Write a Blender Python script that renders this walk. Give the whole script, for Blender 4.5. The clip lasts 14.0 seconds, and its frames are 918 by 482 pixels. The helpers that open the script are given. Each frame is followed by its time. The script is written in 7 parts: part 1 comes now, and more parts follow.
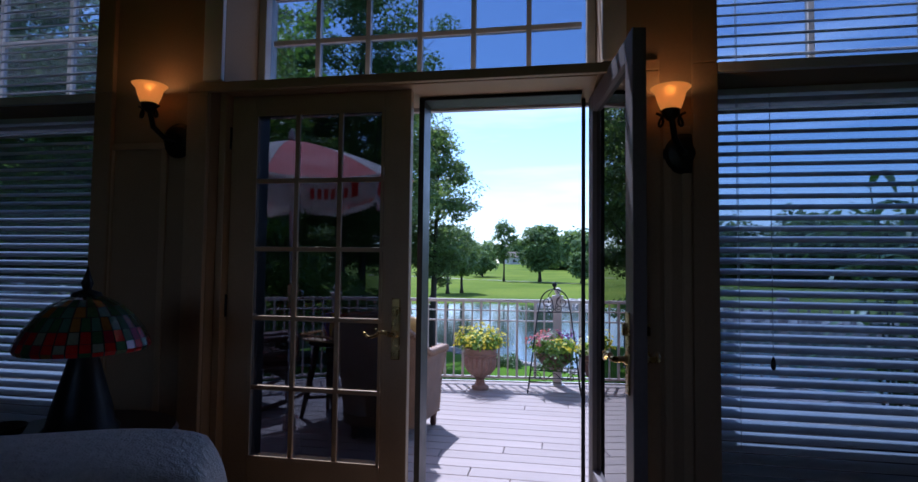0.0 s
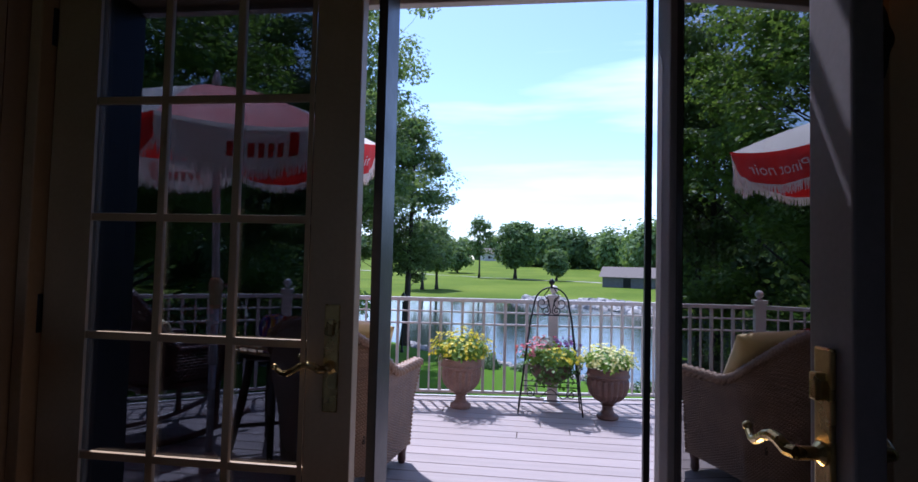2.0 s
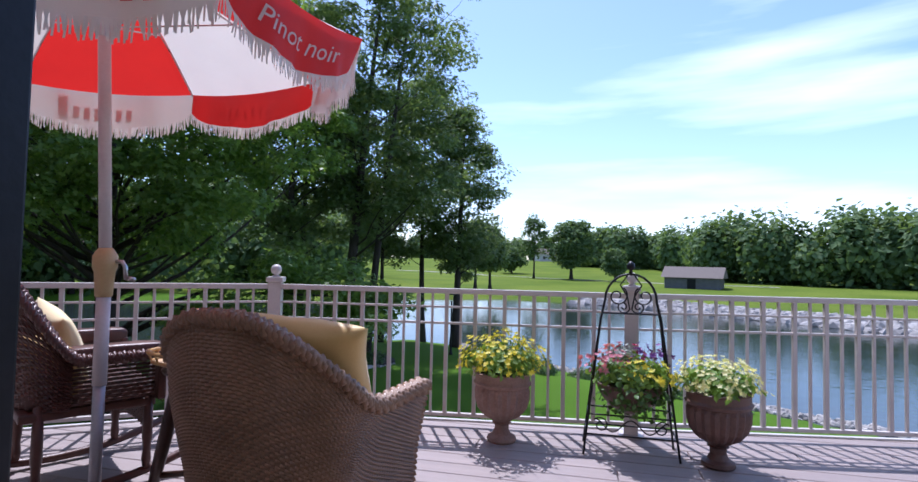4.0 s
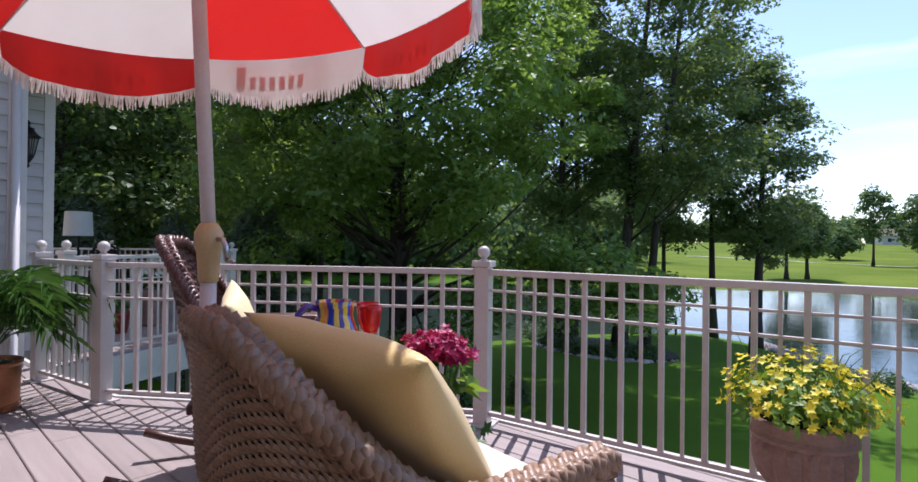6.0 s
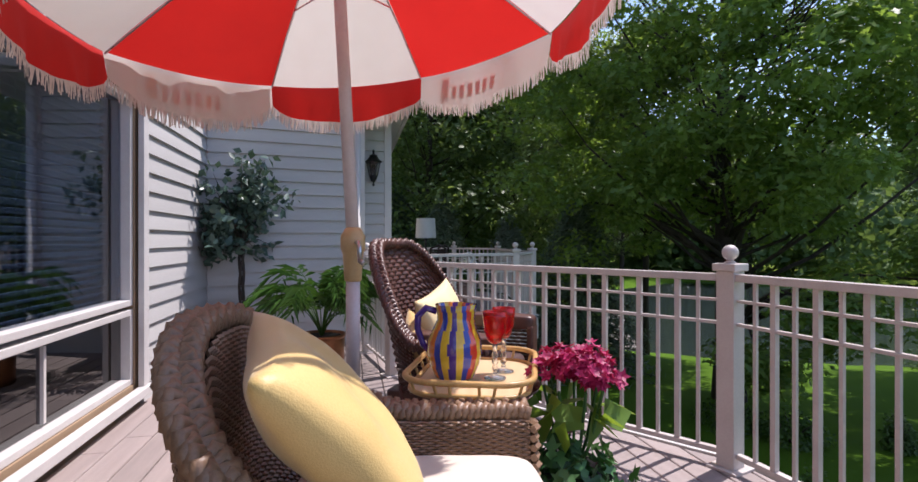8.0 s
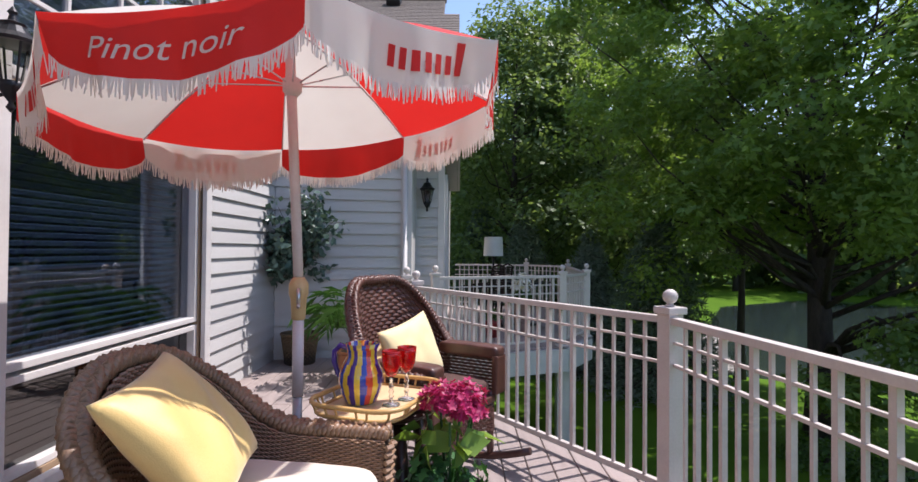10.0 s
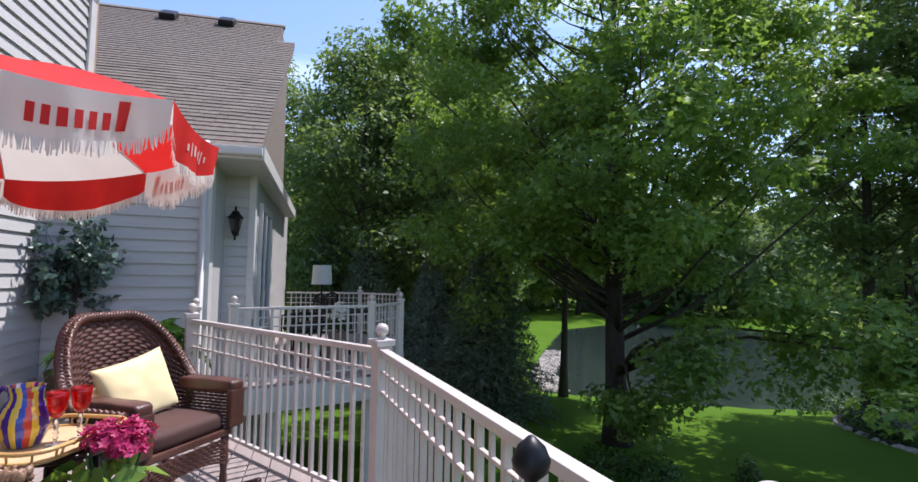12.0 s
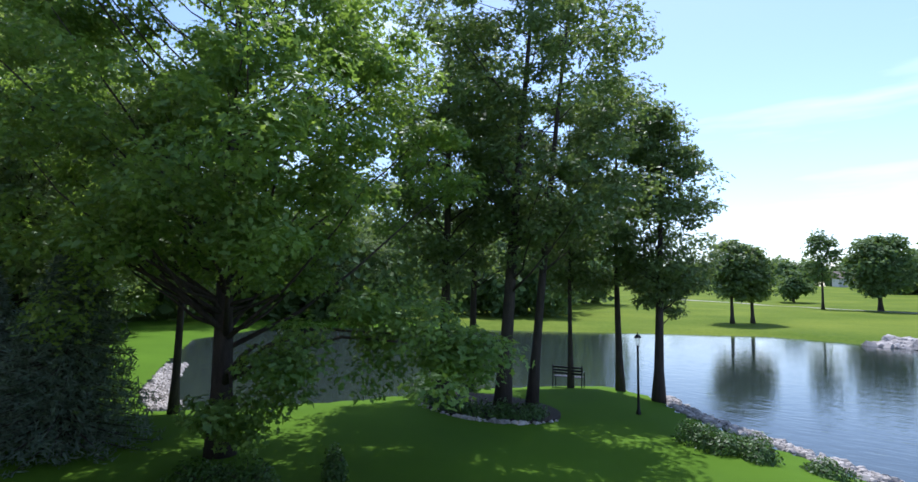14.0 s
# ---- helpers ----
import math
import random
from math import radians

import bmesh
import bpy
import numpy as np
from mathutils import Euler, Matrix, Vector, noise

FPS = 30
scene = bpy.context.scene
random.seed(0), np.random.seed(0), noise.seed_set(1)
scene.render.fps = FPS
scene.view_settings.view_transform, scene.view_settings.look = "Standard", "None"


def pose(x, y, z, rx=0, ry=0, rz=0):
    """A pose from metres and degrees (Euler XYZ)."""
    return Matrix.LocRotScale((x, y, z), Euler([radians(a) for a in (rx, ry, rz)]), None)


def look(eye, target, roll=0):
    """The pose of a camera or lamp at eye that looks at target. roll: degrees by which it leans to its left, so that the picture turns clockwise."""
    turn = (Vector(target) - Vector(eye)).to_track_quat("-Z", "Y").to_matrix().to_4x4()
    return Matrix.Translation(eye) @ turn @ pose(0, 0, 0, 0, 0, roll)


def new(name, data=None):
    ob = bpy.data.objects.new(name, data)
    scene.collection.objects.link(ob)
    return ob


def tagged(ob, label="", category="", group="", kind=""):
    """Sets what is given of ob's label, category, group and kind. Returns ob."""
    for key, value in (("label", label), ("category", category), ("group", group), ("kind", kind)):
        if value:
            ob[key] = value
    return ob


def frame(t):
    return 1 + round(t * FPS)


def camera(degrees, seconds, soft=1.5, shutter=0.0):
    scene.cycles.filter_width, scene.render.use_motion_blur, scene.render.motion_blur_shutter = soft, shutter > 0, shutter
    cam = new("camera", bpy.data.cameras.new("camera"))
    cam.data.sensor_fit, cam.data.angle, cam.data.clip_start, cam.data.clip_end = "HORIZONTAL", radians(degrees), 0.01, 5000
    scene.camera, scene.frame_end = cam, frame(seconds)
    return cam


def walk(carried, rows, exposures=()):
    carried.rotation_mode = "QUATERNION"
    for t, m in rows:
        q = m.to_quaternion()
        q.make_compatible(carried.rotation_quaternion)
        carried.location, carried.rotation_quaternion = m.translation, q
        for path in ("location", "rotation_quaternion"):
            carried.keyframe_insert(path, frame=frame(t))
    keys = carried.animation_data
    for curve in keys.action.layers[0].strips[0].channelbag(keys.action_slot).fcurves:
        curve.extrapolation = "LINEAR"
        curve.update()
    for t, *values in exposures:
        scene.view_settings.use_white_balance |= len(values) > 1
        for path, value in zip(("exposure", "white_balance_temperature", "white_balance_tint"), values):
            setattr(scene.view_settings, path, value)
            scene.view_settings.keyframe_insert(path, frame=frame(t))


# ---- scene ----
cam = camera(81.1, 14.0)
PATH = [
    (0, (1.125, -0.011, 1.243), (0.781, 1.957, 1.339), 0.7),
    (0.5, (1.099, 0.191, 1.231), (0.748, 2.158, 1.32), 0.8),
    (1, (1.047, 0.425, 1.225), (0.7, 2.393, 1.314), 0.7),
    (1.5, (0.973, 0.69, 1.224), (0.638, 2.66, 1.311), 0.9),
    (2, (0.936, 0.94, 1.213), (0.683, 2.922, 1.296), 1.4),
    (4.5, (0.851, 2.477, 1.053), (0.214, 4.371, 1.135), 1.1),
    (5, (0.833, 2.686, 1.044), (-0.091, 4.458, 1.114), 0.8),
    (5.5, (0.848, 2.901, 1.022), (-0.283, 4.55, 1.06), 1.1),
    (6, (0.811, 3.165, 1.044), (-0.547, 4.633, 1.056), 0.7),
    (6.5, (0.798, 3.35, 1.004), (-0.79, 4.566, 1.018), 0.7),
    (7, (0.792, 3.526, 1.015), (-0.993, 4.429, 1.012), 0.2),
    (7.5, (0.876, 3.672, 1.025), (-1.025, 4.296, 1.017), 0.0),
    (8, (0.987, 3.833, 1.056), (-0.973, 4.228, 1.054), 0.0),
    (10.5, (1.526, 4.687, 1.254), (-0.474, 4.679, 1.287), 0.5),
    (11, (1.641, 4.868, 1.277), (-0.357, 4.903, 1.338), 0.7),
    (11.5, (1.804, 5.074, 1.298), (-0.183, 5.285, 1.39), 0.8),
    (12, (1.790, 5.243, 1.304), (-0.147, 5.722, 1.433), 0.9),
    (12.5, (1.964, 5.375, 1.319), (0.119, 6.133, 1.458), 1.2),
    (13, (2.169, 5.501, 1.340), (0.499, 6.593, 1.476), 1.2),
    (13.5, (2.320, 5.670, 1.332), (0.844, 7.010, 1.495), 0.8),
    (14, (2.375, 5.790, 1.350), (1.088, 7.312, 1.515), 0.8),
]
walk(cam, [(t, look(eye, target, roll)) for t, eye, target, roll in PATH], exposures=[(0, 0.70, 5050, 18), (2, 0.66, 5250, 21), (4.5, 0.47, 5550, 21), (6.5, 0.60, 6000, 20), (8, 0.58, 6250, 20), (10.5, 0.70, 6250, 17), (14, 0.63, 5750, 17)])

# ---------------------------------------------------------------- light
SUN_DIR = Vector((-0.30, 0.62, 1.30)).normalized()
world = bpy.data.worlds.new("sky")
scene.world = world
world.use_nodes = True
wn, wl = world.node_tree.nodes, world.node_tree.links
sky = wn.new("ShaderNodeTexSky")
sky.sky_type = "NISHITA"
sky.sun_disc = False
sky.sun_elevation = math.asin(SUN_DIR.z)
sky.sun_rotation = math.atan2(SUN_DIR.x, SUN_DIR.y)
sky.air_density, sky.dust_density, sky.ozone_density = 1.0, 0.6, 1.6
# thin streaks of high cloud, all round the sky
wc = wn.new("ShaderNodeTexCoord")
wm = wn.new("ShaderNodeMapping")
wm.inputs["Scale"].default_value = (1.0, 1.0, 7.0)
wm.inputs["Rotation"].default_value = (radians(5), radians(-8), radians(25))
wl.new(wc.outputs["Generated"], wm.inputs["Vector"])
wt = wn.new("ShaderNodeTexNoise")
wt.inputs["Scale"].default_value, wt.inputs["Detail"].default_value = 1.7, 6
wl.new(wm.outputs["Vector"], wt.inputs["Vector"])
wr = wn.new("ShaderNodeValToRGB")
wr.color_ramp.elements[0].position, wr.color_ramp.elements[1].position = 0.50, 0.78
wl.new(wt.outputs["Fac"], wr.inputs["Fac"])
wmul = wn.new("ShaderNodeMath")
wmul.operation = "MULTIPLY"
wmul.inputs[1].default_value = 0.55
wl.new(wr.outputs["Color"], wmul.inputs[0])
wx = wn.new("ShaderNodeMix")
wx.data_type = "RGBA"
wl.new(wmul.outputs[0], wx.inputs["Factor"])
wl.new(sky.outputs["Color"], wx.inputs["A"])
wx.inputs["B"].default_value = (8.5, 9.0, 9.6, 1)
bg = wn["Background"]
wl.new(wx.outputs["Result"], bg.inputs["Color"])
bg.inputs["Strength"].default_value = 0.15

sun = new("sun", bpy.data.lights.new("sun", "SUN"))
sun.data.energy, sun.data.angle, sun.data.color = 4.2, radians(0.53), (1.0, 0.95, 0.88)
sun.matrix_world = look(SUN_DIR * 60, (0, 0, 0))


# ---------------------------------------------------------------- helpers
def link(nt, a, b):
    nt.links.new(a, b)


def surf(name, c1, c2=None, scale=8.0, rough=0.6, metal=0.0, bump=0.15, fine=90.0, stretch=(1, 1, 1), rnd=0.0,
         island=0.0, spec=0.5, contrast=(0.35, 0.7), depth=0.01, sheen=0.0, coat=0.0):
    """A painted or natural surface: broad mottling, fine grain, relief, and a spread from piece to piece."""
    m = bpy.data.materials.new(name)
    m.use_nodes = True
    nt = m.node_tree
    p = nt.nodes["Principled BSDF"]
    c2 = c2 or tuple(v * 0.8 for v in c1)
    tc = nt.nodes.new("ShaderNodeTexCoord")
    mp = nt.nodes.new("ShaderNodeMapping")
    mp.inputs["Scale"].default_value = stretch
    link(nt, tc.outputs["Object"], mp.inputs["Vector"])
    n1 = nt.nodes.new("ShaderNodeTexNoise")
    n1.inputs["Scale"].default_value, n1.inputs["Detail"].default_value = scale, 5
    n2 = nt.nodes.new("ShaderNodeTexNoise")
    n2.inputs["Scale"].default_value, n2.inputs["Detail"].default_value = fine, 3
    link(nt, mp.outputs["Vector"], n1.inputs["Vector"])
    link(nt, mp.outputs["Vector"], n2.inputs["Vector"])
    r = nt.nodes.new("ShaderNodeValToRGB")
    r.color_ramp.elements[0].position, r.color_ramp.elements[1].position = contrast
    r.color_ramp.elements[0].color, r.color_ramp.elements[1].color = (*c2, 1), (*c1, 1)
    a = nt.nodes.new("ShaderNodeMath")
    a.operation = "MULTIPLY_ADD"
    a.inputs[1].default_value, a.inputs[2].default_value = 0.35, 0.0
    link(nt, n2.outputs["Fac"], a.inputs[0])
    b = nt.nodes.new("ShaderNodeMath")
    b.operation = "MULTIPLY_ADD"
    b.inputs[1].default_value = 0.65
    link(nt, n1.outputs["Fac"], b.inputs[0])
    link(nt, a.outputs[0], b.inputs[2])
    link(nt, b.outputs[0], r.inputs["Fac"])
    col = r.outputs["Color"]
    for amount, node, out in ((rnd, "ShaderNodeObjectInfo", "Random"), (island, "ShaderNodeNewGeometry", "Random Per Island")):
        if amount:
            src = nt.nodes.new(node)
            mr = nt.nodes.new("ShaderNodeMapRange")
            mr.inputs["To Min"].default_value, mr.inputs["To Max"].default_value = 1 - amount, 1 + amount
            link(nt, src.outputs[out], mr.inputs["Value"])
            mx = nt.nodes.new("ShaderNodeVectorMath")
            mx.operation = "SCALE"
            link(nt, col, mx.inputs[0])
            link(nt, mr.outputs["Result"], mx.inputs["Scale"])
            col = mx.outputs["Vector"]
    link(nt, col, p.inputs["Base Color"])
    p.inputs["Metallic"].default_value = metal
    p.inputs["Specular IOR Level"].default_value = spec
    p.inputs["Sheen Weight"].default_value = sheen
    p.inputs["Coat Weight"].default_value = coat
    rr = nt.nodes.new("ShaderNodeMapRange")
    rr.inputs["To Min"].default_value, rr.inputs["To Max"].default_value = max(0.02, rough - 0.1), min(1, rough + 0.1)
    link(nt, n1.outputs["Fac"], rr.inputs["Value"])
    link(nt, rr.outputs["Result"], p.inputs["Roughness"])
    if bump:
        bp = nt.nodes.new("ShaderNodeBump")
        bp.inputs["Strength"].default_value, bp.inputs["Distance"].default_value = bump, depth
        link(nt, b.outputs[0], bp.inputs["Height"])
        link(nt, bp.outputs["Normal"], p.inputs["Normal"])
    return m


def leafy(name, c1, c2, glow=0.35, rough=0.5):
    """Leaves: two greens spread leaf by leaf, some light passing through."""
    m = bpy.data.materials.new(name)
    m.use_nodes = True
    nt = m.node_tree
    p = nt.nodes["Principled BSDF"]
    g = nt.nodes.new("ShaderNodeNewGeometry")
    r = nt.nodes.new("ShaderNodeValToRGB")
    r.color_ramp.elements[0].color, r.color_ramp.elements[1].color = (*c2, 1), (*c1, 1)
    tc = nt.nodes.new("ShaderNodeTexCoord")
    n = nt.nodes.new("ShaderNodeTexNoise")
    n.inputs["Scale"].default_value = 0.9
    link(nt, tc.outputs["Object"], n.inputs["Vector"])
    a = nt.nodes.new("ShaderNodeMath")
    a.operation = "MULTIPLY_ADD"
    a.inputs[1].default_value = 0.7
    link(nt, g.outputs["Random Per Island"], a.inputs[0])
    b = nt.nodes.new("ShaderNodeMath")
    b.operation = "MULTIPLY_ADD"
    b.inputs[1].default_value, b.inputs[2].default_value = 0.8, -0.25
    link(nt, n.outputs["Fac"], b.inputs[0])
    link(nt, b.outputs[0], a.inputs[2])
    link(nt, a.outputs[0], r.inputs["Fac"])
    link(nt, r.outputs["Color"], p.inputs["Base Color"])
    p.inputs["Roughness"].default_value = rough
    p.inputs["Specular IOR Level"].default_value = 0.4
    t = nt.nodes.new("ShaderNodeBsdfTranslucent")
    sc = nt.nodes.new("ShaderNodeVectorMath")
    sc.operation = "MULTIPLY"
    sc.inputs[1].default_value = (1.45, 1.35, 0.7)
    link(nt, r.outputs["Color"], sc.inputs[0])
    link(nt, sc.outputs["Vector"], t.inputs["Color"])
    mx = nt.nodes.new("ShaderNodeMixShader")
    mx.inputs["Fac"].default_value = glow
    link(nt, p.outputs[0], mx.inputs[1])
    link(nt, t.outputs[0], mx.inputs[2])
    link(nt, mx.outputs[0], nt.nodes["Material Output"].inputs["Surface"])
    return m


def glass(name, tint=(1, 1, 1), rough=0.0, ior=1.5):
    """Flat window glass: clear, with the sheen that glass has at a slant."""
    m = bpy.data.materials.new(name)
    m.use_nodes = True
    nt = m.node_tree
    nt.nodes.remove(nt.nodes["Principled BSDF"])
    tr = nt.nodes.new("ShaderNodeBsdfTransparent")
    tr.inputs["Color"].default_value = (*tint, 1)
    gl = nt.nodes.new("ShaderNodeBsdfGlossy")
    gl.inputs["Roughness"].default_value = rough
    lw = nt.nodes.new("ShaderNodeLayerWeight")
    lw.inputs["Blend"].default_value = 0.5
    pw = nt.nodes.new("ShaderNodeMath")
    pw.operation = "POWER"
    pw.inputs[1].default_value = 4.0
    link(nt, lw.outputs["Facing"], pw.inputs[0])
    fr = nt.nodes.new("ShaderNodeMapRange")
    f0 = ((ior - 1) / (ior + 1)) ** 2
    fr.inputs["To Min"].default_value, fr.inputs["To Max"].default_value = f0, 0.95
    link(nt, pw.outputs[0], fr.inputs["Value"])
    mx = nt.nodes.new("ShaderNodeMixShader")
    link(nt, fr.outputs[0], mx.inputs["Fac"])
    link(nt, tr.outputs[0], mx.inputs[1])
    link(nt, gl.outputs[0], mx.inputs[2])
    link(nt, mx.outputs[0], nt.nodes["Material Output"].inputs["Surface"])
    return m


def mesh_ob(name, bm, material, parent=None, smooth=False):
    me = bpy.data.meshes.new(name)
    bm.to_mesh(me)
    bm.free()
    if smooth:
        me.shade_smooth()
    for m in material if isinstance(material, (list, tuple)) else [material]:
        me.materials.append(m)
    ob = new(name, me)
    if parent:
        ob.parent = parent
    return ob


def part(name, bm, material, parent, label="", smooth=False):
    ob = mesh_ob(name, bm, material, parent, smooth)
    return tagged(ob, label=label) if label else ob


def data_ob(name, verts, faces, material, parent=None, smooth=False):
    me = bpy.data.meshes.new(name)
    me.from_pydata(verts, [], faces)
    if smooth:
        me.shade_smooth()
    for m in material if isinstance(material, (list, tuple)) else [material]:
        me.materials.append(m)
    ob = new(name, me)
    if parent:
        ob.parent = parent
    return ob


def thing(name, m, label, category, group="", kind=""):
    """An empty at a thing's base, to carry its parts."""
    ob = new(name)
    ob.empty_display_size = 0.1
    ob.matrix_basis = m
    return tagged(ob, label, category, group, kind)


def share(name, src, parent, m):
    """Another piece on the same mesh."""
    ob = new(name, src.data)
    ob.parent = parent
    ob.matrix_basis = m
    return ob


def box(bm, x0, x1, y0, y1, z0, z1, bevel=0.0):
    vs = [bm.verts.new(c) for c in ((x0, y0, z0), (x1, y0, z0), (x1, y1, z0), (x0, y1, z0),
                                    (x0, y0, z1), (x1, y0, z1), (x1, y1, z1), (x0, y1, z1))]
    fs = [bm.faces.new([vs[i] for i in f]) for f in
          ((3, 2, 1, 0), (4, 5, 6, 7), (0, 1, 5, 4), (1, 2, 6, 5), (2, 3, 7, 6), (3, 0, 4, 7))]
    if bevel:
        es = {e for f in fs for e in f.edges}
        bmesh.ops.bevel(bm, geom=list(es), offset=bevel, segments=2, affect="EDGES", profile=0.6)
    return bm


def boxes(*specs, bevel=0.0):
    bm = bmesh.new()
    for s in specs:
        box(bm, *s, bevel=bevel)
    return bm


def lathe(bm, profile, n=24, m=None, wob=None):
    """A turned shape: (radius, height) pairs from bottom to top."""
    rings = []
    for r, z in profile:
        ring = []
        for i in range(n):
            a = 2 * math.pi * i / n
            k = r * (wob(a, z) if wob else 1)
            v = Vector((k * math.cos(a), k * math.sin(a), z))
            ring.append(bm.verts.new(m @ v if m else v))
        rings.append(ring)
    for a, b in zip(rings, rings[1:]):
        for i in range(n):
            j = (i + 1) % n
            bm.faces.new((a[i], a[j], b[j], b[i]))
    for ring, flip in ((rings[0], True), (rings[-1], False)):
        bm.faces.new(ring[::-1] if flip else ring)
    return bm


def tube(bm, pts, radius, n=8, closed=False):
    """A round bar along points; radius may be one number or one for each point."""
    pts = [Vector(p) for p in pts]
    rad = radius if isinstance(radius, (list, tuple)) else [radius] * len(pts)
    rings, last = [], None
    for i, p in enumerate(pts):
        a = pts[i - 1] if i or closed else p
        b = pts[(i + 1) % len(pts)] if i + 1 < len(pts) or closed else p
        d = (b - a).normalized()
        if last is None:
            last = d.orthogonal().normalized()
        s = (last - d * last.dot(d))
        s = s.normalized() if s.length > 1e-5 else d.orthogonal().normalized()
        last = s
        t = d.cross(s)
        rings.append([bm.verts.new(p + rad[i] * (math.cos(2 * math.pi * k / n) * s + math.sin(2 * math.pi * k / n) * t)) for k in range(n)])
    pairs = list(zip(rings, rings[1:])) + ([(rings[-1], rings[0])] if closed else [])
    for a, b in pairs:
        for k in range(n):
            bm.faces.new((a[k], a[(k + 1) % n], b[(k + 1) % n], b[k]))
    if not closed:
        bm.faces.new(rings[0][::-1])
        bm.faces.new(rings[-1])
    return bm


def tubes(*specs, n=8):
    bm = bmesh.new()
    for pts, r in specs:
        tube(bm, pts, r, n)
    return bm


def ball(bm, c, r, seg=12, squash=1.0):
    lathe(bm, [(max(0.001, r * math.sin(math.pi * i / seg)), -r * squash * math.cos(math.pi * i / seg)) for i in range(seg + 1)],
          seg + 4, Matrix.Translation(c))
    return bm


# ---------------------------------------------------------------- materials
M_SIDING = surf("grey_painted_siding", (0.51, 0.49, 0.475), (0.43, 0.415, 0.40), 3, 0.55, bump=0.12, stretch=(0.25, 0.25, 3), rnd=0.04)
M_TRIM = surf("pale_grey_trim_paint", (0.62, 0.59, 0.565), (0.54, 0.51, 0.49), 5, 0.45, bump=0.05)
M_RAIL = surf("cream_powder_coat", (0.60, 0.54, 0.50), (0.50, 0.44, 0.41), 6, 0.42, bump=0.06, rnd=0.03)
M_DECK = surf("weathered_deck_board", (0.34, 0.275, 0.255), (0.265, 0.215, 0.20), 4, 0.62, bump=0.25, fine=60, stretch=(0.4, 6, 6), rnd=0.07)
M_SKIRT = surf("white_deck_fascia", (0.58, 0.55, 0.53), (0.46, 0.44, 0.42), 4, 0.6, bump=0.1)
M_SHINGLE = surf("grey_brown_shingle", (0.22, 0.180, 0.152), (0.12, 0.097, 0.082), 14, 0.9, bump=0.6, fine=220, rnd=0.16)
M_DARK = surf("black_wrought_iron", (0.022, 0.022, 0.026), (0.012, 0.012, 0.014), 12, 0.42, 0.6, bump=0.12)
M_INWALL = surf("tan_interior_plaster", (0.36, 0.25, 0.155), (0.30, 0.205, 0.125), 3, 0.8, bump=0.1)
M_INTRIM = surf("cream_interior_trim", (0.46, 0.32, 0.19), (0.38, 0.26, 0.15), 5, 0.45, bump=0.04)
M_INTRIM_W = surf("white_window_trim", (0.66, 0.66, 0.68), (0.58, 0.58, 0.61), 5, 0.45, bump=0.04)
M_FLOOR = surf("brown_carpet", (0.16, 0.11, 0.08), (0.10, 0.07, 0.05), 30, 0.95, bump=0.4, fine=300)
M_GLASS = glass("tinted_window_glass", (0.50, 0.57, 0.66), ior=2.2)
# extra-dark tint that puts the lower end of the blinds in shade
M_GLASS_LOW = glass("blind_dimming_low_glass", (0.13, 0.13, 0.14), ior=2.2)
M_TINT = glass("tinted_door_glass", (0.30, 0.32, 0.36), ior=1.7)
M_SLAT = surf("white_blind_slat", (0.66, 0.68, 0.73), (0.58, 0.60, 0.65), 6, 0.4, bump=0.03, rnd=0.03)
M_BRASS = surf("worn_brass", (0.62, 0.46, 0.20), (0.42, 0.30, 0.12), 20, 0.28, 1.0, bump=0.08)
M_LAWN = surf("mown_lawn", (0.088, 0.170, 0.014), (0.056, 0.118, 0.009), 0.35, 0.95, bump=0.9, fine=55, contrast=(0.3, 0.75), depth=0.03, spec=0.05)
M_MEADOW = surf("rough_meadow_grass", (0.150, 0.190, 0.030), (0.075, 0.120, 0.016), 0.10, 0.95, bump=0.9, fine=3, contrast=(0.35, 0.66), depth=0.3, spec=0.02)
M_STONE = surf("pale_shore_stone", (0.42, 0.39, 0.36), (0.26, 0.24, 0.22), 3, 0.85, bump=0.4, island=0.3)
M_BARK = surf("dark_oak_bark", (0.075, 0.058, 0.046), (0.028, 0.022, 0.018), 5, 0.95, bump=0.9, fine=26, stretch=(3, 3, 0.6), depth=0.04)
M_OAK = leafy("oak_leaf", (0.235, 0.350, 0.085), (0.100, 0.190, 0.050), 0.50)
M_TREE = leafy("summer_leaf", (0.190, 0.265, 0.100), (0.084, 0.145, 0.058), 0.46)
M_FAR = leafy("far_leaf", (0.160, 0.240, 0.085), (0.072, 0.128, 0.052), 0.35, 0.8)
M_SPRUCE = leafy("dark_spruce_needle", (0.165, 0.225, 0.150), (0.070, 0.115, 0.075), 0.1, 0.8)
M_BLUE = leafy("blue_spruce_needle", (0.240, 0.310, 0.270), (0.120, 0.180, 0.150), 0.1, 0.8)
M_SHRUB = leafy("shrub_leaf", (0.085, 0.165, 0.030), (0.028, 0.070, 0.014), 0.25)

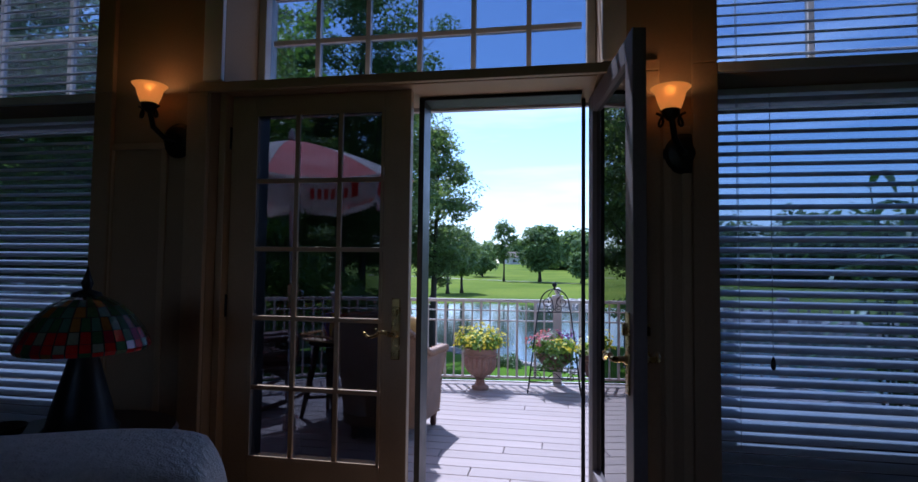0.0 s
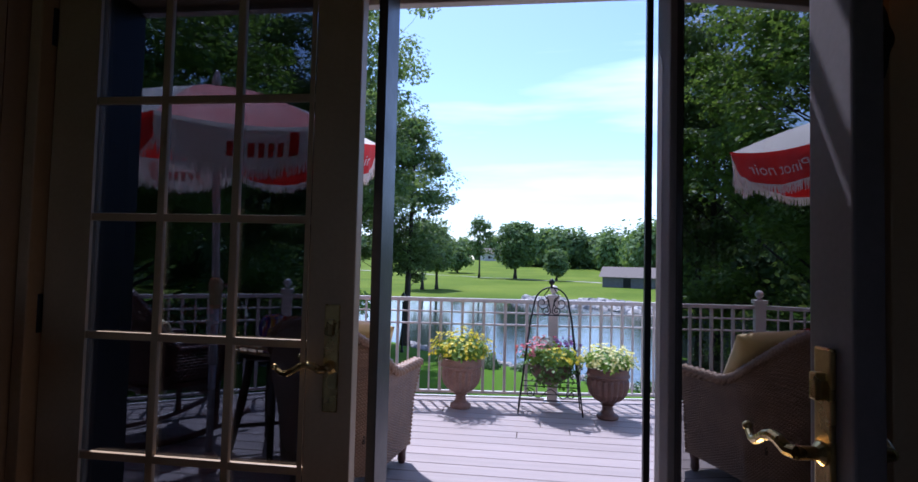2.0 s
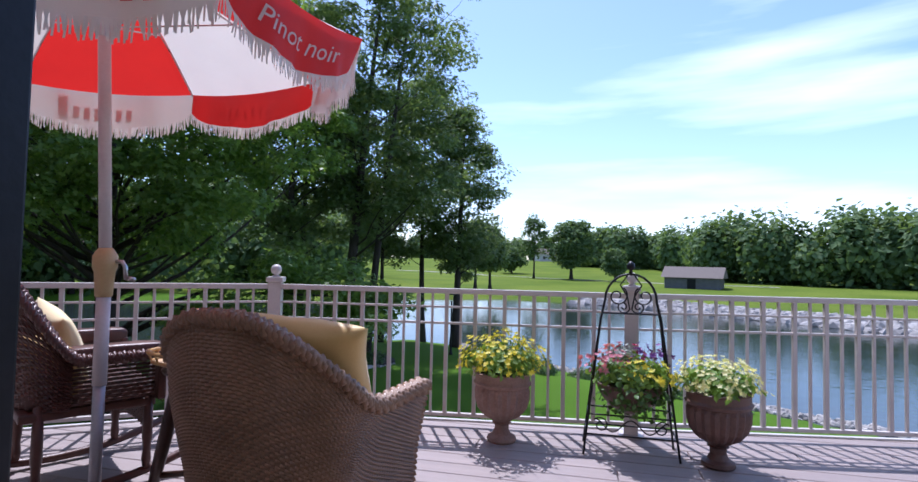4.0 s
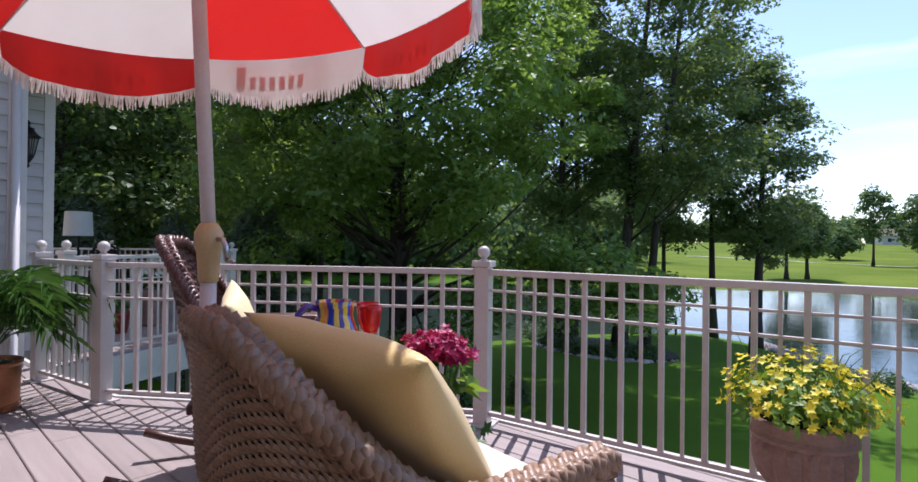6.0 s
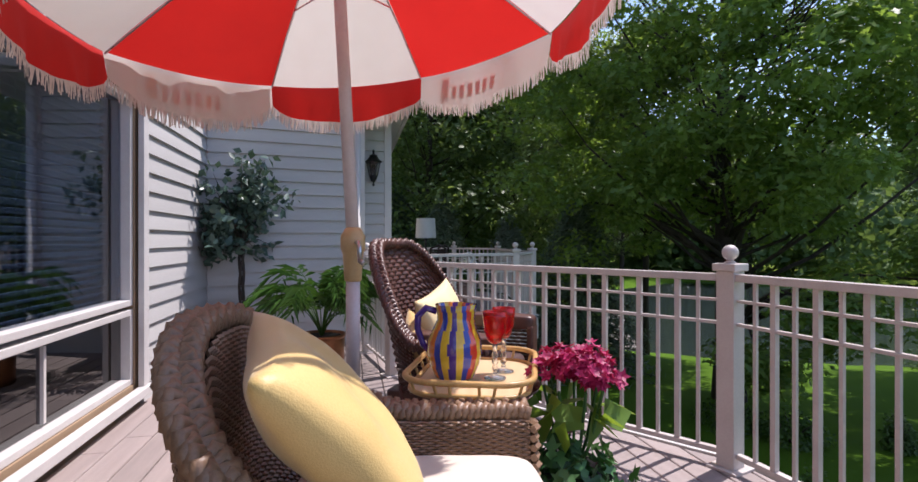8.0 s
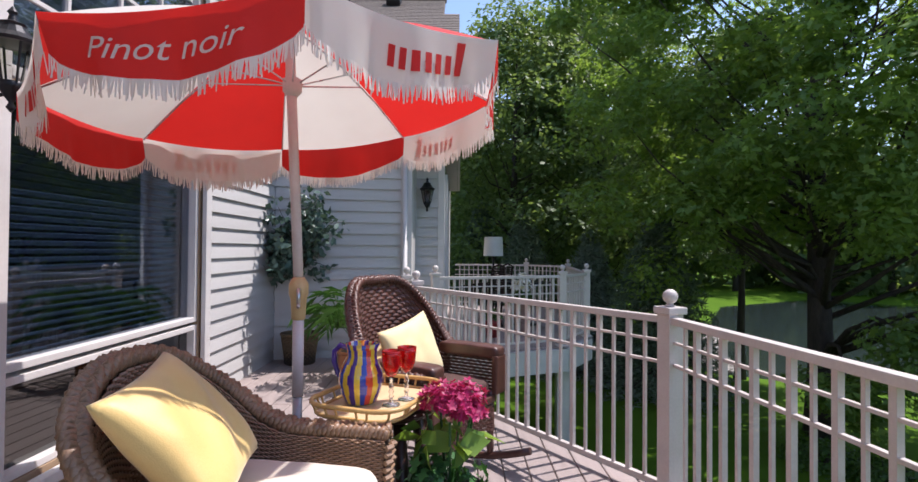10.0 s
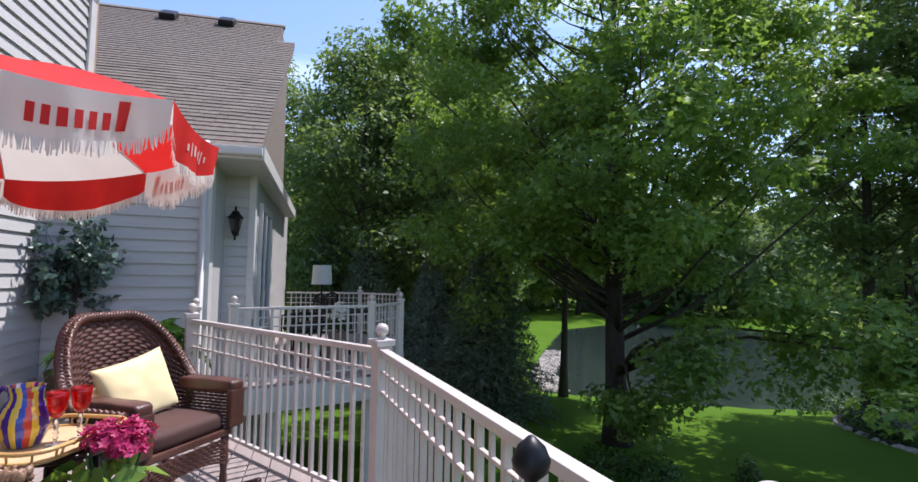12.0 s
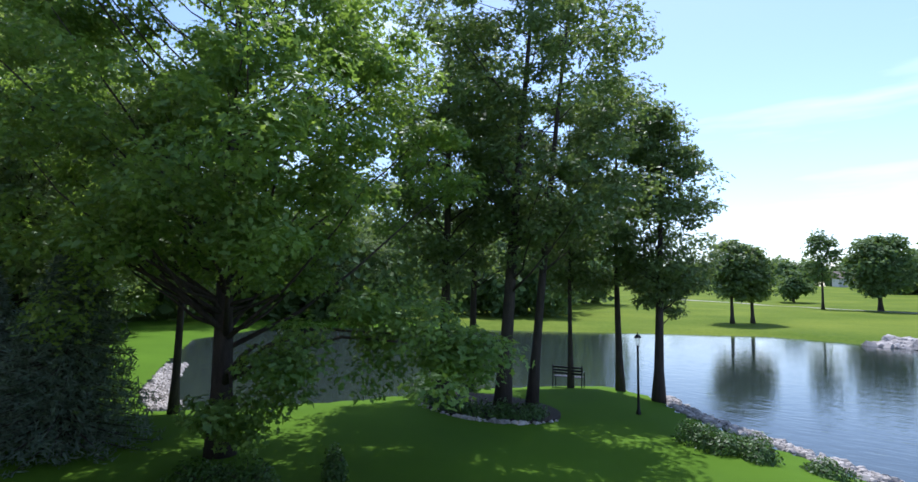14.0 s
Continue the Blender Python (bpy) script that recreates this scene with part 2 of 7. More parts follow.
# ---------------------------------------------------------------- ground, lake and shore
WATER_Z = -2.45
LAKE = [(-13.4, 14.2), (-11.8, 17.6), (-10.6, 21.0), (-9.0, 23.6), (-6.6, 25.9), (-4.6, 24.9), (-3.0, 23.0), (-1.2, 21.6), (0.6, 20.4),
        (2.0, 19.4), (6.0, 16.6), (12.0, 13.0), (22.0, 9.0), (45.0, 4.0), (60.0, 8.0), (48.0, 20.0), (32.0, 30.0), (20.0, 37.0),
        (11.0, 45.5), (4.0, 52.5), (-7.0, 55.5), (-17.0, 49.0), (-30.0, 40.0), (-40.0, 32.0), (-34.0, 22.0), (-24.0, 16.4), (-18.0, 13.2), (-15.0, 12.4)]


def lake_distance(x, y):
    """Metres from the shore, below zero on the water."""
    best = np.full(x.shape, 1e9)
    inside = np.zeros(x.shape, bool)
    for (ax, ay), (bx, by) in zip(LAKE, LAKE[1:] + LAKE[:1]):
        dx, dy = bx - ax, by - ay
        t = np.clip(((x - ax) * dx + (y - ay) * dy) / (dx * dx + dy * dy), 0, 1)
        best = np.minimum(best, np.hypot(x - ax - t * dx, y - ay - t * dy))
        cross = ((ay > y) != (by > y)) & (x < (bx - ax) * (y - ay) / (by - ay + 1e-12) + ax)
        inside ^= cross
    return np.where(inside, -best, best)


def ground_z(x, y):
    d = lake_distance(x, y)
    near = np.clip(d / 2.5, 0, 1)
    z = WATER_Z + 0.30 * near * near * (3 - 2 * near)
    far = np.clip((y - 45) / 25, 0, 1) + np.clip((x - 30) / 30, 0, 1)
    z = z + np.clip(far, 0, 1) * (np.clip(d, 0, 40) * 0.018 + np.clip(d - 60, 0, 130) * 0.034)
    z = z + 0.06 * np.sin(x * 0.35 + 1) * np.cos(y * 0.3) * near
    return np.where(d < 0, np.maximum(WATER_Z + d * 0.35, WATER_Z - 2), z)


def gz(x, y):
    return float(ground_z(np.array([float(x)]), np.array([float(y)]))[0])


gx = np.unique(np.concatenate([np.linspace(-40, 40, 161), np.linspace(-120, 120, 81), np.linspace(-900, 900, 61)]))
gy = np.unique(np.concatenate([np.linspace(-5, 60, 131), np.linspace(-60, 200, 88), np.linspace(-900, 1500, 81)]))
GX, GY = np.meshgrid(gx, gy)
GZ = ground_z(GX, GY)
w = len(gx)
gv = np.stack([GX.ravel(), GY.ravel(), GZ.ravel()], 1).tolist()
gf = [(j * w + i, j * w + i + 1, (j + 1) * w + i + 1, (j + 1) * w + i) for j in range(len(gy) - 1) for i in range(w - 1)]
ground = data_ob("ground", gv, gf, [M_LAWN, M_MEADOW], smooth=True)
for fc in ground.data.polygons:
    fc.material_index = 1 if fc.center.y > 42 or fc.center.x > 40 else 0
tagged(ground, "mown green lawn sloping to the lake shore", "lawn", kind="structure")

M_WATER = bpy.data.materials.new("lake_water")
M_WATER.use_nodes = True
nt = M_WATER.node_tree
p = nt.nodes["Principled BSDF"]
p.inputs["Base Color"].default_value = (0.022, 0.032, 0.030, 1)
p.inputs["Roughness"].default_value = 0.05
p.inputs["IOR"].default_value = 1.33
tcw = nt.nodes.new("ShaderNodeTexCoord")
mpw = nt.nodes.new("ShaderNodeMapping")
mpw.inputs["Scale"].default_value = (0.7, 1.6, 1)
nw = nt.nodes.new("ShaderNodeTexNoise")
nw.inputs["Scale"].default_value, nw.inputs["Detail"].default_value = 2.2, 4
bw = nt.nodes.new("ShaderNodeBump")
bw.inputs["Strength"].default_value, bw.inputs["Distance"].default_value = 0.22, 0.05
link(nt, tcw.outputs["Object"], mpw.inputs["Vector"])
link(nt, mpw.outputs["Vector"], nw.inputs["Vector"])
link(nt, nw.outputs["Fac"], bw.inputs["Height"])
link(nt, bw.outputs["Normal"], p.inputs["Normal"])
data_ob("water", [(-60, 0, WATER_Z), (90, 0, WATER_Z), (90, 70, WATER_Z), (-60, 70, WATER_Z)], [(0, 1, 2, 3)], M_WATER)
tagged(bpy.data.objects["water"], "calm lake reflecting sky and trees", "lake", kind="structure")


def rubble(name, line, count, size, spread, label, up=0.25, seed=1):
    """Loose stones strewn along a line of the shore."""
    rng = np.random.default_rng(seed)
    verts, faces = [], []
    seg = list(zip(line, line[1:]))
    lens = np.array([math.dist(a, b) for a, b in seg])
    for _ in range(count):
        k = rng.choice(len(seg), p=lens / lens.sum())
        (ax, ay), (bx, by) = seg[k]
        t = rng.random()
        nx, ny = -(by - ay) / lens[k], (bx - ax) / lens[k]
        o = rng.uniform(-0.15, 1) * spread
        x, y = ax + (bx - ax) * t + nx * o, ay + (by - ay) * t + ny * o
        s = size * rng.uniform(0.5, 1.5)
        z = max(gz(x, y), WATER_Z) + s * 0.1
        base = len(verts)
        turn = rng.uniform(0, 6.28)
        for (a, r, h) in ((0, 1, 0), (1.25, .9, .1), (2.5, 1.1, 0), (3.8, .85, .1), (5.1, 1, 0), (0.5, .5, .7), (2.6, .6, .8), (4.6, .5, .75)):
            r *= s * rng.uniform(.8, 1.2)
            verts.append((x + r * math.cos(a + turn), y + r * math.sin(a + turn) * .8, z + h * s * .7 * rng.uniform(.8, 1.2) - .1 * s))
        for f in ((0, 1, 5), (1, 2, 6), (1, 6, 5), (2, 3, 6), (3, 4, 7), (3, 7, 6), (4, 0, 7), (0, 5, 7), (5, 6, 7)):
            faces.append(tuple(base + i for i in f))
    return tagged(data_ob(name, verts, faces, M_STONE), label, "stones", kind="stuff")


rubble("far_shore_stones", [(32, 30), (20, 37), (11, 45.5), (4, 52.5), (0, 53.6)], 1500, 0.42, -3.4, "pale rubble stones along the far shore", seed=3)
rubble("inlet_shore_stones", [(-24, 16.4), (-18, 13.2), (-15, 12.4)], 1100, 0.09, 0.8, "pale stone bank along the narrow inlet", seed=4)
rubble("lawn_edge_stones", [(12, 13), (6, 16.6), (2, 19.4), (.6, 20.4), (-1.2, 21.6), (-3, 23), (-4.6, 24.9)], 1100, 0.10, -0.5, "small pale stones edging the lawn", seed=5)

# ---------------------------------------------------------------- decks
# near deck: boards run along the house, cut to the railing's line
PA, PB, PC, PD, PE = (-3.22, 4.15), (-1.20, 5.555), (1.18, 5.83), (3.55, 6.25), (5.15, 5.0)
P0 = (-4.15, 3.98)
WALL_Y = 2.50
DECK_EDGE = [(-5.2, 3.9), P0, PA, PB, PC, PD, PE, (5.15, WALL_Y)]


def offset_line(pts, d):
    """The line shifted to its left by d metres."""
    out = []
    for i, p in enumerate(pts):
        a = Vector(pts[max(i - 1, 0)])
        b = Vector(pts[min(i + 1, len(pts) - 1)])
        t = (b - a).normalized()
        out.append((p[0] - t.y * d, p[1] + t.x * d))
    return out


EDGE = offset_line(DECK_EDGE, 0.10)
EDGE[0], EDGE[-1] = (-5.2, 4.0), (5.2, WALL_Y)


def span(line, y):
    xs = []
    for (ax, ay), (bx, by) in zip(line, line[1:]):
        if (ay - y) * (by - y) <= 0 and ay != by:
            xs.append(ax + (bx - ax) * (y - ay) / (by - ay))
    return xs


CLOSED = [(-5.2, WALL_Y)] + [tuple(e) for e in EDGE] + [(-5.2, WALL_Y)]
deck = thing("deck_floor", pose(0, 0, 0), "weathered pinkish-grey wooden deck boards", "deck", kind="structure")
y = WALL_Y + 0.003
PITCH, GAP = 0.142, 0.006
while y < 6.4:
    y1 = y + PITCH - GAP
    if y1 > max(e[1] for e in EDGE):
        break
    xs0, xs1 = span(CLOSED, y), span(CLOSED, y1)
    lo0, hi0, lo1, hi1 = min(xs0), max(xs0), min(xs1), max(xs1)
    cuts = [lo0]
    k = lo0 + random.uniform(1.2, 3.6)
    while k < hi0 - 1.0:
        cuts.append(k)
        k += 3.66
    cuts.append(hi0)
    for a, b in zip(cuts, cuts[1:]):
        a1, b1 = (lo1 if a == lo0 else a), (hi1 if b == hi0 else b - 0.004)
        b = b if b == hi0 else b - 0.004
        bm = bmesh.new()
        e = 0.004
        lowz, topz = -0.028, 0.0
        q = [(a, y), (b, y), (b1, y1), (a1, y1)]
        inner = [(a + e, y + e), (b - e, y + e), (b1 - e, y1 - e), (a1 + e, y1 - e)]
        vb = [bm.verts.new((*c, lowz)) for c in q]
        vm = [bm.verts.new((*c, topz - e)) for c in q]
        vt = [bm.verts.new((*c, topz)) for c in inner]
        for i in range(4):
            j = (i + 1) % 4
            bm.faces.new((vb[i], vb[j], vm[j], vm[i]))
            bm.faces.new((vm[i], vm[j], vt[j], vt[i]))
        bm.faces.new(vt)
        mesh_ob("board", bm, M_DECK, deck)
    y += PITCH


def prism(bm, poly, z0, z1):
    lo = [bm.verts.new((*c, z0)) for c in poly]
    hi = [bm.verts.new((*c, z1)) for c in poly]
    n = len(poly)
    for i in range(n):
        j = (i + 1) % n
        bm.faces.new((lo[i], lo[j], hi[j], hi[i]))
    bm.faces.new(hi)
    bm.faces.new(lo[::-1])
    return bm


bm = prism(bmesh.new(), [(-5.2, WALL_Y)] + [tuple(p) for p in EDGE][::1], -0.30, -0.034)
bmesh.ops.recalc_face_normals(bm, faces=bm.faces)
tagged(mesh_ob("deck_frame", bm, M_SKIRT), "pale painted deck fascia under the boards", "deck frame", kind="structure")
# border board along the curved edge
OUT = offset_line([tuple(e) for e in EDGE], 0.03)
bm = bmesh.new()
for (a, b, c, d) in zip(EDGE, EDGE[1:], OUT[1:], OUT):
    prism(bm, [a, b, c, d], -0.18, 0.012)
bmesh.ops.recalc_face_normals(bm, faces=bm.faces)
tagged(mesh_ob("deck_edge_trim", bm, M_SKIRT), "pale trim board round the deck edge", "trim", kind="structure")
# carrying posts below
for k, (x, y) in enumerate([(-3.0, 4.0), (-1.15, 5.3), (1.15, 5.55), (3.4, 5.9)]):
    tagged(mesh_ob("deck_support", boxes((x - .09, x + .09, y - .09, y + .09, gz(x, y) - .1, -0.30), bevel=.008), M_SKIRT),
           "pale square post carrying the deck", "post", "deck supports")

# far deck beside the wing
FAR = [(-5.75, 4.1), (-4.75, 4.25), (-5.45, 5.85), (-6.25, 6.35), (-9.5, 6.75), (-10.3, 6.0), (-10.3, 4.3)]
far_deck = thing("far_deck_floor", pose(0, 0, 0), "pale wooden deck beside the wing", "deck", kind="structure")
y = 4.3
while y < 6.6:
    y1 = y + 0.136
    xs0, xs1 = span(FAR + FAR[:1], y + .001), span(FAR + FAR[:1], y1)
    if len(xs0) > 1 and len(xs1) > 1:
        bm = prism(bmesh.new(), [(min(xs0), y), (max(xs0), y), (max(xs1), y1), (min(xs1), y1)], -0.028, 0)
        mesh_ob("board", bm, M_DECK, far_deck)
    y += 0.142
bm = prism(bmesh.new(), [(-10.4, 4.15), (-4.70, 4.2), (-5.40, 5.92), (-6.22, 6.43), (-9.5, 6.85)], -0.32, -0.034)
bmesh.ops.recalc_face_normals(bm, faces=bm.faces)
tagged(mesh_ob("far_deck_frame", bm, M_SKIRT), "pale painted fascia of the far deck", "deck frame", kind="structure")
for x, y in [(-5.1, 4.7), (-5.7, 5.9), (-7.6, 6.4), (-9.2, 6.6)]:
    tagged(mesh_ob("deck_support", boxes((x - .08, x + .08, y - .08, y + .08, gz(x, y) - .1, -0.32), bevel=.008), M_SKIRT),
           "pale square post carrying the deck", "post", "deck supports")

# ---------------------------------------------------------------- railings
RAIL_TOP = 0.90


def post_mesh():
    bm = boxes((-.043, .043, -.043, .043, 0, .915), bevel=.004)
    box(bm, -.075, .075, -.075, .075, 0, .012, bevel=.003)
    box(bm, -.056, .056, -.056, .056, .915, .95, bevel=.006)
    lathe(bm, [(.022, .945), (.026, .955), (.016, .962), (.016, .972)], 12)
    ball(bm, (0, 0, 1.0), .036, 24)
    return bm


thick_src = thin_src = None
POST_ME = None


def railing(label, pts, posts, pick=0.098):
    """One run of railing: cap, two slim rails, a bottom rail, stout and slim pickets in turn, posts at the corners."""
    global thick_src, thin_src, POST_ME
    t = thing("railing", pose(pts[0][0], pts[0][1], 0), label, "railing", "deck railings")
    o = Vector((*pts[0], 0))
    for a, b in zip(pts, pts[1:]):
        a3, b3 = Vector((*a, 0)) - o, Vector((*b, 0)) - o
        d = b3 - a3
        L = d.length
        ang = math.degrees(math.atan2(d.y, d.x))
        m = pose(a3.x, a3.y, 0, 0, 0, ang)
        for nm, hw, z0, z1 in (("cap_rail", .024, .868, .902), ("upper_rail", .009, .772, .786), ("middle_rail", .011, .664, .680), ("bottom_rail", .016, .062, .086)):
            r = part(nm, boxes((.045, L - .045, -hw, hw, z0, z1), bevel=.004), M_RAIL, t)
            r.matrix_basis = m
        n = max(2, round((L - .09) / pick))
        for i in range(1, n):
            x = .045 + (L - .09) * i / n
            if i % 2 == 0:
                if thick_src is None:
                    ob = thick_src = part("picket", boxes((-.0125, .0125, -.0125, .0125, .08, .87), bevel=.002), M_RAIL, t)
                    ob.matrix_basis = m @ pose(x, 0, 0)
                else:
                    share("picket", thick_src, t, m @ pose(x, 0, 0))
            else:
                if thin_src is None:
                    ob = thin_src = part("slim_picket", boxes((-.008, .008, -.008, .008, .08, .87), bevel=.0015), M_RAIL, t)
                    ob.matrix_basis = m @ pose(x, 0, 0)
                else:
                    share("slim_picket", thin_src, t, m @ pose(x, 0, 0))
    for p, ang in posts:
        m = pose(p[0] - o.x, p[1] - o.y, 0, 0, 0, ang)
        if POST_ME is None:
            POST_ME = part("post", post_mesh(), M_RAIL, t)
            POST_ME.matrix_basis = m
        else:
            share("post", POST_ME, t, m)
    return t


railing("cream metal deck railing with ball-topped posts", [P0, PA], [(P0, 10), (PA, 22)])
railing("cream metal deck railing with ball-topped posts", [PA, PB], [(PB, 20)])
railing("cream metal deck railing with ball-topped posts", [PB, PC], [(PC, -6)])
railing("cream metal deck railing with ball-topped posts", [PC, PD], [(PD, -30)])
railing("cream metal deck railing with ball-topped posts", [PD, PE, (5.15, 2.62)], [(PE, -60)])
railing("cream metal railing round the far deck", [(-4.75, 4.25), (-5.45, 5.85), (-6.25, 6.35)], [((-4.75, 4.25), 20), ((-5.45, 5.85), 0), ((-6.25, 6.35), 0)])
railing("cream metal railing round the far deck", [(-6.25, 6.35), (-9.5, 6.75), (-10.3, 6.0), (-10.3, 4.4)], [((-9.5, 6.75), 0), ((-10.3, 6.0), 0)])

# ---------------------------------------------------------------- house: the wall with the doors
IN_Y = 2.10          # inner face
FL = 0.06            # indoor floor
H = 5.2
D0, D1 = -0.36, 1.42         # rough opening of the pair of doors
WIN_L = (-2.78, -0.93)
WIN_R = (1.725, 3.9)


def wall_blocks(x0, x1, y0, y1, z0, z1, holes):
    """Solid blocks of a wall with rectangular holes (x0, x1, z0, z1)."""
    bm = bmesh.new()
    xs = sorted({x0, x1, *[h[0] for h in holes], *[h[1] for h in holes]})
    for a, b in zip(xs, xs[1:]):
        zs = [(z0, z1)]
        for h in sorted(holes, key=lambda h: h[2]):
            if h[0] <= a and b <= h[1]:
                lo, hi = zs.pop()
                if h[2] > lo:
                    zs.append((lo, h[2]))
                zs.append((h[3], hi))
        for lo, hi in zs:
            box(bm, a, b, y0, y1, lo, hi)
    return bm


HOLES = [(D0, D1, FL, 2.032), (D0 + .06, 1.31, 2.042, 3.55), (*WIN_L, .14, 1.975), (*WIN_L, 2.015, 3.55), (*WIN_R, .14, 1.975), (*WIN_R, 2.015, 3.55)]
tagged(mesh_ob("wall_north", wall_blocks(-5.4, 5.4, IN_Y, WALL_Y - .02, -2.6, H, HOLES), M_INWALL), "tan plastered wall round doors and windows", "wall", kind="structure")
for nm, bmx in (("wall_south", boxes((-5.4, -.8, -4.2, -4.0, -.2, 4.2), (.8, 5.4, -4.2, -4.0, -.2, 4.2), (-.8, .8, -4.2, -4.0, -.2, 1.1), (-.8, .8, -4.2, -4.0, 2.3, 4.2))), ("wall_west", boxes((-5.4, -5.2, -4.0, IN_Y, -.2, 4.2))),
                ("wall_east", boxes((5.2, 5.4, -4.0, IN_Y, -.2, 4.2)))):
    tagged(mesh_ob(nm, bmx, M_INWALL), "plain tan interior wall", "wall", kind="structure")
tagged(mesh_ob("ceiling", boxes((-5.4, 5.4, -4.2, IN_Y, 4.2, 4.4)), M_INWALL), "plain ceiling of the sitting room", "ceiling", kind="structure")
tagged(mesh_ob("floor", boxes((-5.2, 5.2, -4.0, IN_Y, -.2, FL)), M_FLOOR), "brown carpet on the sitting room floor", "floor", kind="structure")
tagged(mesh_ob("door_sill", boxes((D0, D1, IN_Y - .0, WALL_Y + .05, -.03, FL + .012), bevel=.006), M_BRASS), "metal threshold under the doors", "sill", kind="structure")
tagged(mesh_ob("foundation", boxes((-5.4, 5.4, -4.2, WALL_Y - .03, -2.8, -.21)), M_SKIRT), "house foundation under the sitting room", "foundation", kind="structure")

# lap siding, board by board, on a wall running from a to b
def siding(name, a, b, z0, z1, holes, label, lap=0.128):
    t = thing(name, pose(a[0], a[1], 0, 0, 0, math.degrees(math.atan2(b[1] - a[1], b[0] - a[0]))), label, "wall", kind="structure")
    L = math.dist(a, b)
    z = z0
    cache = {}
    while z < z1 - .01:
        zt = min(z + lap, z1)
        cut = [(0, L)]
        for h0, h1, hz0, hz1 in holes:
            if z < hz1 - .02 and zt > hz0 + .02:
                new_cut = []
                for s, e in cut:
                    if h1 <= s or h0 >= e:
                        new_cut.append((s, e))
                        continue
                    if h0 > s:
                        new_cut.append((s, h0))
                    if h1 < e:
                        new_cut.append((h1, e))
                cut = new_cut
        for s, e in cut:
            if e - s > 2.6:
                k = s + (e - s) * random.uniform(.3, .7)
                pieces = [(s, k - .0015), (k + .0015, e)]
            else:
                pieces = [(s, e)]
            for s1, e1 in pieces:
                key = (round(e1 - s1, 4), round(zt - z, 4))
                m = pose(s1, 0, z)
                if key in cache:
                    share("clapboard", cache[key], t, m)
                else:
                    bm = bmesh.new()
                    w1, hh = e1 - s1, zt - z
                    # thick at the lower edge, thin at the top: the outside is -y of the run
                    v = [bm.verts.new(c) for c in ((0, 0, 0), (w1, 0, 0), (w1, -.026, 0), (0, -.026, 0), (0, 0, hh), (w1, 0, hh), (w1, -.004, hh + .004), (0, -.004, hh + .004))]
                    for f in ((0, 1, 2, 3), (3, 2, 6, 7), (7, 6, 5, 4), (0, 3, 7, 4), (1, 5, 6, 2), (0, 4, 5, 1)):
                        bm.faces.new([v[i] for i in f])
                    bmesh.ops.recalc_face_normals(bm, faces=bm.faces)
                    ob = cache[key] = part("clapboard", bm, M_SIDING, t)
                    ob.matrix_basis = m
        z += lap
    return t


hl = [(5.2 - h[1], 5.2 - h[0], h[2], h[3]) for h in [(D0 - .10, D1 + .10, -.2, 3.66), (WIN_L[0] - .09, WIN_L[1] + .09, .03, 3.66), (WIN_R[0] - .09, WIN_R[1] + .09, .03, 3.66)]]
siding("siding_main", (5.2, WALL_Y - .02), (-5.2, WALL_Y - .02), -.02, H, hl, "pale grey painted lap siding")
WX = -5.2
WC, WE = (-4.47, WALL_Y), (-4.76, 3.86)      # the wing stands a little askew
siding("siding_wing", WC, WE, -.02, 2.72, [], "pale grey painted lap siding on the wing")
siding("siding_recess", (WX - .5, 3.95), (WX - .5, 4.24), -.02, 2.72, [], "pale grey painted lap siding beside the lantern")
wb = prism(bmesh.new(), [(WC[0] - .003, WALL_Y), (WE[0] - .003, WE[1]), (WE[0] - .02, 3.95), (WX - .5, 3.95), (WX - .5, 4.30), (-12, 4.30), (-12, -1), (-4.47, -1)], -2.8, 2.72)
bmesh.ops.recalc_face_normals(wb, faces=wb.faces)
tagged(mesh_ob("wall_wing", wb, M_SIDING), "grey wing of the house", "wall", kind="structure")
cb = boxes((WE[0] - .05, WE[0] + .03, 3.85, 3.975, -.02, 2.72), (WE[0] - .16, WE[0] - .05, 3.952, 3.975, -.02, 2.72), bevel=.003)
box(cb, WX - .52, WX - .475, 4.24, 4.325, -.02, 2.72, bevel=.003)
box(cb, WX - .62, WX - .52, 4.302, 4.325, -.02, 2.72, bevel=.003)
tagged(mesh_ob("corner_trim", cb, M_TRIM), "pale corner boards on the wing", "trim", kind="structure")
tagged(mesh_ob("corner_trim", boxes((-5.21, -5.08, WALL_Y - .0, WALL_Y + .03, 2.9, H), (-5.23, -5.202, 2.1, WALL_Y + .03, 2.9, H), bevel=.003), M_TRIM),
       "pale corner board on the tall wall", "trim", kind="structure")
# a downspout on the corner board
ds = tubes(([(WE[0] + .06, 3.90, 2.6), (WE[0] + .06, 3.90, .12), (WE[0] + .14, 3.90, .05)], .032), ([(WE[0] + .3, 3.95, 2.72), (WE[0] + .25, 3.93, 2.66), (WE[0] + .06, 3.90, 2.5)], .032), n=10)
tagged(mesh_ob("downspout", ds, M_TRIM, smooth=True), "pale grey metal downspout on the wing", "downspout")

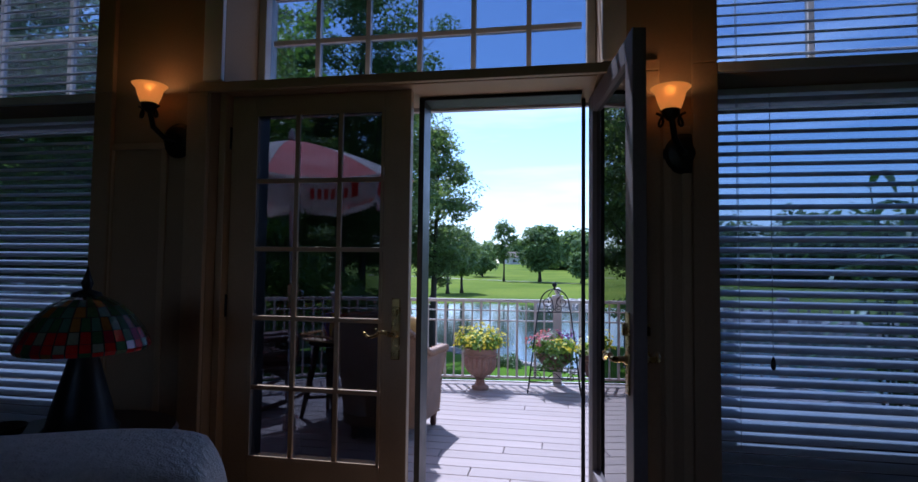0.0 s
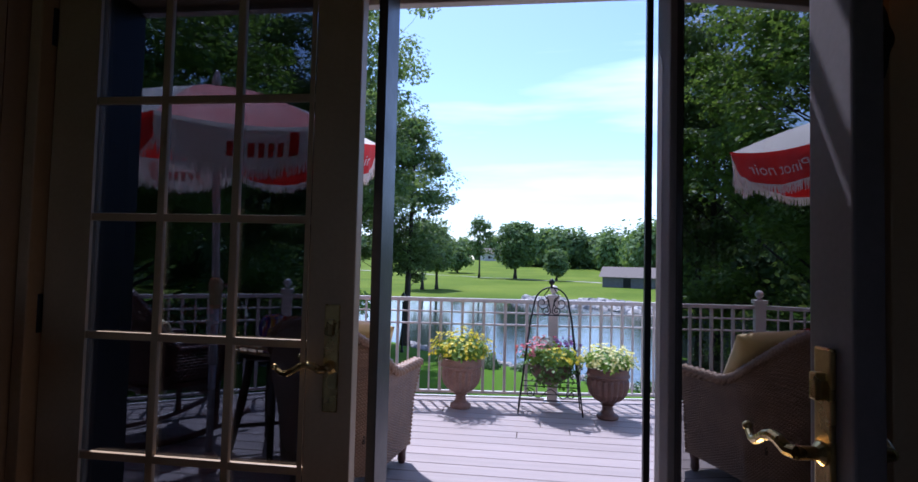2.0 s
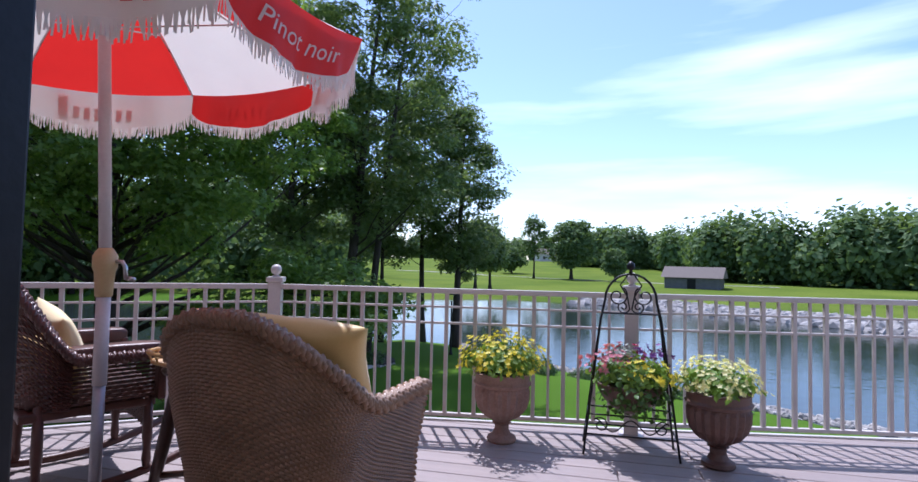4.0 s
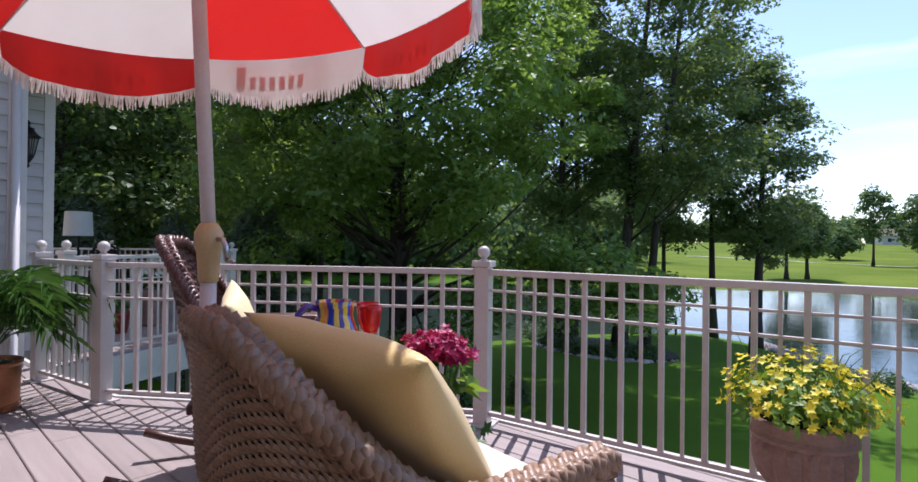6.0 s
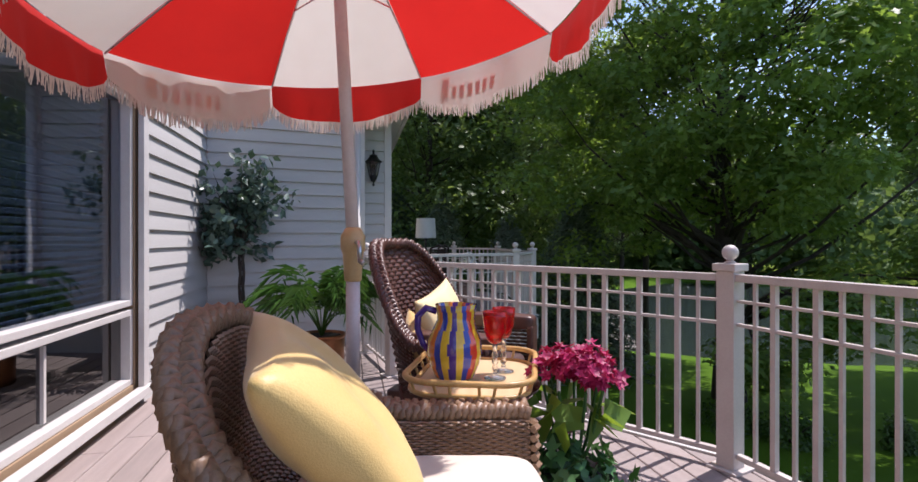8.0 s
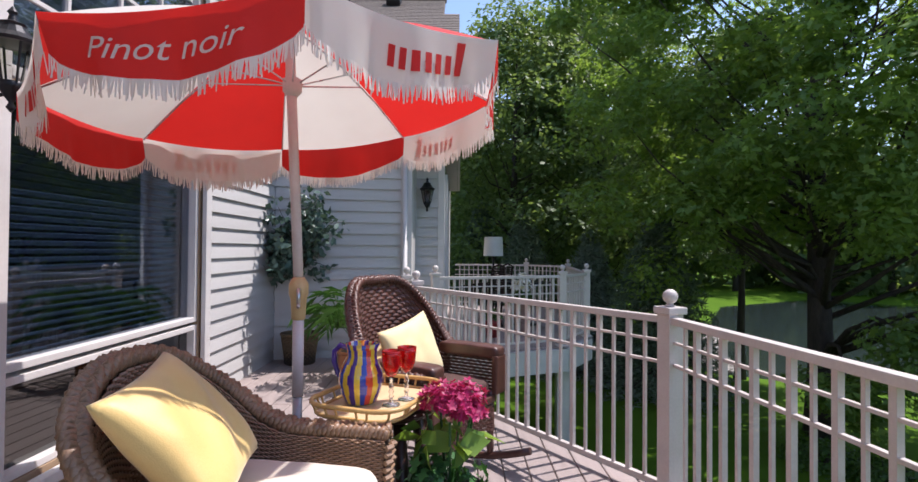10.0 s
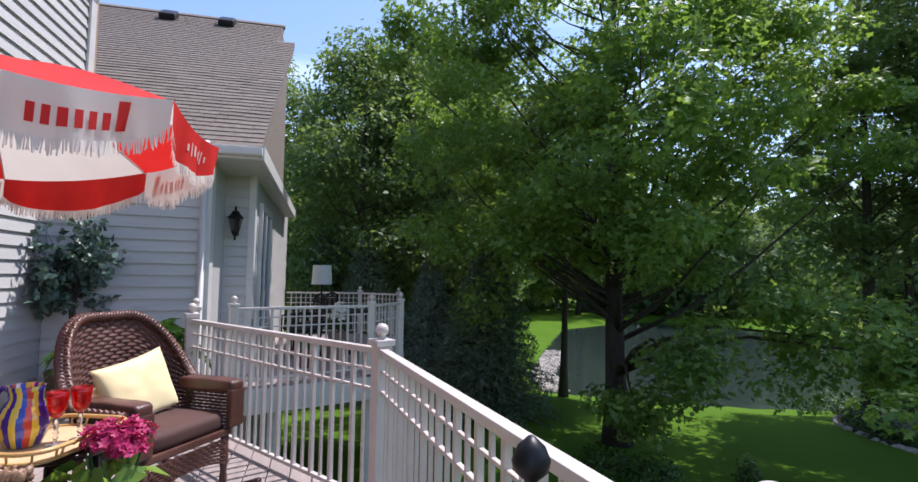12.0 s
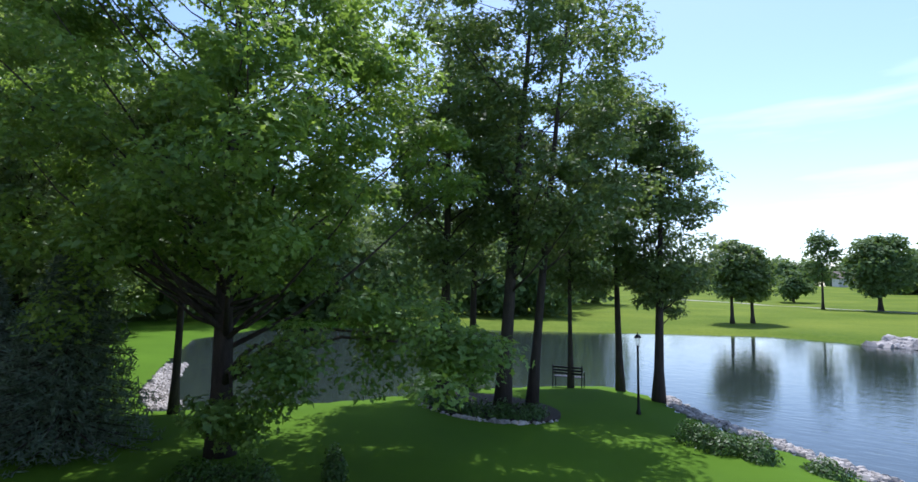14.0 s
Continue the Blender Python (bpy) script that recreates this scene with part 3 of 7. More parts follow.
# far end of the wing: a window beside the far deck
wf = thing("window_wing", pose(-7.0, 4.30, 0), "tall window in the wing's end wall", "window", kind="structure")
part("window_frame", boxes((-.7, .7, 0, .05, .4, .48), (-.7, .7, 0, .05, 2.2, 2.3), (-.7, -.62, 0, .05, .48, 2.2), (.62, .7, 0, .05, .48, 2.2), (-.03, .03, 0, .04, .48, 2.2), bevel=.004), M_TRIM, wf)
part("pane", boxes((-.62, -.03, .012, .018, .48, 2.2)), M_GLASS, wf)
part("pane", boxes((.03, .62, .012, .018, .48, 2.2)), M_GLASS, wf)

# roof of the wing
E0, R0 = Vector((-4.52, 0, 2.70)), Vector((-10.4, 0, 6.75))
slope = (R0 - E0)
SL = slope.length
ra = math.degrees(math.atan2(slope.z, -slope.x))
roof = thing("roof_wing", pose(E0.x, 0, E0.z, 0, 180 + ra, 0), "weathered grey-brown asphalt shingle roof", "roof", kind="structure")
roof.matrix_basis = Matrix.Translation(E0) @ Matrix(((slope.x / SL, 0, slope.z / SL, 0), (0, -1, 0, 0), (slope.z / SL, 0, -slope.x / SL, 0), (0, 0, 0, 1)))
# local frame: x up the slope, y towards the house's back (world -y), z out of the roof
part("sheathing", boxes((0, SL, -4.18, 3.0, -.12, -.012), (0, SL * .80, -4.50, -4.18, -.12, -.012)), M_SHINGLE, roof)
rows, kept = int(SL / .14), 0
rest = bmesh.new()
src = {}
for i in range(rows):
    y = -4.50 if i < rows * .8 else -4.18
    while y < 0.2:
        wd = random.choice((.16, .22, .28, .34))
        x = i * .14 + random.choice((0, 0, .012))
        if kept < 300 and i > 4 and y > -4.8:
            if wd not in src:
                b = bmesh.new()
                v = [b.verts.new(c) for c in ((0, 0, .012), (0, wd - .006, .012), (.15, wd - .006, .0), (.15, 0, .0), (0, 0, 0), (0, wd - .006, 0))]
                for f in ((0, 3, 2, 1), (4, 0, 1, 5), (0, 4, 3), (1, 2, 5)):
                    b.faces.new([v[k] for k in f])
                bmesh.ops.recalc_face_normals(b, faces=b.faces)
                ob = src[wd] = part("shingle", b, M_SHINGLE, roof)
                ob.matrix_basis = pose(x, y, 0)
            else:
                share("shingle", src[wd], roof, pose(x, y, random.uniform(0, .003)))
            kept += 1
        else:
            v = [rest.verts.new((x + c[0], y + c[1], c[2])) for c in ((0, 0, .012), (0, wd - .006, .012), (.15, wd - .006, .0), (.15, 0, .0), (0, 0, 0), (0, wd - .006, 0))]
            for f in ((0, 1, 2, 3), (4, 5, 1, 0)):
                rest.faces.new([v[k] for k in f])
        y += wd
part("shingles", rest, M_SHINGLE, roof)["kind"] = "stuff"
part("ridge_cap", boxes((SL - .1, SL + .08, -4.21, 3.0, -.05, .03), bevel=.01), M_SHINGLE, roof)
for k, y in enumerate((-3.25, -2.15)):
    v = boxes((SL - .75, SL - .40, y, y + .30, .0, .14), bevel=.03)
    part("roof_vent", v, M_DARK, roof, "dark metal roof vent")
gut = boxes((-4.56, -4.45, 2.54, 4.52, 2.60, 2.70), bevel=.02)
tagged(mesh_ob("gutter", gut, M_TRIM), "pale metal gutter along the wing's eave", "gutter", kind="structure")
tagged(mesh_ob("soffit", boxes((-5.72, -4.53, 2.54, 4.48, 2.57, 2.60), (-11, -5.72, 4.3, 4.48, 2.57, 2.60), (-11, -4.58, 4.485, 4.53, 2.57, 2.74), bevel=.003), M_TRIM), "pale soffit and fascia under the eave", "soffit", kind="structure")
gab = bmesh.new()
vs = [gab.verts.new(c) for c in ((-4.9, 4.16, 2.6), (-12, 4.16, 2.6), (-12, 4.16, 6.6), (-10.4, 4.16, 6.6))]
gab.faces.new(vs)
tagged(mesh_ob("gable_wing", gab, M_SHINGLE), "shingled end of the wing roof", "wall", kind="structure")
tagged(mesh_ob("roof_main", boxes((-5.5, 5.6, -4.4, 2.9, H, H + .12), bevel=.01), M_SHINGLE), "roof over the tall part of the house", "roof", kind="structure")


def window(name, x0, x1, rows, label, grid=(), sills=True, inner=None):
    """A window unit in the long wall: casing outside and in, sashes one above the other with panes of glass."""
    t = thing(name, pose(0, 0, 0), label, "window", kind="structure")
    z0, z1 = rows[0][0], rows[-1][1]
    zc = z0 - .02 if sills else z0
    cap = .038 if sills else .09
    for yy0, yy1, mat, top, nm in ((WALL_Y - .0, WALL_Y + .035, M_TRIM, M_TRIM, "outer_casing"), (IN_Y - .025, IN_Y - .001, inner or M_INWALL, M_INTRIM_W, "inner_casing")):
        part(nm, boxes((x0 - .09, x0, yy0, yy1, zc, z1 + cap), (x1, x1 + .09, yy0, yy1, zc, z1 + cap), bevel=.004), mat, t)
        part("head_casing", boxes((x0 + .001, x1 - .001, yy0, yy1, z1 + .001, z1 + cap), bevel=.004), top, t)
    if sills:
        part("window_sill", boxes((x0 - .11, x1 + .11, WALL_Y, WALL_Y + .06, z0 - .075, z0 - .02), bevel=.006), M_TRIM, t)
    if sills:
        part("inner_sill", boxes((x0 - .1, x1 + .1, IN_Y - .07, IN_Y - .001, z0 - .04, z0 - .001), bevel=.006), M_INTRIM_W, t)
    for (a, b), cols in zip(rows, grid):
        ya, yb = 2.36, 2.47
        fr = boxes((x0 + .002, x0 + .04, ya, yb, a + .002, b - .002), (x1 - .04, x1 - .002, ya, yb, a + .002, b - .002),
                   (x0 + .04, x1 - .04, ya, yb, a + .002, a + .04), (x0 + .04, x1 - .04, ya, yb, b - .04, b - .002), bevel=.005)
        part("window_frame", fr, M_TRIM, t)
        nx, nz = cols
        for i in range(1, nx):
            x = x0 + .04 + (x1 - x0 - .08) * i / nx
            part("muntin", boxes((x - .011, x + .011, 2.395, 2.43, a + .06, b - .06)), M_TRIM, t)
        for j in range(1, nz):
            zz = a + .06 + (b - a - .12) * j / nz
            part("muntin", boxes((x0 + .06, x1 - .06, 2.397, 2.428, zz - .011, zz + .011)), M_TRIM, t)
        # the low row takes the darker glass, to dim the slats behind it
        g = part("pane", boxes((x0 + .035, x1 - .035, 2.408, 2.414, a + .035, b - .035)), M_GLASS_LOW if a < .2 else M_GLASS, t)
        g.visible_shadow = a < 1
    return t


window("window_1", *WIN_L, [(.14, .62), (.64, 1.975)], "wide fixed window with a low pane row", [(2, 1), (1, 1)])
window("window_2", *WIN_R, [(.14, .62), (.64, 1.975)], "wide fixed window with a low pane row", [(2, 1), (1, 1)])
window("window_3", *WIN_L, [(2.015, 3.55)], "upper window with slim glazing bars", [(4, 4)], sills=False)
window("window_4", WIN_R[0], WIN_R[1], [(2.015, 3.55)], "upper window with slim glazing bars", [(5, 4)], sills=False)
window("window_5", D0 + .06, 1.31, [(2.044, 3.55)], "transom window above the doors", [(6, 6)], sills=False, inner=M_INTRIM_W)

# door frame
jm = boxes((D0 + .002, D0 + .035, IN_Y + .06, WALL_Y + .03, FL + .013, 2.030), (1.30, D1 - .002, 2.478, WALL_Y + .03, FL + .013, 2.030), (D1 - .016, D1 - .002, IN_Y + .06, 2.478, FL + .013, 2.030),
           (D0 + .035, 1.30, IN_Y + .06, WALL_Y + .03, 2.013, 2.030), bevel=.004)
tagged(mesh_ob("door_frame", jm, M_INTRIM), "cream wooden frame of the doors", "door frame", kind="structure")
for yy0, yy1, mat in ((WALL_Y, WALL_Y + .035, M_TRIM), (IN_Y - .025, IN_Y - .001, M_INTRIM)):
    tagged(mesh_ob("door_casing", boxes((D0 - .10, D0, yy0, yy1, 0.062, 1.993), (D1, D1 + .10, yy0, yy1, .062, 1.993), (D0 - .10, D1 + .10, yy0, yy1, 1.995, 2.036), bevel=.005), mat),
           "moulded casing round the doors", "trim", kind="structure")
# last box: added black sheet over the left jamb, standing in for the reveal's shade
tagged(mesh_ob("screen_track_and_jamb_shade", boxes((.525, .55, 2.33, 2.46, FL + .013, 2.011), (1.252, 1.269, 2.44, 2.46, FL + .013, 2.011), (.55, 1.248, 2.33, 2.46, 1.995, 2.011), (D0 + .036, D0 + .041, 2.262, 2.525, FL + .013, 2.011), bevel=.002), M_DARK),
       "dark slim frame of the screen door, and a dark sheet as shade on the left jamb", "trim", kind="structure")
tagged(mesh_ob("baseboard", boxes((-5.2, D0 - .1, IN_Y - .018, IN_Y - .001, FL, FL + .13), (D1 + .1, 5.2, IN_Y - .018, IN_Y - .001, FL, FL + .13), bevel=.004), M_INTRIM), "cream baseboard", "trim", kind="structure")
# raised panels of trim between window and door
for x0, x1 in ((-.86, -.56), (1.535, 1.63)):
    tagged(mesh_ob("wall_panel_trim", boxes((x0, x0 + .03, IN_Y - .012, IN_Y - .001, .35, 1.75), (x1 - .03, x1, IN_Y - .012, IN_Y - .001, .35, 1.75),
                                            (x0, x1, IN_Y - .013, IN_Y - .001, 1.75, 1.78), (x0, x1, IN_Y - .013, IN_Y - .001, .32, .35), bevel=.004), M_INTRIM), "cream panel moulding", "trim", kind="structure")


def lever(flip=1):
    """Long plate with a curled lever and a lock turn, on the face at y = 0, standing out to -y."""
    bm = bmesh.new()
    box(bm, -.019, .019, -.008, 0, -.13, .13, bevel=.004)
    lathe(bm, [(.017, 0), (.017, .012), (.010, .018), (.010, .045)], 14, pose(0, 0, -.02, 90))
    pts = [(0, -.045, -.02)] + [(flip * (.012 + .105 * k / 7), -.05 - .008 * math.sin(k / 7 * 3.1), -.02 + .012 * math.sin(k / 7 * 6.0)) for k in range(8)]
    tube(bm, pts, [.010] + [.010 - .0006 * k for k in range(8)], 10)
    ball(bm, (flip * .121, -.05, -.018), .008, 8)
    box(bm, -.008, .008, -.022, -.006, .055, .095, bevel=.003)
    return bm


def door_leaf(name, m, width, label, M_LEAF, s=.118, pane=None):
    """A glazed door leaf, 3 by 5 lites; local x from the hinge, the room on its -y side."""
    t = thing(name, m, label, "door", kind="structure")
    hh = 1.933
    top, bot = .083, .315
    fr = boxes((0, s, 0, .044, 0, hh), (width - s, width, 0, .044, 0, hh), (s, width - s, 0, .044, 0, bot), (s, width - s, 0, .044, hh - top, hh), bevel=.004)
    part("door_frame", fr, M_LEAF, t)
    gx0, gx1, gz0, gz1 = s, width - s, bot, hh - top
    bead = boxes((gx0, gx0 + .012, -.004, .0, gz0, gz1), (gx1 - .012, gx1, -.004, .0, gz0, gz1), (gx0, gx1, -.004, 0, gz0, gz0 + .012), (gx0, gx1, -.004, 0, gz1 - .012, gz1))
    part("glazing_bead", bead, M_INTRIM, t)
    for i in (1, 2):
        x = gx0 + (gx1 - gx0) * i / 3
        part("muntin", boxes((x - .010, x + .010, .002, .016, gz0, gz1), bevel=.003), M_INTRIM, t)
    for j in range(1, 5):
        z = gz0 + (gz1 - gz0) * j / 5
        part("muntin", boxes((gx0, gx1, .003, .0155, z - .010, z + .010), bevel=.003), M_INTRIM, t)
    g = part("pane", boxes((gx0, gx1, .019, .026, gz0, gz1)), pane or M_TINT, t, "tinted double glass")
    g.visible_shadow = False
    h = part("door_handle", lever(-1), M_BRASS, t, "worn brass lever on a long plate", smooth=False)
    h.matrix_basis = pose(width - .052, 0, .90)
    h2 = part("door_handle", lever(1), M_BRASS, t, "worn brass lever on a long plate")
    h2.matrix_basis = pose(width - .052, .044, .90, 0, 0, 180)
    for z in (.22, .98, 1.74):
        hg = part("hinge", tubes(([(-.004, -.006, z - .05), (-.004, -.006, z + .05)], .008), n=8), M_DARK, t)
    return t


door_leaf("door_1", pose(D0 + .037, 2.205, FL + .016), .845, "closed cream French door with glazing bars", M_INTRIM)
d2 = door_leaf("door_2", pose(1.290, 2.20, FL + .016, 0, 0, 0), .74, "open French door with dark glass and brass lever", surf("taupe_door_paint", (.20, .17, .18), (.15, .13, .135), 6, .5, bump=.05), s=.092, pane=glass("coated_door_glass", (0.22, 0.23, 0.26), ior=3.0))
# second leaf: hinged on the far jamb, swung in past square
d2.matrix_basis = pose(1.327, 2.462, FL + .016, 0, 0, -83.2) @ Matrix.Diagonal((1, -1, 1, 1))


def blind(x0, x1, z0, z1, label, ztop_gap=.0):
    t = thing("window_blind", pose(x0, 2.29, z0), label, "blind", "window blinds")
    L = x1 - x0
    n = int((z1 - z0 - .06) / .043)
    part("head_rail", boxes((0, L, -.02, .03, z1 - z0 - .028, z1 - z0), bevel=.004), M_SLAT, t)
    part("bottom_rail", boxes((0, L, -.026, .026, .0, .018), bevel=.004), M_SLAT, t)
    bm = bmesh.new()
    prof = [(-.025, -.0015), (-.012, .0022), (0, .0035), (.012, .0022), (.025, -.0015)]
    va = [bm.verts.new((0, a, b)) for a, b in prof] + [bm.verts.new((0, a, b + .003)) for a, b in prof[::-1]]
    vb = [bm.verts.new((L, a, b)) for a, b in prof] + [bm.verts.new((L, a, b + .003)) for a, b in prof[::-1]]
    k = len(va)
    for i in range(k):
        j = (i + 1) % k
        bm.faces.new((va[i], va[j], vb[j], vb[i]))
    bm.faces.new(va[::-1])
    bm.faces.new(vb)
    first = part("slat", bm, M_SLAT, t)
    first.matrix_basis = pose(0, 0, .045, 28)
    for i in range(1, n):
        share("slat", first, t, pose(random.uniform(-.001, .001), 0, .045 + i * .043, 28 + random.uniform(-2, 2)))
    for x in (.12, L * .5, L - .12):
        part("cord", tubes(([(x, -.027, .0), (x, -.027, z1 - z0 - .03)], .0012), ([(x + .012, .027, .0), (x + .012, .027, z1 - z0 - .03)], .0012), n=5), M_SLAT, t)
    part("pull_cord", tubes(([(L * .1 + .02, -.034, .75), (L * .1 + .02, -.034, z1 - z0 - .03)], .0014), n=5), M_SLAT, t)
    part("tassel", lathe(bmesh.new(), [(.005, .70), (.010, .712), (.008, .735), (.003, .75)], 8, pose(L * .1 + .02, -.034, 0)), M_DARK, t)
    return t


for (x0, x1) in (WIN_L, WIN_R):
    blind(x0 + .004, x1 - .004, .16, 1.973, "white slatted blind, lowered, slats open")
    blind(x0 + .004, x1 - .004, 2.02, 3.54, "white slatted blind, lowered, slats open")


# ---------------------------------------------------------------- trees and shrubs
def leaf_mesh(name, centres, normals, size, material, parent, rng, shape="oak"):
    """Many single leaves, each a small folded blade."""
    if shape == "oak":
        pts = np.array([(0, 0, 0), (.22, .20, .03), (.12, .36, .0), (.40, .62, .05), (.16, .62, .0), (0, 1.0, -.06), (-.16, .62, .0), (-.40, .62, .05), (-.12, .36, .0), (-.22, .20, .03)])
        tri = [(0, 1, 2), (2, 3, 4), (4, 5, 6), (6, 7, 8), (8, 9, 0), (0, 2, 8), (2, 4, 8), (4, 6, 8)]
    elif shape == "blade":
        pts = np.array([(0, 0, 0), (.09, .4, .03), (0, 1, -.05), (-.09, .4, .03)])
        tri = [(0, 1, 2), (0, 2, 3)]
    else:
        pts = np.array([(0, 0, 0), (.34, .42, .08), (0, 1.0, -.04), (-.34, .42, .08)])
        tri = [(0, 1, 2), (0, 2, 3)]
    n = len(centres)
    up = normals / (np.linalg.norm(normals, axis=1, keepdims=True) + 1e-9)
    rv = rng.normal(size=(n, 3))
    ax = np.cross(up, rv)
    ax /= np.linalg.norm(ax, axis=1, keepdims=True) + 1e-9
    ay = np.cross(up, ax)
    s = size * rng.uniform(.7, 1.35, n)
    v = centres[:, None, :] + s[:, None, None] * (pts[None, :, 0, None] * ax[:, None, :] + pts[None, :, 1, None] * ay[:, None, :] + pts[None, :, 2, None] * up[:, None, :])
    k = len(pts)
    f = (np.arange(n)[:, None, None] * k + np.array(tri)[None]).reshape(-1, 3)
    me = bpy.data.meshes.new(name)
    me.vertices.add(n * k)
    me.vertices.foreach_set("co", v.reshape(-1).astype(np.float32))
    me.loops.add(len(f) * 3)
    me.loops.foreach_set("vertex_index", f.reshape(-1).astype(np.int32))
    me.polygons.add(len(f))
    me.polygons.foreach_set("loop_start", np.arange(len(f), dtype=np.int32) * 3)
    me.update()
    me.validate()
    me.materials.append(material)
    ob = new(name, me)
    if parent:
        ob.parent = parent
    return ob


def tree(name, x, y, height, radius, trunk, label, seed, leaves=12000, leaf=.12, shape="oak", low=.25, mat=None, clumps=150, clump=.8, lean=0.0, group="", boughs=()):
    """A broad-leaved tree: tapered trunk, forking limbs, leaves in clumps at the ends of the limbs."""
    rng = np.random.default_rng(seed)
    t = thing(name, pose(x, y, gz(x, y) - .05), label, "tree", group)
    bm = bmesh.new()
    top = height * .86
    path = []
    wx, wy = rng.uniform(-.3, .3, 2)
    for i in range(9):
        k = i / 8
        path.append(Vector((wx * math.sin(k * 3) * radius * .15 + lean * k, wy * math.sin(k * 2.6) * radius * .15, top * k)))
    rad = [trunk * (1.35 if i == 0 else 1 - .88 * (i / 8) ** .9) for i in range(9)]
    tube(bm, path, rad, 10)
    cs, ns = [], []
    c0 = Vector((lean * .6, 0, height * (low + 1) / 2))
    half = height * (1 - low) / 2
    for i in range(clumps):
        a = rng.uniform(0, 2 * math.pi)
        u = rng.uniform(-1, 1)
        r = rng.uniform(.35, 1.0) ** .6
        sh = math.sqrt(max(0, 1 - abs(u) ** 2.2)) * (1.0 - .18 * u)
        wob = .82 + .36 * noise.noise((math.cos(a) * 1.3 + seed, math.sin(a) * 1.3, u * 1.6))
        c = c0 + Vector((math.cos(a) * radius * sh * r * wob, math.sin(a) * radius * sh * r * wob, u * half * (.6 + .4 * r)))
        cs.append(c)
        if i % 4 == 0:
            h0 = min(max(.12 * height, c.z - (Vector((c.x, c.y, 0)).length) * .75), top * .9)
            k = h0 / top
            b = Vector((wx * math.sin(k * 3) * radius * .15 + lean * k, wy * math.sin(k * 2.6) * radius * .15, h0))
            mid = b.lerp(c, .5) + Vector((0, 0, -.05 * radius + rng.uniform(-.1, .2)))
            r0 = trunk * (.10 + .15 * (1 - k))
            tube(bm, [b, b.lerp(mid, .5) + Vector(rng.normal(0, .06 * radius / 3, 3)), mid, mid.lerp(c, .6) + Vector(rng.normal(0, .08, 3)), c], [r0, r0 * .7, r0 * .5, r0 * .3, r0 * .12], 6)
    for bx, by, bz, spread, count in boughs:
        end = Vector((bx - x, by - y, bz - gz(x, y)))
        b = Vector((0, 0, max(1.4, end.z * .6)))
        mid = b.lerp(end, .55) + Vector((0, 0, .5))
        tube(bm, [b, b.lerp(mid, .5) + Vector((0, 0, .15)), mid, end], [trunk * .3, trunk * .2, trunk * .12, trunk * .05], 7)
        for _ in range(count):
            cs.append(end + Vector(rng.normal(0, spread, 3)) * .8)
    clumps = len(cs)
    part("trunk", bm, M_BARK, t, smooth=True)
    cs = np.array([tuple(c) for c in cs])
    per = max(1, leaves // clumps)
    sub = rng.normal(size=(clumps, per, 3))
    sub /= np.linalg.norm(sub, axis=2, keepdims=True)
    rr = rng.uniform(.2, 1, (clumps, per, 1)) ** .5
    size = clump * rng.uniform(.55, 1.25, (clumps, 1, 1))
    pos = cs[:, None, :] + sub * rr * size * np.array((1.15, 1.15, .62))
    nor = sub * .6 + np.array((0, 0, .8)) + rng.normal(size=sub.shape) * .45
    leaf_mesh("crown", pos.reshape(-1, 3), nor.reshape(-1, 3), leaf, mat or M_TREE, t, rng, shape)
    return t


def spruce(x, y, height, radius, label, seed, group="spruces", mat=None):
    rng = np.random.default_rng(seed)
    t = thing("spruce_tree", pose(x, y, gz(x, y) - .05), label, "tree", group)
    bm = bmesh.new()
    tube(bm, [(0, 0, 0), (0, 0, height * .5), (0, 0, height)], [radius * .07, radius * .05, .01], 8)
    cs, ns = [], []
    z = .08 * height
    while z < height * .98:
        k = 1 - z / height
        for a in np.arange(0, 2 * math.pi, .42) + rng.uniform(0, .4):
            L = radius * k ** .8 * rng.uniform(.8, 1.12)
            tip = np.array((math.cos(a) * L, math.sin(a) * L, z - .16 * L))
            tube(bm, [(0, 0, z), tuple(tip * (1, 1, 0) * .6 + np.array((0, 0, z - .11 * L))), tuple(tip)], [.02, .014, .004], 4)
            n = int(26 + 60 * L)
            q = rng.uniform(.12, 1.02, n)
            wdt = .17 * L * (1.1 - q) + .05
            side = rng.normal(0, 1, n) * wdt
            p = np.stack([math.cos(a) * L * q - math.sin(a) * side, math.sin(a) * L * q + math.cos(a) * side, z - .16 * L * q - np.abs(side) * .35], 1)
            cs.append(p)
            ns.append(rng.normal(size=(n, 3)) * .7 + np.array((math.cos(a) * .2, math.sin(a) * .2, .7)))
        z += .055 * height * (.4 + .6 * k) + .04
    part("trunk", bm, M_BARK, t)
    leaf_mesh("needles", np.concatenate(cs), np.concatenate(ns), .17, mat or M_SPRUCE, t, rng, "blade")
    return t


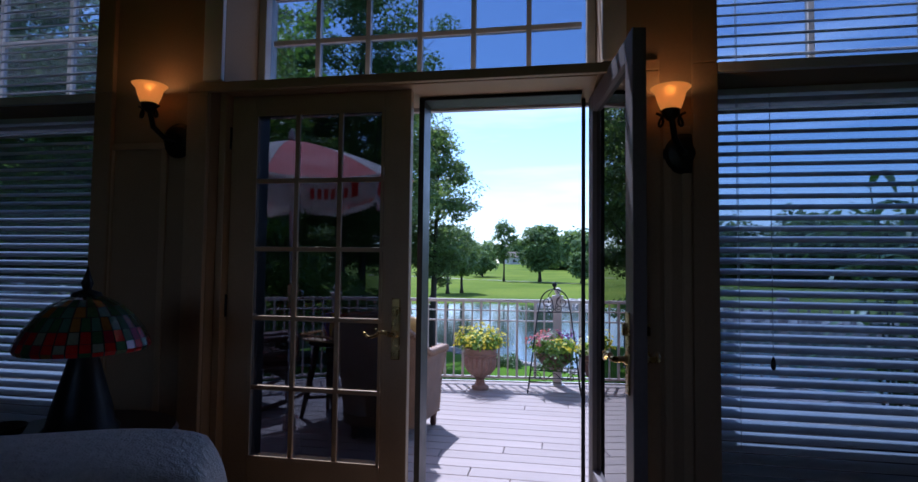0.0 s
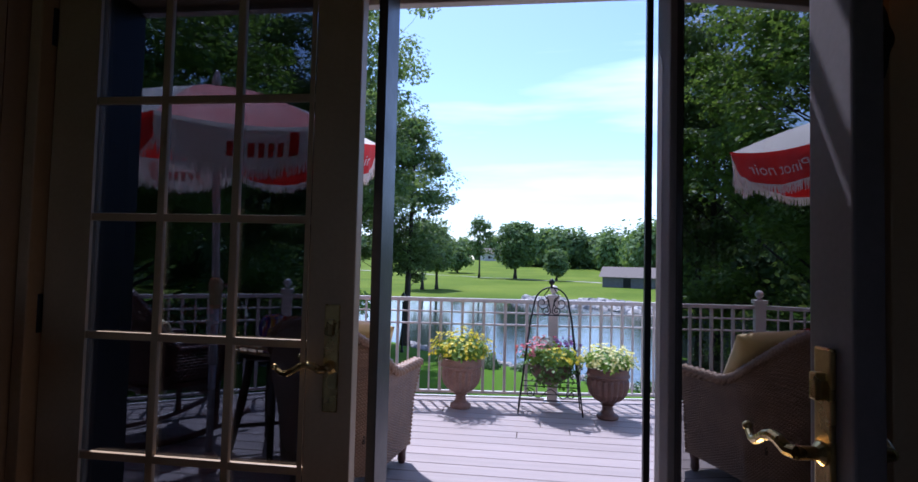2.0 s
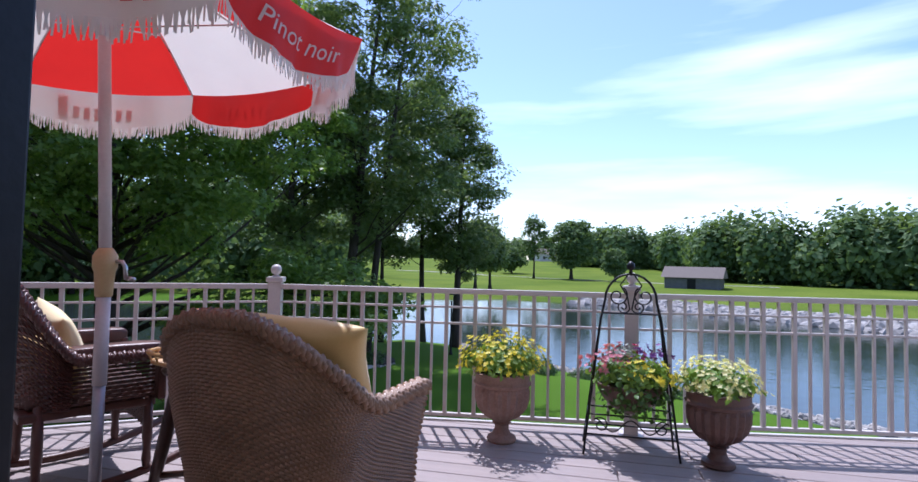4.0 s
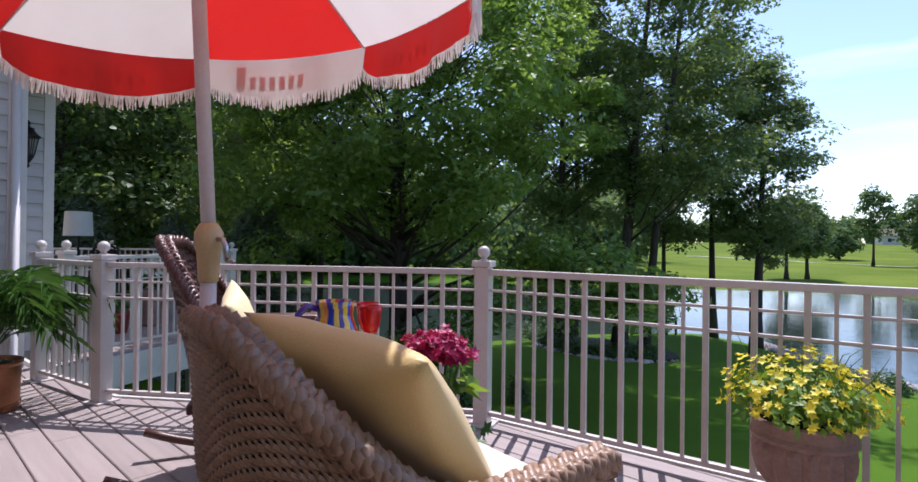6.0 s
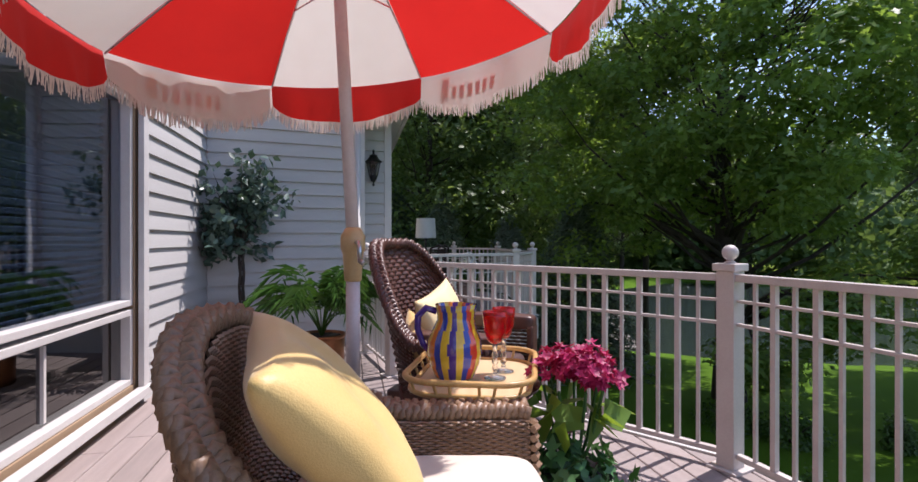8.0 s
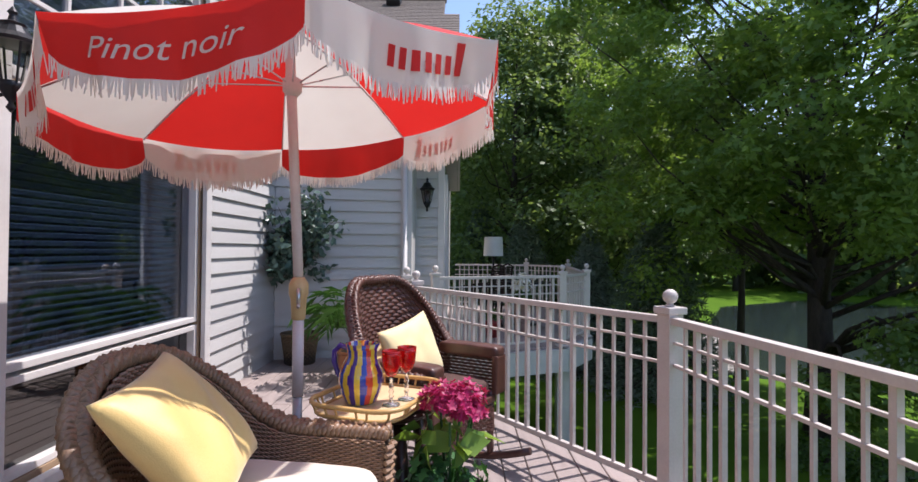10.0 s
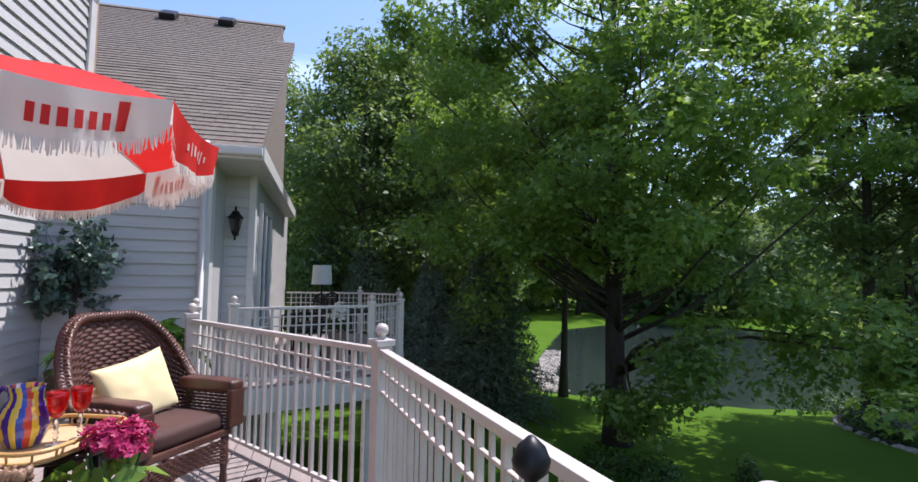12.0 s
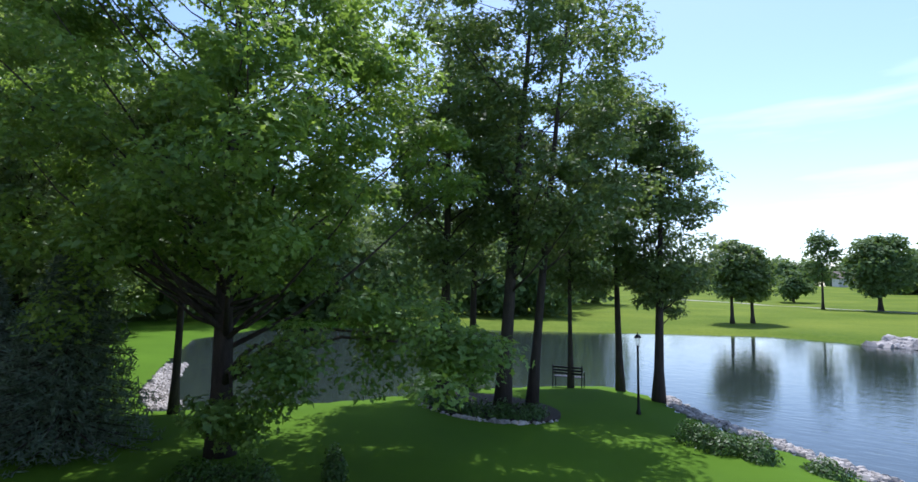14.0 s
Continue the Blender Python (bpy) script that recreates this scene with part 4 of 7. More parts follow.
def shrub(x, y, r, h, label, seed, mat=None, leaf=.07, n=900, z=None, group="shrubs"):
    rng = np.random.default_rng(seed)
    t = thing("shrub", pose(x, y, gz(x, y) if z is None else z), label, "shrub", group)
    bm = bmesh.new()
    for i in range(7):
        a = i * .9
        tube(bm, [(0, 0, -.05), (.3 * r * math.cos(a), .3 * r * math.sin(a), h * .4), (.7 * r * math.cos(a), .7 * r * math.sin(a), h * .75)], [.02, .012, .005], 5)
    part("stems", bm, M_BARK, t)
    d = rng.normal(size=(n, 3))
    d /= np.linalg.norm(d, axis=1, keepdims=True)
    d[:, 2] = np.abs(d[:, 2])
    rr = rng.uniform(.55, 1.05, (n, 1)) * (1 + .15 * np.sin(d[:, :1] * 5 + seed))
    pos = d * rr * np.array((r, r, h))
    leaf_mesh("foliage", pos, d + rng.normal(size=d.shape) * .5 + (0, 0, .3), leaf, mat or M_SHRUB, t, rng, "leaf")
    return t


# the great oak beside the deck
tree("oak_tree", -8.4, 11.2, 12.5, 5.2, .25, "large green oak with low spreading boughs", 11, 92000, .135, "oak", .265, M_OAK, 430, .56,
     boughs=[(-3.7, 12.9, .35, .55, 14), (-4.9, 12.6, .5, .6, 12), (-7.0, 10.7, -.9, .38, 8), (-5.9, 11.0, .1, .40, 8), (-5.6, 9.8, 1.9, .6, 10), (-9.5, 8.0, 2.0, .7, 10)])
# tall trees in the bed and along the near shore
for i, (x, y, h, r, tr) in enumerate([(-6.75, 18.6, 15, 3.6, .22), (-8.6, 18.1, 13, 2.8, .18), (-6.4, 19.6, 15.5, 3.7, .16), (-9.5, 20.6, 12.5, 2.8, .15),
                                      (-7.6, 24.2, 12, 2.4, .11), (-6.0, 25.0, 12, 2.4, .15), (-4.35, 24.3, 10.2, 1.95, .19)]):
    tree("shade_tree", x, y, h, r, tr, "tall slender tree with an open crown", 20 + i, 17000, .155, "oak", .28, M_TREE, 105, .62, lean=(1.1, 0, 1.5, 0, 0, 0, .25)[i], group="trees by the lake")
for i, (x, y, h, r) in enumerate([(-13.6, 12.4, 10, 2.6), (-18, 9.5, 13, 4.0), (-21, 10.5, 14, 4.5), (-16.5, 6.5, 11.5, 3.4), (-24, 8, 14, 4.5), (-40, 38, 15, 5), (-30, 11, 16, 5.5), (-44, 28, 15, 5.5), (-22, 2, 13, 4.5)]):
    tree("wood_tree", x, y, h, r, (.13 if i == 0 else .22), "leafy green tree at the edge of the wood", 40 + i, 27000, .165, "oak" if i < 2 else "leaf", (.38 if i == 0 else .12), M_TREE, 190, 1.0, group="trees of the wood")
spruce(-11.4, 9.3, 4.6, 2.0, "dark blue-green spruce with layered boughs", 61)
spruce(-13.6, 8.2, 4.0, 1.6, "pale blue spruce with layered boughs", 62, mat=M_BLUE)
spruce(-14.0, 6.4, 4.6, 1.7, "dark blue-green spruce with layered boughs", 63)
spruce(-16.0, 5.2, 5.0, 1.8, "dark blue-green spruce with layered boughs", 64)
# across the water
for i, (x, y, h, r) in enumerate([(-11.4, 64, 8.2, 2.3), (-10.0, 66, 7.6, 2.1)]):
    tree("shore_tree", x, y, h, r, .2, "leafy tree on the far bank", 70 + i, 7000, .34, "leaf", .30, M_TREE, 70, .95, group="trees of the far bank")
tree("meadow_tree", -7.9, 101, 11.5, 2.5, .2, "slim open tree on the far meadow", 80, 2600, .42, "leaf", .38, M_FAR, 40, 1.0, group="trees of the meadow")
tree("meadow_tree", -1.2, 101, 10.6, 4.7, .32, "round tree on the far meadow", 81, 9000, .50, "leaf", .22, M_FAR, 110, 1.4, group="trees of the meadow")
tree("meadow_tree", 6.0, 95, 5.2, 2.2, .2, "small round tree on the far meadow", 82, 3500, .40, "leaf", .2, M_FAR, 50, .9, group="trees of the meadow")
tree("meadow_tree", -15.2, 126, 6.0, 2.6, .2, "round tree on the far meadow", 83, 3000, .6, "leaf", .15, M_FAR, 40, 1.3, group="trees of the meadow")


def woods(name, line, count, h, label, seed, leaf=1.3):
    """A far belt of trees, crown beside crown."""
    rng = np.random.default_rng(seed)
    pos, nor = [], []
    seg = list(zip(line, line[1:]))
    for _ in range(count):
        (ax, ay), (bx, by) = seg[rng.integers(len(seg))]
        k = rng.random()
        x, y = ax + (bx - ax) * k + rng.normal(0, 3), ay + (by - ay) * k + rng.uniform(-4, 12)
        z, hh = gz(x, y), h * rng.uniform(.65, 1.2)
        r = hh * rng.uniform(.28, .42)
        n = 420
        d = rng.normal(size=(n, 3))
        d /= np.linalg.norm(d, axis=1, keepdims=True)
        w = 1 + .25 * np.sin(d[:, :1] * 4 + x) * np.cos(d[:, 1:2] * 5 + y)
        pos.append(d * rng.uniform(.7, 1.05, (n, 1)) * w * np.array((r, r, hh * .5)) + np.array((x, y, z + hh * .52)))
        nor.append(d + rng.normal(size=d.shape) * .5 + (0, 0, .4))
    ob = leaf_mesh(name, np.concatenate(pos), np.concatenate(nor), leaf, M_FAR, None, rng, "leaf")
    return tagged(ob, label, "woods", kind="stuff")


woods("hill_woods", [(22, 118), (40, 100), (62, 84), (100, 60), (130, 40)], 120, 11.2, "dense green woods on the far hillside", 90, 1.1)
woods("back_woods", [(2, 182), (14, 172), (30, 150)], 44, 10.5, "dark green woods behind the meadow", 91, 1.3)
woods("left_woods", [(-120, 60), (-70, 75), (-40, 90), (-60, 30), (-45, 5), (-40, -20)], 110, 15, "green woods beyond the inlet", 92, 1.2)
woods("inlet_woods", [(-50, 26), (-46, 40), (-36, 54), (-27, 60)], 42, 9, "dark green woods across the narrow inlet", 94, .8)
woods("horizon_woods", [(-160, 330), (-60, 330), (40, 300), (150, 260), (300, 160)], 120, 13, "far belt of trees on the horizon", 93, 2.0)


# ---------------------------------------------------------------- wicker furniture
M_WICK = surf("brown_wicker", (0.330, 0.200, 0.120), (0.180, 0.105, 0.060), 9, 0.42, bump=0.25, fine=160)
M_WICK_DK = surf("dark_red_brown_wicker", (0.120, 0.050, 0.036), (0.060, 0.024, 0.018), 9, 0.38, bump=0.25, fine=160)
M_WICK_IN = surf("dark_wicker_and_gap_shade", (0.055, 0.032, 0.020), (0.030, 0.018, 0.012), 20, 0.8, bump=0.2)
M_CREAM = surf("cream_cushion_cloth", (0.66, 0.57, 0.47), (0.58, 0.50, 0.41), 5, 0.85, bump=0.2, fine=400, sheen=0.2)
M_GOLD = surf("golden_satin_cloth", (0.74, 0.53, 0.20), (0.62, 0.41, 0.13), 3, 0.5, bump=0.18, fine=300, sheen=0.3)
M_PALE_GOLD = surf("pale_yellow_cloth", (0.80, 0.68, 0.38), (0.72, 0.58, 0.30), 3, 0.7, bump=0.2, fine=300, sheen=0.2)
M_BROWN_CL = surf("brown_seat_cloth", (0.085, 0.035, 0.026), (0.05, 0.02, 0.016), 6, 0.8, bump=0.2, fine=300)
M_WOOD_DK = surf("dark_mahogany", (0.055, 0.022, 0.014), (0.028, 0.012, 0.008), 3, 0.35, bump=0.08, stretch=(1, 1, 6))


def smooth01(v):
    v = min(1.0, max(0.0, v))
    return v * v * (3 - 2 * v)


class Shell:
    """The curved shell of a wicker chair: arms and back in one sweep, u from -1 to 1, v from 0 at the bottom to 1 at the rim."""

    def __init__(self, W, B, F, y0, z0, arm, back, lean, flare, split=.55, fall=(.12, .46), taper=0.0):
        self.fall, self.taper = fall, taper
        self.W, self.B, self.F, self.y0, self.z0, self.arm, self.back, self.lean, self.flare, self.split = W, B, F, y0, z0, arm, back, lean, flare, split

    def top(self, u):
        return self.arm + (self.back - self.arm) * smooth01(1 - (abs(u) - self.fall[0]) / self.fall[1])

    def at(self, u, v, off=0.0):
        s = self.split
        if abs(u) <= s:
            a = u / s * math.pi / 2
            n = Vector((math.sin(a), -math.cos(a), 0))
            p = Vector((self.W * math.sin(a), self.y0 - self.B * math.cos(a), 0))
        else:
            n = Vector((math.copysign(1, u), 0, 0))
            p = Vector((math.copysign(self.W, u), self.y0 + (abs(u) - s) / (1 - s) * (self.F - self.y0), 0))
        z = self.z0 + (self.top(u) - self.z0) * v
        up = max(0, z - .38)
        k = smooth01(1 - abs(u) / s) if abs(u) < s else 0
        p += n * (off + (self.lean * k + self.flare * (1 - k)) * up - self.taper * (.3 + .7 * k) * max(0, .62 - z))
        p.z = z
        return p, n


def weave(shell, rows, stakes, v0, v1, off, amp, th, u0=-1.0, u1=1.0):
    """Strands that pass before and behind the stakes in turn."""
    ns = stakes * 2 + 1
    us = [u0 + (u1 - u0) * i / (ns - 1) for i in range(ns)]
    verts, faces = [], []
    for r in range(rows):
        v = v0 + (v1 - v0) * (r + .5) / rows
        dv = (v1 - v0) / rows * .60
        base = len(verts)
        for i, u in enumerate(us):
            w = amp * math.cos(math.pi * (i / 2 + r))
            p, n = shell.at(u, v, off)
            lo, _ = shell.at(u, max(0, v - dv), off)
            hi, _ = shell.at(u, v + dv, off)
            c = p + n * w
            verts += [tuple(lo + n * w), tuple(c + n * th), tuple(hi + n * w), tuple(c - n * th)]
        for i in range(ns - 1):
            a, b = base + 4 * i, base + 4 * (i + 1)
            for k in range(4):
                j = (k + 1) % 4
                faces.append((a + k, b + k, b + j, a + j))
    return verts, faces


def braid(shell, v, off, r, turns, u0=-1.0, u1=1.0, tilt=0.0):
    """Three fat strands plaited along the rim."""
    bm = bmesh.new()
    n = turns * 8
    for k in range(3):
        pts = []
        for i in range(n + 1):
            u = u0 + (u1 - u0) * i / n
            p, nn = shell.at(u, v, off)
            a = 2 * math.pi * (i / 8 / 1.0) + k * 2 * math.pi / 3
            pts.append(p + nn * (r * 1.15 * math.sin(a)) + Vector((0, 0, r * .75 * math.sin(2 * a) + tilt)))
        tube(bm, pts, r * .55, 6)
    return bm


def grid_shell(shell, off, v0, v1, nu=48, nv=8):
    verts, faces = [], []
    for j in range(nv + 1):
        for i in range(nu + 1):
            verts.append(tuple(shell.at(-1 + 2 * i / nu, v0 + (v1 - v0) * j / nv, off)[0]))
    for j in range(nv):
        for i in range(nu):
            a = j * (nu + 1) + i
            faces.append((a, a + 1, a + nu + 2, a + nu + 1))
    return verts, faces


def pad(w, d, h, seed=0, n=18, crown=.5, puff=.02):
    """A box cushion with rounded edges and a soft crown."""
    bm = bmesh.new()
    bmesh.ops.create_cube(bm, size=1)
    bmesh.ops.subdivide_edges(bm, edges=bm.edges, cuts=n, use_grid_fill=True)
    for v in bm.verts:
        x, y, z = v.co * 2
        e = 7
        k = (abs(x) ** e + abs(y) ** e + abs(z) ** 4) ** (1 / e) or 1
        k = max(k, .001)
        q = Vector((x / k, y / k, z / max(1, k)))
        dome = (1 - min(1, abs(q.x)) ** 2) * (1 - min(1, abs(q.y)) ** 2)
        v.co = Vector((q.x * w / 2, q.y * d / 2, q.z * h / 2 + (puff * dome if z > 0 else 0) + .003 * noise.noise(Vector((x * 3 + seed, y * 3, z)))))
    return bm


def pillow(w, h, t, seed=0, n=30):
    """A plump square pillow with drawn-out corners; it lies in the xz plane."""
    bm = bmesh.new()
    sides = []
    for s in (1, -1):
        g = []
        for j in range(n + 1):
            row = []
            for i in range(n + 1):
                x, z = -1 + 2 * i / n, -1 + 2 * j / n
                pinch = 1 - .085 * ((1 - z * z) * abs(x) ** 3) if abs(x) > abs(z) else 1 - .085 * ((1 - x * x) * abs(z) ** 3)
                f = max(0, (1 - abs(x) ** 2.4)) * max(0, (1 - abs(z) ** 2.4))
                y = s * t / 2 * f ** .42
                y += s * .010 * f * noise.noise(Vector((x * 2.2 + seed, z * 2.2, s * 3.0))) + .006 * f * math.sin(7 * x + 4 * z + seed) * s
                row.append(bm.verts.new((x * w / 2 * pinch, y, z * h / 2 * pinch)))
            g.append(row)
        sides.append(g)
        for j in range(n):
            for i in range(n):
                q = (g[j][i], g[j][i + 1], g[j + 1][i + 1], g[j + 1][i])
                bm.faces.new(q if s < 0 else q[::-1])
    bmesh.ops.remove_doubles(bm, verts=bm.verts, dist=.0005)
    return bm


# armchair facing the lake
ARM = pose(-.10, 3.827, 0, 0, 0, -8.5)
chair = thing("wicker_armchair", ARM, "brown wicker armchair with a braided rim and cream cushion", "armchair")
sh = Shell(.312, .222, .415, -.039, .10, .610, .900, .05, .14, fall=(.05, .66), taper=.20)
v, f = weave(sh, 70, 116, 0, .975, 0.0, .0036, .0034)
data_ob("outer_weave", v, f, M_WICK, chair, smooth=False)
v, f = weave(sh, 52, 110, .36, .975, -.055, .0036, .0034)
data_ob("inner_weave", v, f, M_WICK, chair)
# added dark sheet between the weaves; its colour gives the shade in their gaps
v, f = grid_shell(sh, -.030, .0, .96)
data_ob("gap_shade_sheet", v, f, M_WICK_IN, chair, smooth=True)
part("braided_rim", braid(sh, 1.0, -.016, .024, 42), M_WICK, chair, "thick plaited wicker rim", smooth=True)
for s in (-1, 1):
    fr = bmesh.new()
    for k in range(22):
        z = .11 + k * .0222
        w = max(0, z - .38) * .14 - max(0, .62 - z) * .06
        tube(fr, [(s * (.25 + w), .423, z), (s * (.27 + w), .433 + .004 * (k % 2), z), (s * (.29 + w), .427 + .004 * ((k + 1) % 2), z), (s * (.305 + w), .433 + .004 * (k % 2), z), (s * (.315 + w), .423, z)], .0105, 5)
    part("arm_front", fr, M_WICK, chair)["kind"] = "stuff"
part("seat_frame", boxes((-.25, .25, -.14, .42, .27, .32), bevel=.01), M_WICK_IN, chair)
fw = bmesh.new()
for k in range(12):
    z = .105 + k * .0185
    tube(fw, [(-.265 + .53 * i / 40, .430 + .0045 * (1 if (i + k) % 2 else -1), z) for i in range(41)], .009, 4)
part("front_apron", fw, M_WICK, chair)
for sx, sy in ((-.25, .39), (.25, .39), (-.16, -.12), (.16, -.12)):
    part("leg", lathe(bmesh.new(), [(.018, 0), (.026, .02), (.024, .06), (.030, .09), (.026, .30)], 12, pose(sx, sy, 0)), M_WICK_DK, chair, smooth=True)
part("seat_cushion", pad(.53, .58, .20, 1), M_CREAM, chair, "cream seat cushion", smooth=True).matrix_basis = pose(0, .14, .435)
pl = tagged(mesh_ob("throw_pillow", pillow(.44, .41, .15, 2), M_GOLD, smooth=True), "golden yellow satin pillow on the wicker armchair", "pillow")
px_ = Vector((.464, .073, -.04)).normalized()
pz_ = Vector((-.111, -.256, .284))
pz_ = (pz_ - px_ * pz_.dot(px_)).normalized()
py_ = pz_.cross(px_)
pl.matrix_basis = Matrix(((px_.x, py_.x, pz_.x, .005), (px_.y, py_.y, pz_.y, 3.80), (px_.z, py_.z, pz_.z, .738), (0, 0, 0, 1)))

# rocking chair
ROCK = pose(-1.51, 4.365, 0, 0, 0, -31) @ Matrix.Diagonal((1.06, .88, 1, 1))
rock = thing("rocking_chair", ROCK, "dark red-brown wicker rocking chair with a tall fan back", "rocking chair")
rs = Shell(.315, .20, .26, -.10, .40, .62, 1.04, .23, .20, split=.62, fall=(.10, .56))
v, f = weave(rs, 30, 38, .0, .97, 0, .006, .005, -.60, .60)
data_ob("back_weave", v, f, M_WICK_DK, rock)
part("braided_rim", braid(rs, 1.0, .0, .024, 44), M_WICK_DK, rock, smooth=True)
for s in (-1, 1):
    ab = bmesh.new()
    for k in range(11):
        z = .42 + k * .0185
        tube(ab, [(s * (.30 + .004 * (1 if (i + k) % 2 else -1)), -.12 + .42 * i / 18, z) for i in range(19)], .009, 4)
    part("arm_weave", ab, M_WICK_DK, rock)
    part("arm_top", pad(.11, .46, .07, 3, 10, puff=.005), M_WICK_DK, rock, smooth=True).matrix_basis = pose(s * .305, .08, .635)
    part("arm_front", boxes((s * .305 - .055, s * .305 + .055, .27, .31, .40, .62), bevel=.012), M_WICK_DK, rock)
    part("runner", tubes(([(s * .26, -.62 + 1.16 * i / 14, .028 + .10 * ((i - 7) / 7) ** 2) for i in range(15)], .021), n=8), M_WICK_DK, rock, "dark curved wooden runner", smooth=True)
    for yy in (-.22, .26):
        zb = .03 + .10 * ((yy + .04) / .58) ** 2
        part("leg", lathe(bmesh.new(), [(.016, zb), (.024, zb + .05), (.019, zb + .10), (.026, zb + .16), (.022, .42)], 12, pose(s * .26, yy, 0)), M_WICK_DK, rock, smooth=True)
ap = bmesh.new()
for k in range(7):
    z = .34 - k * .022
    tube(ap, [(-.25 + .5 * i / 24, .28 + .004 * (1 if (i + k) % 2 else -1), z - .05 * (1 - (2 * i / 24 - 1) ** 2) * -k / 7) for i in range(25)], .009, 4)
part("apron", ap, M_WICK_DK, rock)
part("seat_frame", boxes((-.28, .28, -.30, .29, .36, .40), bevel=.01), M_WICK_DK, rock)
part("seat_cushion", pad(.54, .56, .10, 5), M_BROWN_CL, rock, "brown seat cushion", smooth=True).matrix_basis = pose(0, .0, .445)
p2 = tagged(mesh_ob("throw_pillow", pillow(.44, .36, .14, 6), M_PALE_GOLD, smooth=True), "pale yellow pillow on the rocking chair", "pillow")
p2.matrix_basis = ROCK @ pose(.04, -.10, .66, 18, 8, 4)
p3 = tagged(mesh_ob("throw_pillow", pillow(.32, .30, .12, 8), M_GOLD, smooth=True), "small golden pillow in the rocking chair's corner", "pillow")
p3.matrix_basis = ROCK @ pose(.17, -.16, .56, 20, 10, 30)

# ---------------------------------------------------------------- side table and what stands on it
TAB = (-.68, 4.24)
tab = thing("side_table", pose(*TAB, 0), "dark mahogany side table with splayed legs", "table")
part("tabletop", lathe(bmesh.new(), [(.17, .585), (.185, .592), (.19, .603), (.18, .612), (.05, .613)], 36), M_WOOD_DK, tab, smooth=False)
for k in range(4):
    a = .5 + k * math.pi / 2
    part("leg", tubes(([(.12 * math.cos(a), .12 * math.sin(a), .59), (.17 * math.cos(a), .17 * math.sin(a), .30), (.23 * math.cos(a), .23 * math.sin(a), 0)], [.024, .028, .018]), n=8), M_WOOD_DK, tab, smooth=True)
for a, b in ((.5, .5 + math.pi), (.5 + math.pi / 2, .5 - math.pi / 2)):
    part("stretcher", tubes(([(.20 * math.cos(a), .20 * math.sin(a), .16), (.20 * math.cos(b), .20 * math.sin(b), .16)], .014), n=8), M_WOOD_DK, tab, smooth=True)

M_BAMBOO = surf("golden_bamboo", (0.62, 0.40, 0.15), (0.44, 0.25, 0.08), 12, 0.4, bump=0.15, fine=120)
M_TRAYB = surf("pale_wood_tray", (0.66, 0.50, 0.30), (0.55, 0.40, 0.22), 3, 0.45, bump=0.05, stretch=(1, 8, 1))
TR = pose(-.65, 4.215, .622, 0, 0, -20)
tray = thing("serving_tray", TR, "pale wooden tray with a golden bamboo rim on the side table", "tray")


def rrect(w, d, r, z, n=7):
    out = []
    for cx, cy, a0 in ((w / 2 - r, d / 2 - r, 0), (-w / 2 + r, d / 2 - r, 90), (-w / 2 + r, -d / 2 + r, 180), (w / 2 - r, -d / 2 + r, 270)):
        for k in range(n):
            a = radians(a0 + 90 * k / (n - 1))
            out.append((cx + r * math.cos(a), cy + r * math.sin(a), z))
    return out


bm = bmesh.new()
prism(bm, [c[:2] for c in rrect(.46, .33, .09, 0)], 0, .010)
part("tray_base", bm, M_TRAYB, tray)
part("lower_rim", tube(bmesh.new(), rrect(.475, .345, .095, .012), .007, 8, closed=True), M_BAMBOO, tray, smooth=True)
part("upper_rim", tube(bmesh.new(), rrect(.50, .37, .10, .050), .009, 8, closed=True), M_BAMBOO, tray, smooth=True)
lo, hi = rrect(.475, .345, .095, .012), rrect(.50, .37, .10, .050)
ups = [((lo[i][0], lo[i][1], .012), (hi[i][0], hi[i][1], .050)) for i in range(0, len(lo), 3)]
for x in (-.12, -.04, .04, .12):
    for s in (-1, 1):
        ups.append(((x, s * .172, .012), (x, s * .185, .05)))
for y in (-.04, .04):
    for s in (-1, 1):
        ups.append(((s * .237, y, .012), (s * .25, y, .05)))
for a, b in ups:
    part("spindle", tubes(([a, b], .0045), n=6), M_BAMBOO, tray)

# striped pitcher
STRIPES = [surf("glaze_" + n, c, tuple(v * .8 for v in c), 6, 0.12, bump=0.02, coat=0.6) for n, c in
           (("violet", (.07, .03, .28)), ("yellow", (.80, .56, .05)), ("red", (.62, .06, .03)), ("blue", (.03, .06, .42)), ("orange", (.75, .25, .04)), ("white", (.75, .72, .70)))]
pit = thing("pitcher", pose(-.63, 4.145, .634, 0, 0, 75) @ Matrix.Scale(.88, 4), "hand-painted ceramic pitcher with bright vertical stripes", "pitcher")
prof = [(.055, 0), (.068, .008), (.086, .05), (.097, .095), (.093, .135), (.075, .175), (.060, .205), (.062, .235), (.068, .258), (.060, .256), (.054, .225), (.03, .12), (.001, .10)]
bm = lathe(bmesh.new(), prof, 96, wob=lambda a, z: 1 + (.16 * max(0, math.cos(a)) ** 6 if z > .2 else 0))
ORDER = [0, 1, 3, 2, 1, 0, 4, 1, 3, 5, 2, 0, 1, 4, 3, 1]
